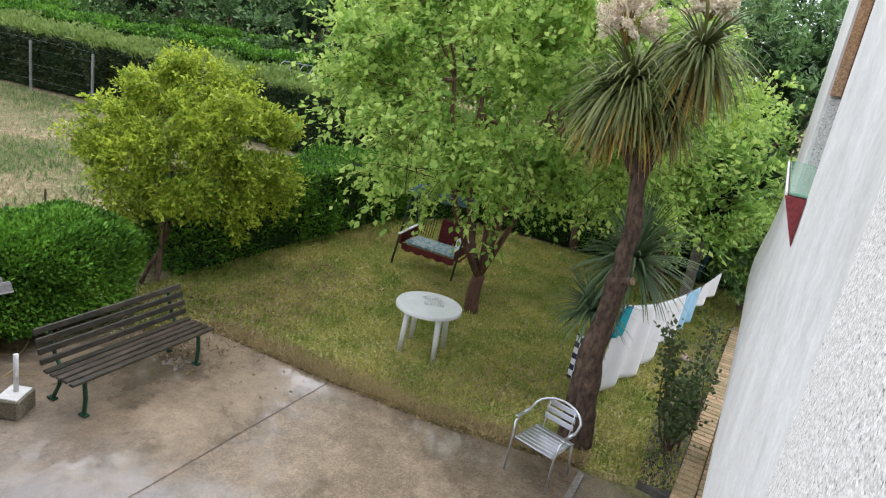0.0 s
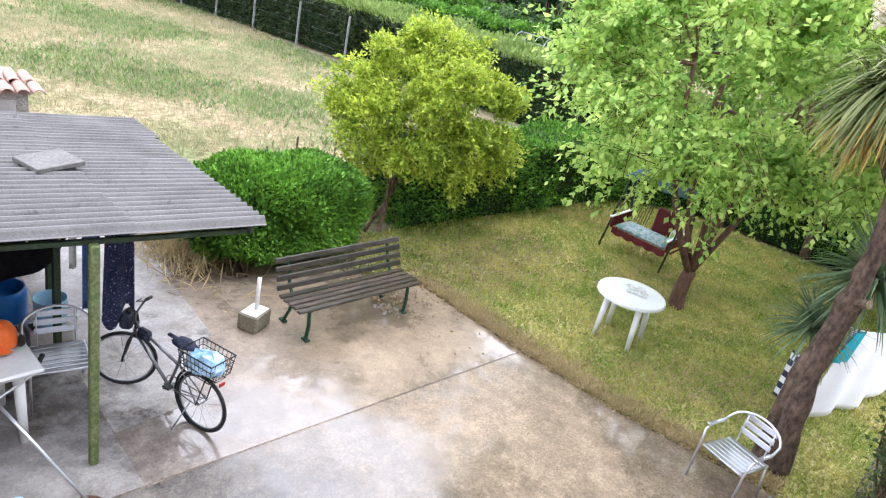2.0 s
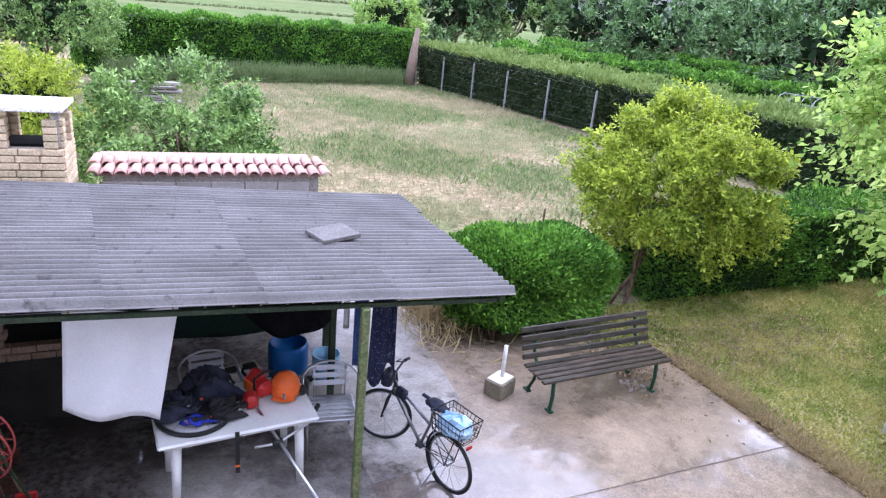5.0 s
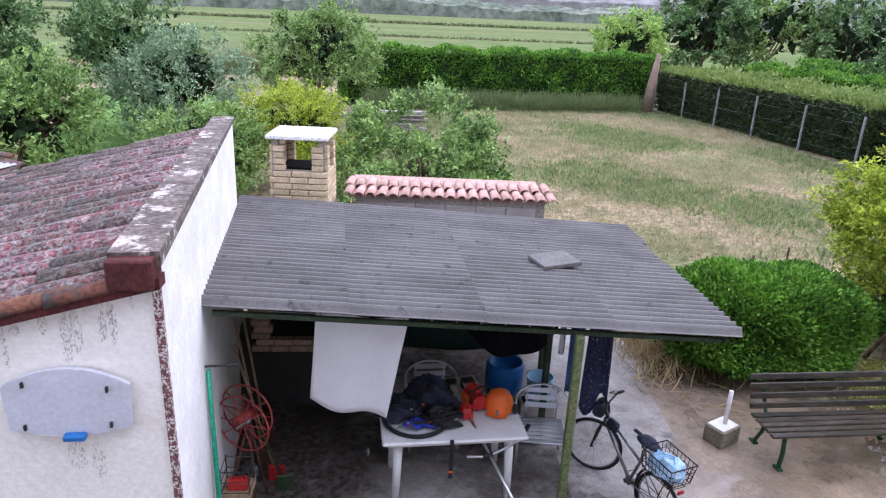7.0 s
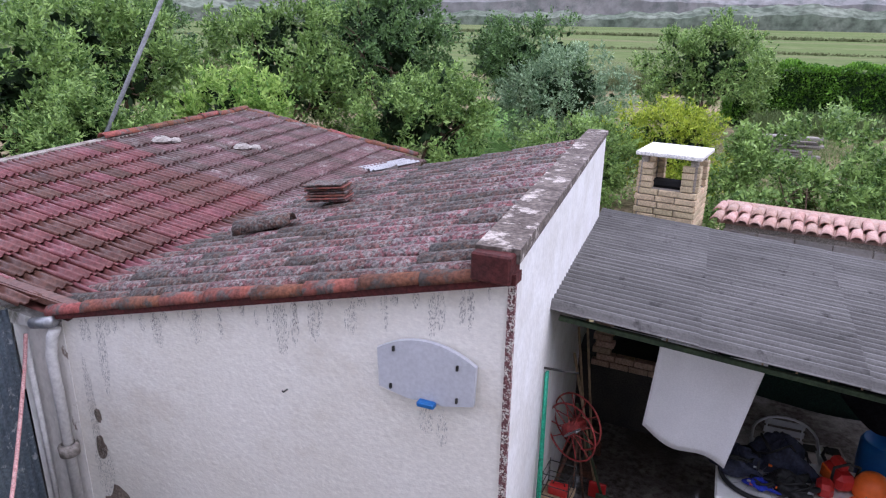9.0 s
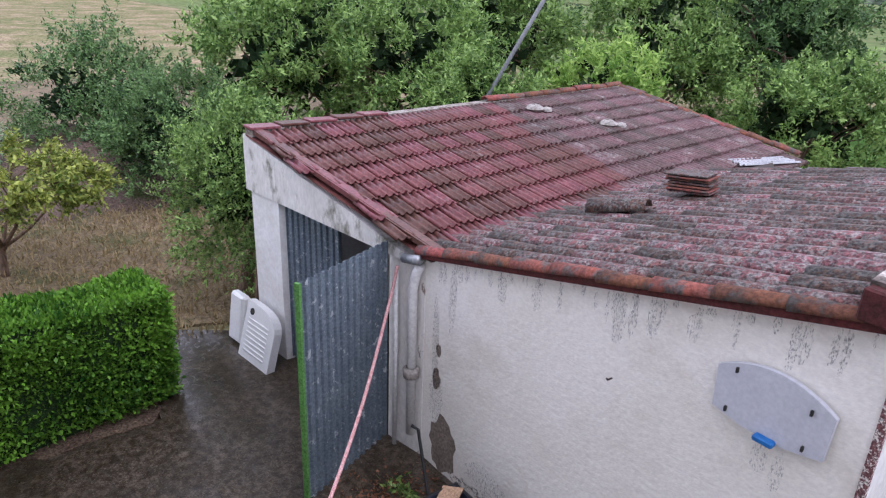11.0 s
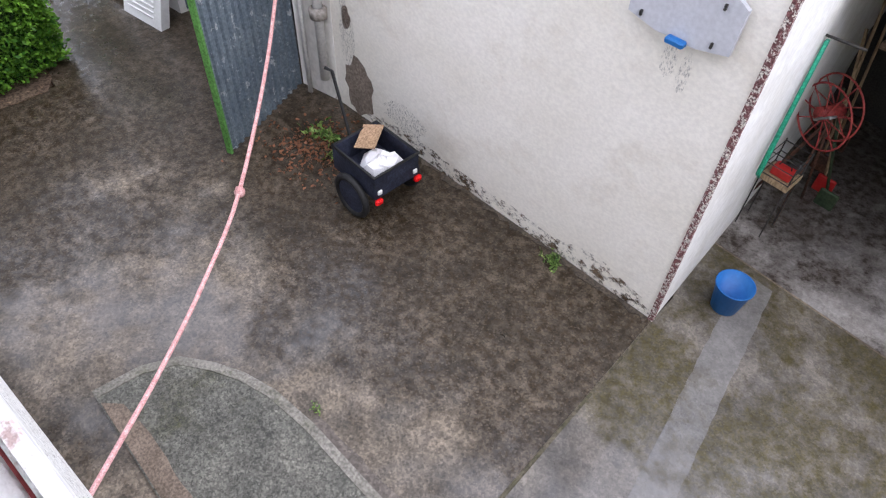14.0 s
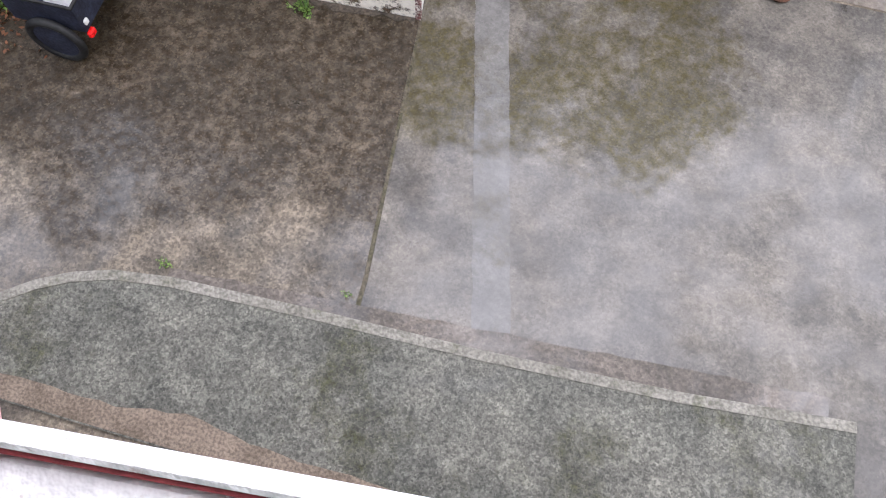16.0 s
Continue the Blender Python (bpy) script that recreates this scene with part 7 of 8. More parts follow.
part("backrest", MB().box((0.3, -0.12, 0.66), (0.07, 0.5, 0.46), pose(0, 0, 0, 0, 8, 0), b=0.03), M_DARKRED, sw, "dark red padded back")
for k in range(7):
    part("back_bar", MB().tube([(0.24, 0.2 + 0.05 * k, 0.46), (0.34, 0.2 + 0.05 * k, 0.86)], 0.007, 5), M_GREENPAINT, sw, smooth=True)
part("pillow", MB().box((0.2, -0.42, 0.53), (0.12, 0.3, 0.24), pose(0, 0, 0, 0, 12, 0), b=0.05), M_TOWEL, sw, "pale pillow")
part("canopy", MB().surf(lambda u, v: (-0.35 + 0.85 * u, -0.72 + 1.44 * v, 1.46 - 0.12 * (2 * u - 1) ** 2 + 0.02 * math.sin(v * 12)), 8, 14, 0.008), material("dull teal canvas", (0.03, 0.07, 0.085), (0.05, 0.1, 0.11), 4, 0.9), sw, "dull teal canopy")

# trailer by the garage wall
tr_ = thing("cargo_trailer", pose(-2.26, -0.73, 0, 0, 0, 2), "black two-wheeled hand trailer by the garage wall", "trailer")
part("tub", MB().box((0, 0, 0.3), (0.5, 0.44, 0.02)).box((-0.245, 0, 0.4), (0.02, 0.44, 0.22)).box((0.245, 0, 0.4), (0.02, 0.44, 0.22)).box((0, -0.215, 0.4), (0.5, 0.02, 0.22)).box((0, 0.215, 0.4), (0.5, 0.02, 0.22)), M_NAVY, tr_, "black open tub")
part("rim_edge", MB().tube([(-0.25, -0.22, 0.51), (0.25, -0.22, 0.51), (0.25, 0.22, 0.51), (-0.25, 0.22, 0.51)], 0.015, 6, closed=True), M_BLACK, tr_, smooth=True)
for y in (-0.27, 0.27):
    w = part("wheel", MB().ring((0.02, y, 0.2), (0, 1, 0), 0.17, 0.03, 28, 8), M_BLACK, tr_, "black rubber wheel", smooth=True)
    part("wheel_disc", MB().lathe([(0.0, -0.012), (0.15, -0.012), (0.15, 0.012), (0.0, 0.012)], 20, pose(0.02, y, 0.2, 90)), M_NAVY, w, "dark wheel disc")
part("axle", MB().tube([(0.02, -0.27, 0.2), (0.02, 0.27, 0.2)], 0.015, 6), M_BLACK, tr_)
part("drawbar", MB().tube([(-0.25, 0.05, 0.3), (-0.4, 0.06, 0.36), (-0.62, 0.1, 0.85), (-0.66, 0.06, 0.88)], 0.014, 8), M_BLACK, tr_, "black pull handle", smooth=True)
M_LAMPRED = material("red rear lamp", (0.7, 0.01, 0.01), (0.8, 0.02, 0.02), 4, 0.2)
for y in (-0.2, 0.2):
    part("rear_lamp", MB().box((0.27, y, 0.27), (0.04, 0.07, 0.05), b=0.012), M_LAMPRED, tr_, "red rear lamp")
    part("reflector", MB().box((0.26, y * 0.9, 0.35), (0.02, 0.04, 0.04), b=0.006), M_WPLASTIC, tr_, "white reflector")
part("stand", MB().tube([(-0.2, -0.1, 0.3), (-0.22, -0.1, 0.0)], 0.012, 6), M_BLACK, tr_)
bg = thing("white_sack", pose(-2.2, -0.74, 0.31), "white crumpled sack in the trailer", "sack")
part("sack", lump(lump(MB(), (0, 0, 0), (0.19, 0.15, 0.19), 51, 12), (0.06, 0.03, 0.05), (0.12, 0.13, 0.15), 52, 10), M_TOWEL, bg, smooth=False)
cb = thing("cardboard", pose(-2.4, -0.68, 0.52, 12, -14, 30), "piece of brown cardboard in the trailer", "cardboard")
part("board", MB().box((0, 0, 0), (0.18, 0.24, 0.008)), M_CARD, cb)

# shower tray by the garage pier
stray = thing("shower_tray", Matrix.Translation((-5.92, -1.12, 0.0)) @ Euler((radians(-16), 0, radians(10))).to_matrix().to_4x4() @ Matrix.Translation((0.04, 0.1, 0)) @ Matrix.Diagonal((0.84, 1, 0.92, 1)), "white quadrant shower tray leaning on the garage pier", "shower tray")
outl = [(-0.38, 0.0), (0.38, 0.0), (0.38, 0.55)] + [(0.38 - 0.46 * (1 - math.cos(a)), 0.55 + 0.22 * math.sin(a)) for a in (0.3, 0.6, 0.9, 1.2, 1.5)] + [(-0.38, 0.78)]
n_ = len(outl)
part("tray", MB().add([(x, 0.0, z) for x, z in outl] + [(x, 0.1, z) for x, z in outl], [tuple(range(n_)), tuple(range(2 * n_ - 1, n_ - 1, -1))] + [(i, (i + 1) % n_, (i + 1) % n_ + n_, i + n_) for i in range(n_)]), M_WPLASTIC, stray)
rib = None
for i in range(8):
    m = pose(-0.02, -0.006, 0.14 + i * 0.06)
    if rib is None:
        o = part("rib", MB().box((0, 0, 0), (0.52, 0.012, 0.022), b=0.004), M_WPLASTIC, stray)
        o.matrix_basis, rib = m, o.data
    else:
        shared("rib", rib, m, stray)
part("drain", MB().lathe([(0.0, 0.0), (0.045, 0.0), (0.045, 0.012), (0, 0.012)], 16, pose(-0.22, 0.002, 0.66, 90)), M_DARK, stray)
basin = thing("wash_basin", pose(-6.5, -0.98, 0, 0, 0, 10), "white ceramic piece standing behind the shower tray", "basin")
part("bowl", MB().box((0.02, 0.0, 0.33), (0.3, 0.12, 0.62), pose(0, 0, 0, -8, 0, 0), b=0.03), M_WPLASTIC, basin)
plank = thing("plank", pose(-6.45, -0.62, 0), "old board leaning on the garage corner", "plank")
part("board", MB().tube([(0, -0.15, 0), (0.02, 0.0, 1.3)], 0.04, 4), M_BARK, plank)

# washing line on the lawn
wl = thing("washing_line", pose(0, 0, 0), "grey washing line between a palm and a concrete post", "washing line")
LA, LB = Vector((9.2, -1.66, 1.45)), Vector((13.6, -2.54, 1.18))


def on_line(f):
    p = LA.lerp(LB, f)
    p.z -= 0.24 * 4 * f * (1 - f)
    return p


part("cord", MB().tube([on_line(i / 20) for i in range(21)], 0.004, 5), M_GALV, wl)


def laundry(f0, f1, drop, mat, name, label, cat, sway=0.05):
    def fn(u, v):
        p = on_line(f0 + (f1 - f0) * u)
        d = drop(u) if callable(drop) else drop
        return (p.x - 0.15 * v * (1 - u), p.y + sway * math.sin(u * 11) * v + 0.06 * v, p.z - d * v)
    t = thing(name, pose(0, 0, 0), label, cat)
    part("cloth", MB().surf(fn, 24, 14, 0.006), mat, t, smooth=True)
    for f in (f0 + 0.005, f1 - 0.005):
        part("peg", MB().box(on_line(f), (0.012, 0.02, 0.05)), M_WOODPALE, t, "wooden peg")
    return t


laundry(0.05, 0.33, lambda u: 1.22 - 0.12 * u + 0.03 * math.sin(u * 9), M_TOWEL, "bed_sheet", "large white bed sheet on the washing line", "bed sheet")
laundry(0.05, 0.1, 0.42, M_CYAN, "turquoise_towel", "turquoise towel on the washing line", "towel", 0.02).location = (-0.03, -0.06, 0.012)
laundry(0.335, 0.6, lambda u: 0.98 - 0.2 * u + 0.05 * math.sin(u * 7), M_TOWEL, "pillow_case", "white linen on the washing line", "linen")
laundry(0.61, 0.74, 0.62, M_PALEBLUE, "blue_towel", "pale blue towel on the washing line", "towel")
laundry(0.76, 0.95, 0.42, M_TOWEL, "white_cloth", "small white cloth on the washing line", "cloth")
M_CHECK = bpy.data.materials.new("checked cloth")
M_CHECK.use_nodes = True
ck = M_CHECK.node_tree.nodes.new("ShaderNodeTexChecker")
ck.inputs["Scale"].default_value = 13
ck.inputs[1].default_value, ck.inputs[2].default_value = (0.7, 0.7, 0.7, 1), (0.02, 0.02, 0.06, 1)
tcx = M_CHECK.node_tree.nodes.new("ShaderNodeTexCoord")
M_CHECK.node_tree.links.new(tcx.outputs["Object"], ck.inputs[0])
M_CHECK.node_tree.links.new(ck.outputs[0], M_CHECK.node_tree.nodes["Principled BSDF"].inputs["Base Color"])
hanging(lambda u, v: (9.1 + 0.04 * u, -1.42 + 0.1 * u, 0.95 - 0.6 * v), 4, 10, M_CHECK, "checked_cloth", "black and white checked cloth hanging by the palm stem", "cloth", [])
cp_ = thing("line_post", pose(14.95, -1.9, 0), "grey concrete post with a blue pole at the washing line", "post")
part("post", MB().box((0, 0, 0.6), (0.2, 0.2, 1.25), b=0.015), M_MORTAR, cp_)
part("pole", MB().tube([(0.1, -0.1, 0.5), (0.15, -0.5, 2.3)], 0.03, 8), material("blue paint", (0.03, 0.1, 0.28), (0.05, 0.14, 0.32), 5, 0.5), cp_, "blue painted pole", smooth=True)

# ---- planting near the house ----
M_STRAP = leaf_material("strap leaf", (0.08, 0.115, 0.035), (0.28, 0.3, 0.11), 0.7, 0.2)
M_STRAPDRY = leaf_material("dry strap leaf", (0.16, 0.11, 0.05), (0.62, 0.43, 0.1), 0.8, 0.2)
M_STRAPDEAD = leaf_material("dead strap leaf", (0.045, 0.028, 0.03), (0.13, 0.085, 0.075), 0.8, 0.05)
M_STRAPGREY = leaf_material("grey strap leaf", (0.09, 0.15, 0.07), (0.22, 0.3, 0.17), 0.7, 0.2)
M_FLOWER = leaf_material("cream flower", (0.74, 0.62, 0.45), (0.92, 0.86, 0.72), 0.8, 0.2)
M_PALMBARK = material("corky palm bark", (0.065, 0.042, 0.03), (0.12, 0.082, 0.058), 8, 0.95, 22, 1.0, 0.45, stretch=(1, 1, 0.5))


def straps(name, c, n, length, width, mat, parent, rng, up=(0.2, 1.0), bend=1.2, seg=5):
    """A rosette of long arching leaves."""
    mb = MB()
    c = Vector(c)
    for i in range(n):
        a = rng.uniform(0, 2 * math.pi)
        el = rng.uniform(*up)
        d = Vector((math.cos(a) * math.cos(el), math.sin(a) * math.cos(el), math.sin(el)))
        L = length * rng.uniform(0.7, 1.1)
        side = d.cross(Vector((0, 0, 1))).normalized()
        vs, fs, p = [], [], c + d * 0.03
        for k in range(seg + 1):
            f = k / seg
            w = width * (1 - f ** 2) * 0.5 + 0.002
            vs += [p + side * w, p - side * w]
            d = (d + Vector((0, 0, -bend / seg * rng.uniform(0.7, 1.2)))).normalized()
            p = p + d * L / seg
            if k:
                fs.append((2 * k - 2, 2 * k - 1, 2 * k + 1, 2 * k))
        mb.add(vs, fs)
    return part(name, mb, mat, parent)


cor = thing("cordyline_palm", pose(8.28, -1.84, 0), "tall forked cordyline palm with corky trunk and cream flowers", "palm tree")
rng2 = random.Random(9)


def corky(path, r0, r1, n=10, per=5):
    """A stem with swollen rings and rough corners along a smooth line."""
    pts, rad = [], []
    path = [Vector(p) for p in path]
    for i in range(len(path) - 1):
        for k in range(per):
            f = (i + k / per) / (len(path) - 1)
            pts.append(path[i].lerp(path[i + 1], k / per) + Vector((rng2.uniform(-0.012, 0.012), rng2.uniform(-0.012, 0.012), 0)))
            rad.append((r0 + (r1 - r0) * f) * rng2.uniform(0.88, 1.12))
    pts.append(path[-1])
    rad.append(r1)
    return MB().tube(pts, rad, n)


part("trunk", corky([(0, 0, -0.05), (0.0, 0.05, 0.5), (0.02, 0.12, 1.2), (0.03, 0.08, 2.0), (0.05, 0.06, 2.5), (0.06, 0.13, 3.15)], 0.14, 0.085), M_PALMBARK, cor, smooth=True)
part("second_stem", corky([(-0.05, 0.17, -0.05), (-0.03, 0.2, 0.5), (0.0, 0.2, 1.1), (0.02, 0.13, 1.6)], 0.085, 0.07), M_PALMBARK, cor, "thinner stem grown against the trunk", smooth=True)
heads = ((0.0, 0.42, 3.95, 1.0, 420), (0.1, -0.12, 4.38, 0.88, 380), (0.12, 0.0, 3.75, 0.62, 160), (-0.05, 0.6, 3.8, 0.78, 200))
for hx, hy, hz, s, n_l in heads:
    part("branch", corky([(0.06, 0.12, 3.08), ((hx + 0.06) / 2, (hy + 0.12) / 2, (3.1 + hz) / 2 - 0.08), (hx, hy, hz)], 0.065, 0.05, 8, 4), M_PALMBARK, cor, smooth=True)
    straps("leaf_head", (hx, hy, hz), n_l, 0.92 * s, 0.023, M_STRAP, cor, rng2, (-0.35, 1.25), 1.45, 6)
    straps("dry_leaf_skirt", (hx, hy, hz - 0.05), n_l // 3, 0.86 * s, 0.022, M_STRAPDRY, cor, rng2, (-1.1, -0.1), 1.3)
    straps("dead_leaf_skirt", (hx, hy, hz - 0.1), n_l // 4, 0.42 * s, 0.03, M_STRAPDEAD, cor, rng2, (-1.4, -0.5), 1.0)
part("cut_stub", MB().tube([(-0.05, 0.0, 2.03), (-0.1, -0.1, 2.08)], 0.045, 10), M_PALMBARK, cor, smooth=False)
part("cut_face", MB().tube([(-0.1, -0.101, 2.08), (-0.104, -0.11, 2.082)], 0.042, 12), M_WOODPALE, cor, "pale sawn stub")
for c_, r_, sd in (((-0.12, 0.54, 4.55), (0.33, 0.35, 0.34), 5), ((0.1, -0.1, 4.82), (0.26, 0.26, 0.24), 6)):
    g = np.random.default_rng(sd)
    stalks = MB()
    tips = []
    for k in range(90):
        d = Vector(g.normal(0, 1, 3)).normalized()
        if d.z < -0.55:
            continue
        e = Vector(c_) + Vector((d.x * r_[0], d.y * r_[1], d.z * r_[2])) * g.uniform(0.8, 1.08)
        stalks.tube([Vector(c_) - Vector((0, 0, r_[2] * 0.7)), Vector(c_).lerp(e, 0.4), e], [0.008, 0.005, 0.003], 3)
        tips += [tuple(Vector(c_).lerp(e, f)) for f in np.linspace(0.45, 1.0, 9)]
    part("flower_stalk", stalks, M_STRAPDRY, cor)
    p, o = clump_points(g, np.array(tips), np.full(len(tips), 0.026), 9000)
    leaves("flower_panicle", p, o, 0.024, M_FLOWER, cor, 0.75, 0, g)
cor2 = thing("cordyline_palm", pose(9.3, -1.5, 0), "young cordyline with a grey-green leaf rosette behind the tall palm", "palm tree")
part("trunk", corky([(0, 0, -0.05), (0.03, -0.05, 0.8), (0.05, -0.2, 2.05)], 0.1, 0.07), M_PALMBARK, cor2, smooth=True)
straps("leaf_head", (0.05, -0.2, 2.0), 420, 0.86, 0.03, M_STRAPGREY, cor2, rng2, (-0.5, 1.5), 0.8, 6)
straps("low_leaf_head", (-0.05, 0.12, 1.25), 160, 0.6, 0.03, M_STRAPGREY, cor2, rng2, (-0.4, 1.3), 1.0, 6)

M_ROSELEAF = leaf_material("rose leaf", (0.05, 0.08, 0.03), (0.12, 0.16, 0.06), 0.6, 0.2)
rose = thing("rose_bush", pose(8.95, -2.7, 0), "sparse climbing rose bush with a pale pink flower by the house", "rose bush")
g = np.random.default_rng(77)
mb = MB()
cen = []
for i in range(9):
    e = Vector((g.normal(0, 0.45), g.normal(0.05, 0.22), g.uniform(0.6, 1.6)))
    limb(mb, (g.normal(0, 0.08), g.normal(0, 0.05), -0.03), e, 0.014, 0.005, g, 0.04, 5)
    for f in (0.4, 0.55, 0.7, 0.85, 1.0):
        cen.append(tuple(e * f))
part("stem", mb, M_BARK, rose, smooth=True)
p, o = clump_points(g, np.array(cen), np.full(len(cen), 0.16), 1900)
leaves("foliage", p, o, 0.062, M_ROSELEAF, rose, 0.65, 0.1, g)
part("flower", lump(lump(MB(), (-0.1, 0.1, 1.2), (0.05, 0.05, 0.06), 3, 10), (-0.1, 0.1, 1.215), (0.03, 0.03, 0.06), 4, 8), material("pale pink petal", (0.75, 0.5, 0.42), (0.8, 0.62, 0.55), 20, 0.7), rose, "pale pink rose flower", smooth=True)


def weed(x, y, s, seed, label="green weed growing at the foot of the wall"):
    g = np.random.default_rng(seed)
    t = thing("weed", pose(x, y, 0), label, "weed", "weeds in the cracks")
    c = np.column_stack([g.normal(0, s, 14), g.normal(0, s * 0.6, 14), np.abs(g.normal(0.03, s * 0.4, 14))])
    p, o = clump_points(g, c, np.full(14, min(0.05, s)), 160 if s > 0.03 else 50)
    p[:, 2] = np.abs(p[:, 2])
    tagged(leaves("leaf_tuft", p, o + (0, 0, 0.6), min(0.06, 0.012 + s * 0.5), M_LEAF_MID, t, 0.4, 0, g), kind="stuff")


weed(-0.85, -0.16, 0.045, 81)
weed(-3.1, -0.62, 0.1, 82)
weed(-0.98, -2.24, 0.022, 83)
weed(0.15, -2.12, 0.012, 85)
g = np.random.default_rng(90)
q = np.column_stack([g.normal(-3.05, 0.22, 700), g.normal(-0.75, 0.2, 700), np.full(700, 0.008)])
tagged(leaves("fallen_leaves", q, g.normal(0, 1, (700, 3)) * (1, 1, 0.12), 0.04, leaf_material("brown leaf litter", (0.16, 0.07, 0.04), (0.28, 0.13, 0.07), 0.8, 0.1), None, 0.6), "brown fallen leaves by the garage door", "leaf litter", kind="stuff")
g = np.random.default_rng(91)
q = np.column_stack([g.uniform(6.3, 10.5, 3000), g.normal(3.2, 0.6, 3000), np.full(3000, 0.045)])
tagged(leaves("hedge_litter", q, g.normal(0, 1, (3000, 3)) * (1, 1, 0.15), 0.045, leaf_material("pale leaf litter", (0.25, 0.16, 0.08), (0.45, 0.36, 0.22), 0.8, 0.1), None, 0.6), "dry fallen leaves on the lawn edge", "leaf litter", kind="stuff")
g = np.random.default_rng(92)
n9 = 26000
u = g.uniform(0, 1, n9)
ex = np.where(u < 0.55, LAWN_X + 0.02, LAWN_X + 0.3)
ey = g.uniform(-2.0, 3.0, n9)
ex = np.interp(ey, [-2.0, -0.3, 1.0, 2.8, 3.0], [7.9, 7.5, 7.4, 7.33, 7.2]) + np.abs(g.normal(0, 0.16, n9))
tagged(leaves("lawn_edge_grass", np.column_stack([ex, ey, np.full(n9, 0.012)]), g.normal(0, 0.5, (n9, 3)) + (-0.2, 0, 0.5), 0.07, M_STRAWDRY, None, 0.2), "dry yellow grass along the lawn edge", "grass", kind="stuff")
dry = thing("dry_grass_clump", pose(4.65, 4.6, 0), "dry straw clump beside the concrete path", "grass clump")
g = np.random.default_rng(93)
leaves("blade_tuft", np.column_stack([g.normal(0, 0.25, 900), g.normal(0.3, 0.6, 900), np.zeros(900)]), g.normal(0, 0.7, (900, 3)) + (0.3, 0, 0.8), 0.35, M_STRAWDRY, dry, 0.05, 0, g)
bit = thing("plastic_scrap", pose(1.98, 1.26, 0.0), "scrap of light blue plastic on the floor", "scrap")
part("scrap", MB().surf(lambda u, v: (u * 0.14, v * 0.07, 0.006 + 0.012 * math.sin(u * 7) * math.sin(v * 5)), 6, 4, 0.003), M_PALEBLUE, bit)

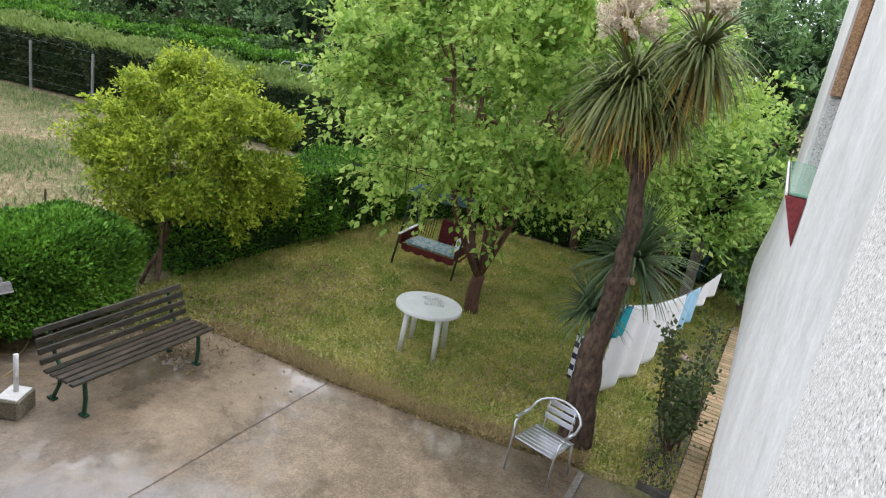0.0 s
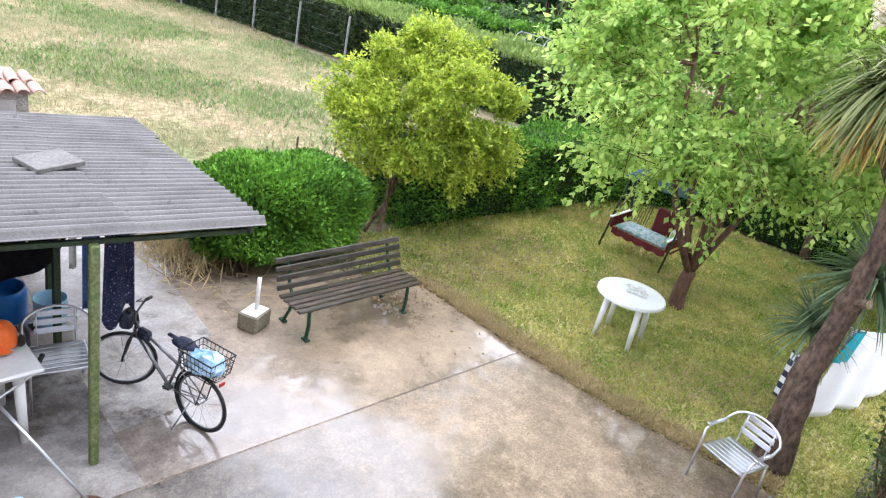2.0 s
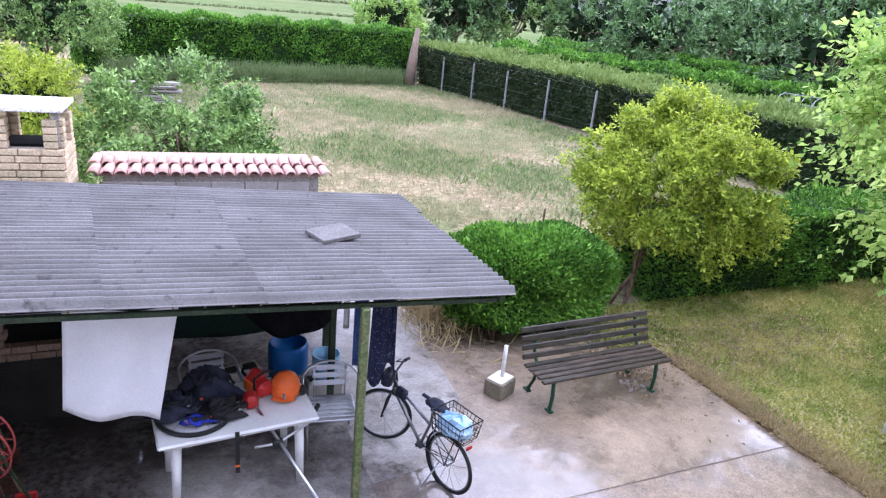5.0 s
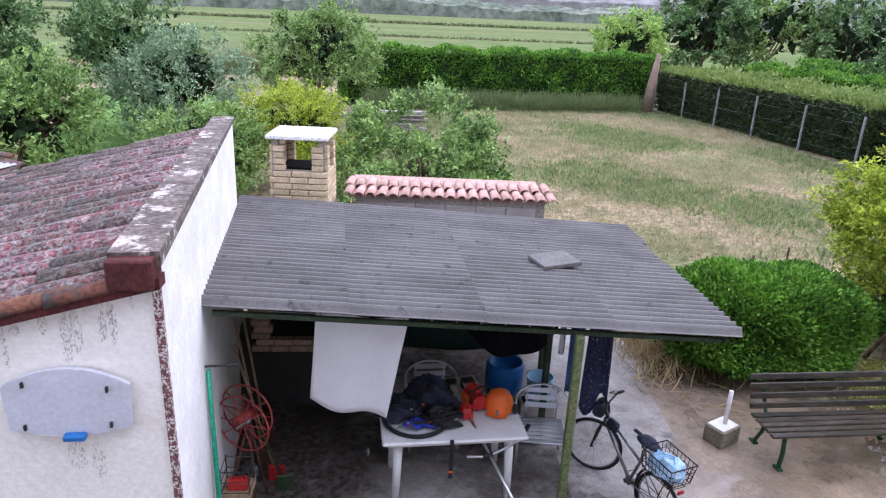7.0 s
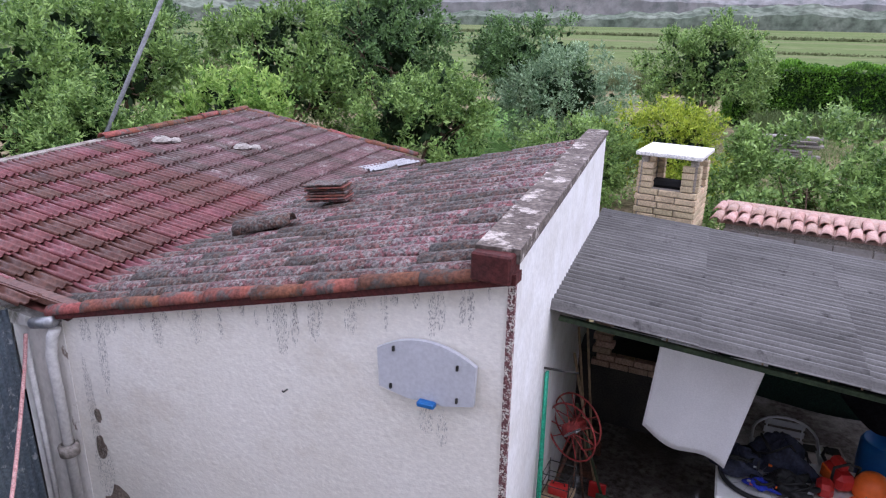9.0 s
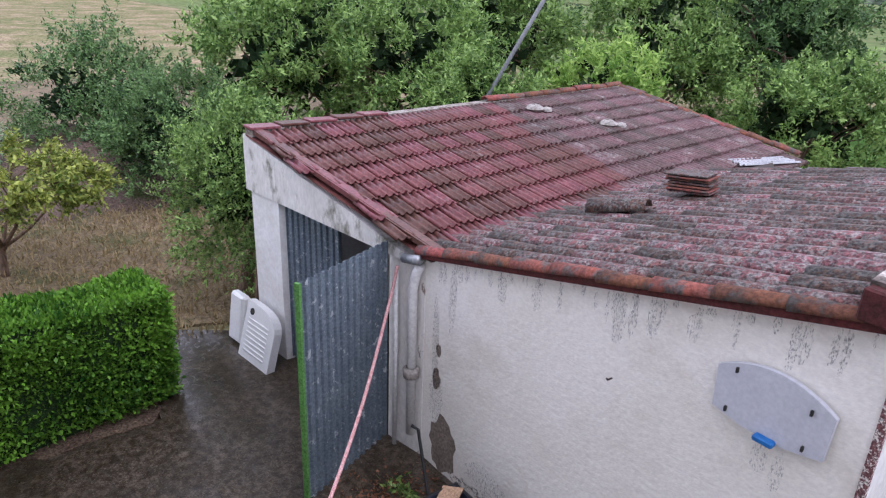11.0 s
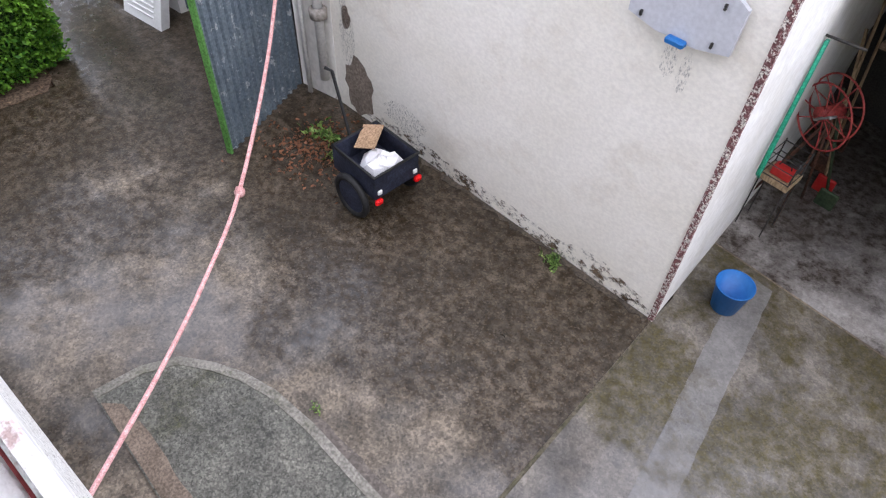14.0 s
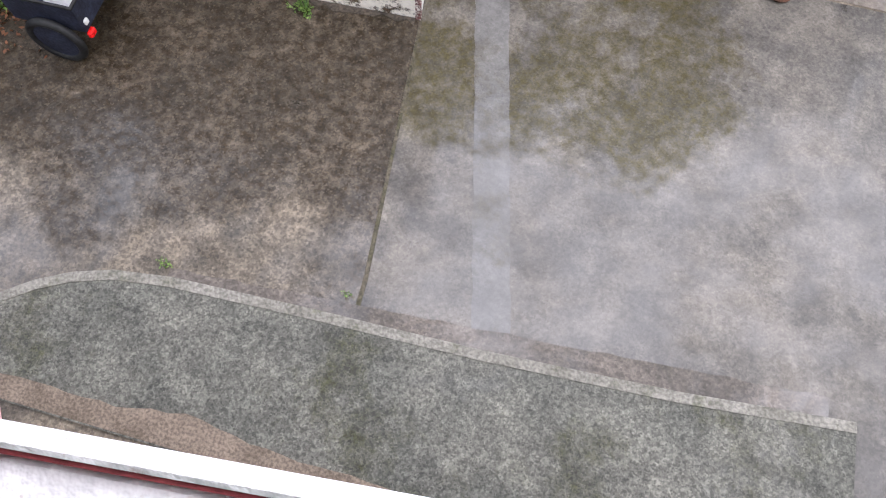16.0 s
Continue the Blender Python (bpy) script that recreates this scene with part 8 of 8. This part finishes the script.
# ---- trees round the garden ----
BG = [
    # x, y, crown height, radii, leaf, label
    (14.3, -1.4, 2.4, (1.9, 1.7, 1.7), M_LEAF_BRIGHT, 20000, 0.15, "bright green leafy tree beyond the washing line"),
    (16.2, 0.8, 3.2, (2.0, 1.8, 2.2), M_LEAF_BRIGHT, 14000, 0.17, "light green tree behind the mulberry"),
    (17.6, -2.2, 4.0, (2.2, 1.7, 2.6), M_LEAF_DARK, 16000, 0.16, "dark green tree near the house end"),
    (15.5, -3.0, 1.2, (1.6, 0.9, 1.2), M_LEAF_DARK, 10000, 0.13, "dark ivy thicket beside the house"),
    (23.5, -2.5, 5.2, (3.2, 2.5, 3.2), M_LEAF_GREY, 12000, 0.22, "tall grey-green tree beyond the garden"),
    (21.0, 3.5, 4.4, (3.2, 3.0, 3.4), M_LEAF_MID, 14000, 0.22, "green tree behind the cypress hedge"),
    (28.0, 12.0, 4.2, (4.0, 3.2, 4.0), M_LEAF_DARK, 14000, 0.26, "dark tree beyond the neighbouring plot"),
    (30.0, 19.0, 3.8, (4.5, 3.5, 3.8), M_LEAF_DARK, 14000, 0.28, "dark tree beyond the hedge rows"),
    (33.0, 27.0, 3.0, (4.5, 3.5, 3.2), M_LEAF_DARK, 10000, 0.3, "dark tree beyond the hedge rows"),
    (31.0, 3.0, 5.2, (4.5, 3.5, 4.5), M_LEAF_GREY, 12000, 0.3, "tall pale tree in the distance"),
    (-6.9, 20.4, 2.3, (2.5, 2.3, 2.1), M_LEAF_DARK, 18000, 0.16, "dark green orchard tree"),
    (-4.9, 17.9, 1.7, (2.1, 1.9, 1.75), M_LEAF_GREY, 18000, 0.14, "grey-green leafy tree standing in the orchard"),
    (-1.5, 24.6, 2.3, (2.6, 2.3, 2.1), M_LEAF_MID, 18000, 0.16, "green fruit tree by the meadow"),
    (-1.2, 13.8, 1.2, (1.5, 1.2, 1.25), M_LEAF_YELLOW, 14000, 0.11, "large leafy bush with yellow leaves behind the brick chimney"),
    (-2.9, 12.2, 1.0, (1.5, 1.2, 1.1), M_LEAF_MID, 12000, 0.12, "green bush behind the garage parapet"),
    (-13.8, 2.7, 2.4, (2.2, 2.0, 2.1), M_LEAF_MID, 16000, 0.16, "green tree in the orchard"),
    (-12.0, 4.8, 2.3, (2.1, 1.9, 2.0), M_LEAF_MID, 16000, 0.15, "green tree in the orchard"),
    (-9.2, 4.6, 1.7, (1.3, 1.2, 1.5), M_LEAF_MID, 20000, 0.12, "peach tree with drooping bright leaves behind the garage"),
    (-8.8, 7.6, 1.7, (1.4, 1.3, 1.5), M_LEAF_BRIGHT, 12000, 0.16, "peach tree with bright leaves behind the garage"),
    (-10.6, 11.3, 2.6, (2.3, 2.1, 2.3), M_LEAF_MID, 18000, 0.16, "green tree behind the garage"),
    (-9.6, 15.0, 3.2, (2.4, 2.3, 2.8), M_LEAF_DARK, 20000, 0.16, "tall dark green tree behind the garage"),
    (-6.9, 11.9, 1.5, (1.9, 1.7, 1.5), M_LEAF_MID, 18000, 0.14, "rounded green shrub behind the garage"),
    (-14.0, 8.5, 2.8, (2.5, 2.4, 2.3), M_LEAF_MID, 16000, 0.18, "green tree in the orchard belt"),
    (-17.5, 5.4, 3.2, (2.6, 2.4, 2.4), M_LEAF_DARK, 14000, 0.2, "dark green tree in the orchard belt"),
    (-17.0, 11.5, 3.0, (2.8, 2.5, 2.4), M_LEAF_DARK, 14000, 0.2, "dark green tree in the orchard belt"),
    (-12.8, 19.0, 2.9, (2.6, 2.4, 2.4), M_LEAF_MID, 14000, 0.2, "green tree in the orchard belt"),
    (-7.75, -0.35, 1.45, (1.0, 0.9, 1.3), M_LEAF_MID, 30000, 0.075, "bright green shrub beside the garage"),
    (-15.0, -4.6, 1.3, (2.0, 1.9, 1.5), M_LEAF_GREY, 26000, 0.08, "grey olive tree in the orchard"),
    (-12.9, 0.2, 1.2, (1.8, 1.5, 1.3), M_LEAF_DARK, 24000, 0.09, "green bush at the orchard edge"),
    (-16.5, -1.0, 1.4, (2.2, 2.0, 1.6), M_LEAF_DARK, 22000, 0.1, "dark green thicket at the orchard edge"),
    (-19.0, -6.5, 1.6, (2.6, 2.4, 1.9), M_LEAF_MID, 10000, 0.18, "green tree in the far orchard"),
    (37.0, 23.5, 4.2, (4.8, 4.2, 4.2), M_LEAF_MID, 10000, 0.34, "green tree far beyond the hedge rows"),
    (38.0, 33.0, 4.0, (4.8, 4.2, 4.0), M_LEAF_DARK, 10000, 0.34, "dark green tree far beyond the hedge rows"),
    (37.5, 13.5, 4.4, (4.8, 4.2, 4.4), M_LEAF_MID, 10000, 0.34, "green tree far beyond the hedge rows"),
    (27.0, 44.0, 3.6, (4.2, 3.6, 3.6), M_LEAF_MID, 10000, 0.32, "green tree far beyond the hedge rows"),
    (15.8, 39.3, 2.6, (2.2, 2.0, 2.2), M_LEAF_BRIGHT, 9000, 0.24, "light green tree behind the far hedge"),
    (21.5, 42.1, 3.3, (4.0, 3.0, 3.3), M_LEAF_DARK, 14000, 0.3, "dark tree behind the far hedge"),
    (31.0, 40.0, 3.2, (4.0, 3.0, 3.2), M_LEAF_DARK, 12000, 0.3, "dark tree beyond the hedge rows"),
    (26.5, 27.5, 3.2, (3.6, 3.0, 3.0), M_LEAF_DARK, 11000, 0.26, "dark tree between the hedge rows"),
    (33.0, 9.0, 4.6, (4.0, 3.4, 4.4), M_LEAF_DARK, 11000, 0.3, "dark tree beyond the neighbouring plot"),
]
for i, (x, y, h, rad, lf, n, size, label) in enumerate(BG):
    tree(x, y, 0, (0, 0, h), tuple(0.92 * k for k in rad), lf, int(n * (1.15 if x < 0 else 0.7)), size * (0.82 if x < 0 else 1.0), label, 200 + i, 0.05 + 0.025 * rad[2], stems=1 if h > 1.9 else 2, clumps=85, clump_r=0.3 + 0.09 * (rad[0] - 1), fork=0.4, aspect=0.4, droop=0.05, hollow=0.55, spray=0.36 + 0.12 * rad[0], inner=True)

tree(-10.05, -3.2, 0, (0, 0.22, 1.3), (1.15, 1.3, 0.6), M_LEAF_FRUIT, 10000, 0.08, "small open fruit tree with yellow-green leaves on dry grass", 251, 0.055, clumps=60, clump_r=0.16, fork=0.35, aspect=0.5, droop=0.3, hollow=0.5, spray=0.36, twiggy=220, arms=5, arm_r=0.6, vase=0.6, low=-0.4)

# neighbouring hedge rows and their pale tops
for i, (ln, w, h, lf, lb) in enumerate((
        ([(16.2, 30.2), (18.5, 19.5), (20.0, 9.5), (21.0, -2.0)], 1.6, 1.95, M_CYPRESSTOP, "pale topped clipped hedge behind the cypress row"),
        ([(19.5, 31.0), (22.5, 22.5), (25.0, 15.5)], 1.8, 2.1, M_LEAF_HEDGE, "clipped green hedge of the neighbouring plot"),
        ([(23.5, 33.0), (27.5, 24.0), (31.0, 14.0)], 2.0, 2.3, M_LEAF_HEDGE, "clipped green hedge of the far plot"))):
    hedge("hedge", ln, w, h, lf, 26000, 0.16, lb, 300 + i, bulge=0.25)

# wire fence before the cypress hedge
fence = thing("wire_fence", pose(0, 0, 0), "thin wire fence on concrete posts before the cypress hedge", "fence")
fl = [(13.75, 29.2), (15.2, 22.5), (16.6, 15.0)]
M_POST = material("pale concrete post", (0.26, 0.26, 0.25), (0.19, 0.19, 0.18), 4, 0.8)
fp_ = None
pts_f = []
for a, b in zip(fl, fl[1:]):
    for k in range(3):
        pts_f.append((a[0] + (b[0] - a[0]) * k / 3, a[1] + (b[1] - a[1]) * k / 3))
for x, y in pts_f:
    if fp_ is None:
        o = part("post", MB().box((0, 0, 0.8), (0.06, 0.06, 1.6)), M_POST, fence)
        o.matrix_basis, fp_ = pose(x, y, -0.05), o.data
    else:
        shared("post", fp_, pose(x, y, -0.05), fence)
for z in (0.3, 0.8, 1.3, 1.6):
    part("wire", MB().tube([(x, y, z) for x, y in pts_f], 0.003, 4), M_GALV, fence)
snag = thing("dead_trunk", pose(13.2, 28.6, -0.05), "brown dead tree stump at the hedge corner", "stump")
part("trunk", MB().tube([(0, 0, 0), (0.1, 0, 1.2), (0.3, 0.1, 2.7)], [0.28, 0.22, 0.1], 9), material("brown dead wood", (0.17, 0.12, 0.09), (0.22, 0.16, 0.12), 4, 0.9), snag, smooth=True)
for i, (x, y) in enumerate(((6.7, 6.2), (7.5, 6.6), (8.6, 7.0))):
    t = thing("stake", pose(x, y, -0.05), "thin dark stake standing in the meadow", "stake", "stakes in the meadow")
    part("stake", MB().tube([(0, 0, 0), (0.02, 0.01, 0.95)], 0.018, 6), M_BARK, t)
gh2 = thing("greenhouse_frame", pose(22.3, 14.2, 0.6, 0, 0, 20) @ Matrix.Diagonal((0.5, 0.5, 0.6, 1)), "bare metal greenhouse frame beyond the hedges", "greenhouse")
for y in (-1.2, -0.4, 0.4, 1.2):
    part("hoop", MB().tube([(-1.3, y, 0), (-1.3, y, 1.9), (-0.7, y, 2.35), (0, y, 2.5), (0.7, y, 2.35), (1.3, y, 1.9), (1.3, y, 0)], 0.03, 6), M_GALV, gh2)
for x, z in ((-1.3, 1.9), (0, 2.5), (1.3, 1.9)):
    part("purlin", MB().tube([(x, -1.2, z), (x, 1.2, z)], 0.025, 6), M_GALV, gh2)
wp = thing("wood_pile", pose(1.4, 21.5, -0.05), "grey heap of old boards at the meadow edge", "wood pile")
for i in range(9):
    part("board", MB().box((r7.uniform(-0.2, 0.2), r7.uniform(-0.3, 0.3), 0.05 + i * 0.09), (1.9, 0.3, 0.06), pose(0, 0, 0, 0, 0, r7.uniform(-12, 12))), M_MORTAR, wp)
blades("tall_weeds", [(0.5, 27.0), (13.0, 28.5), (13.0, 29.3), (0.0, 28.6)], 14000, 0.8, leaf_material("tall weed", (0.12, 0.18, 0.06), (0.24, 0.3, 0.13), 0.8, 0.3), "tall weeds before the far hedge", 9, -0.06, 0.03)
blades("reed_belt", [(-10, 40), (20, 42), (20, 44), (-10, 42)], 16000, 1.5, leaf_material("pale reed", (0.2, 0.24, 0.1), (0.34, 0.36, 0.2), 0.8, 0.3), "belt of tall pale reeds in the far field", 10, -0.06, 0.06)

# ---- distance ----


def band(name, dist, a0, a1, base, amp, mat, label, seed, steps=220, rough=1.0):
    """A far line of woods or hills along an arc round the garden, with depth behind it."""
    r = np.random.default_rng(seed)
    mb = MB()
    ph = r.uniform(0, 6.28, 12)
    vs = []
    for i in range(steps + 1):
        a = a0 + (a1 - a0) * i / steps
        h = base + amp * (0.5 * math.sin(a * 7 + ph[0]) + 0.3 * math.sin(a * 17 + ph[1]) + rough * (0.14 * math.sin(a * 61 + ph[2]) + 0.12 * math.sin(a * 143 + ph[3]) + 0.1 * r.uniform(-1, 1)))
        x, y = math.cos(a), math.sin(a)
        vs += [(dist * x, dist * y, -1), (dist * x * 1.0, dist * y, max(h * 0.6, 0.3)), (dist * 1.03 * x, dist * 1.03 * y, max(h, 0.5)), (dist * 1.2 * x, dist * 1.2 * y, -1)]
    fs = [(4 * i + k, 4 * i + 4 + k, 4 * i + 5 + k, 4 * i + 1 + k) for i in range(steps) for k in range(3)]
    mb.add(vs, fs)
    return tagged(mesh_object(name, mb, mat), label, "backdrop", kind="structure")


# Greyed tones put the haze of distance into the base colours.
M_FARWOOD = material("far woods with haze in the colour", (0.11, 0.135, 0.1), (0.19, 0.21, 0.165), 0.05, 1.0, 0.3, 0, 0.35, gloss=0.0)
M_FARHILL = material("far hill with haze in the colour", (0.2, 0.2, 0.195), (0.27, 0.26, 0.25), 0.012, 1.0, 0.08, 0, 0.2, c=(0.16, 0.17, 0.16), spot=(0.5, 0.6, 0.05), gloss=0.0)
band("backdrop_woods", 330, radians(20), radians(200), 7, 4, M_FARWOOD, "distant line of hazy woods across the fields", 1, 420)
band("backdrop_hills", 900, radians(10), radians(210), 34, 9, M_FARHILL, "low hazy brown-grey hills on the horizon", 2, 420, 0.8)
M_FIELDGREEN = material("green crop field", (0.115, 0.155, 0.06), (0.15, 0.185, 0.08), 0.03, 0.95, 1.5, 0.2, 0.25, c=(0.175, 0.18, 0.095), spot=(0.52, 0.62, 0.05), stretch=(0.25, 1, 1), gloss=0.0)
structure("ground_field_far", MB().prism([(-300, 46), (260, 50), (380, 325), (-480, 325)], -0.2, -0.03), M_FIELDGREEN, "wide pale green crop field", "ground")
structure("ground_field_left", MB().prism([(-120, 14), (-22, 22), (-10, 38), (-160, 44)], -0.2, -0.035), M_FIELDGREEN, "green field beyond the orchard", "ground")
M_REED = leaf_material("field margin weeds", (0.13, 0.16, 0.07), (0.24, 0.26, 0.13), 0.8, 0.2, 0.9, 0.0)
for k, (y, x0, x1, h) in enumerate(((96, -110, 90, 0.4), (170, -150, 130, 0.8))):
    blades("field_margin", [(x0, y), (x1, y + 5), (x1, y + 6.5), (x0, y + 2)], 9000, h, M_REED, "strip of dull green weeds between the far fields", 400 + k, -0.06, 0.9 * h)
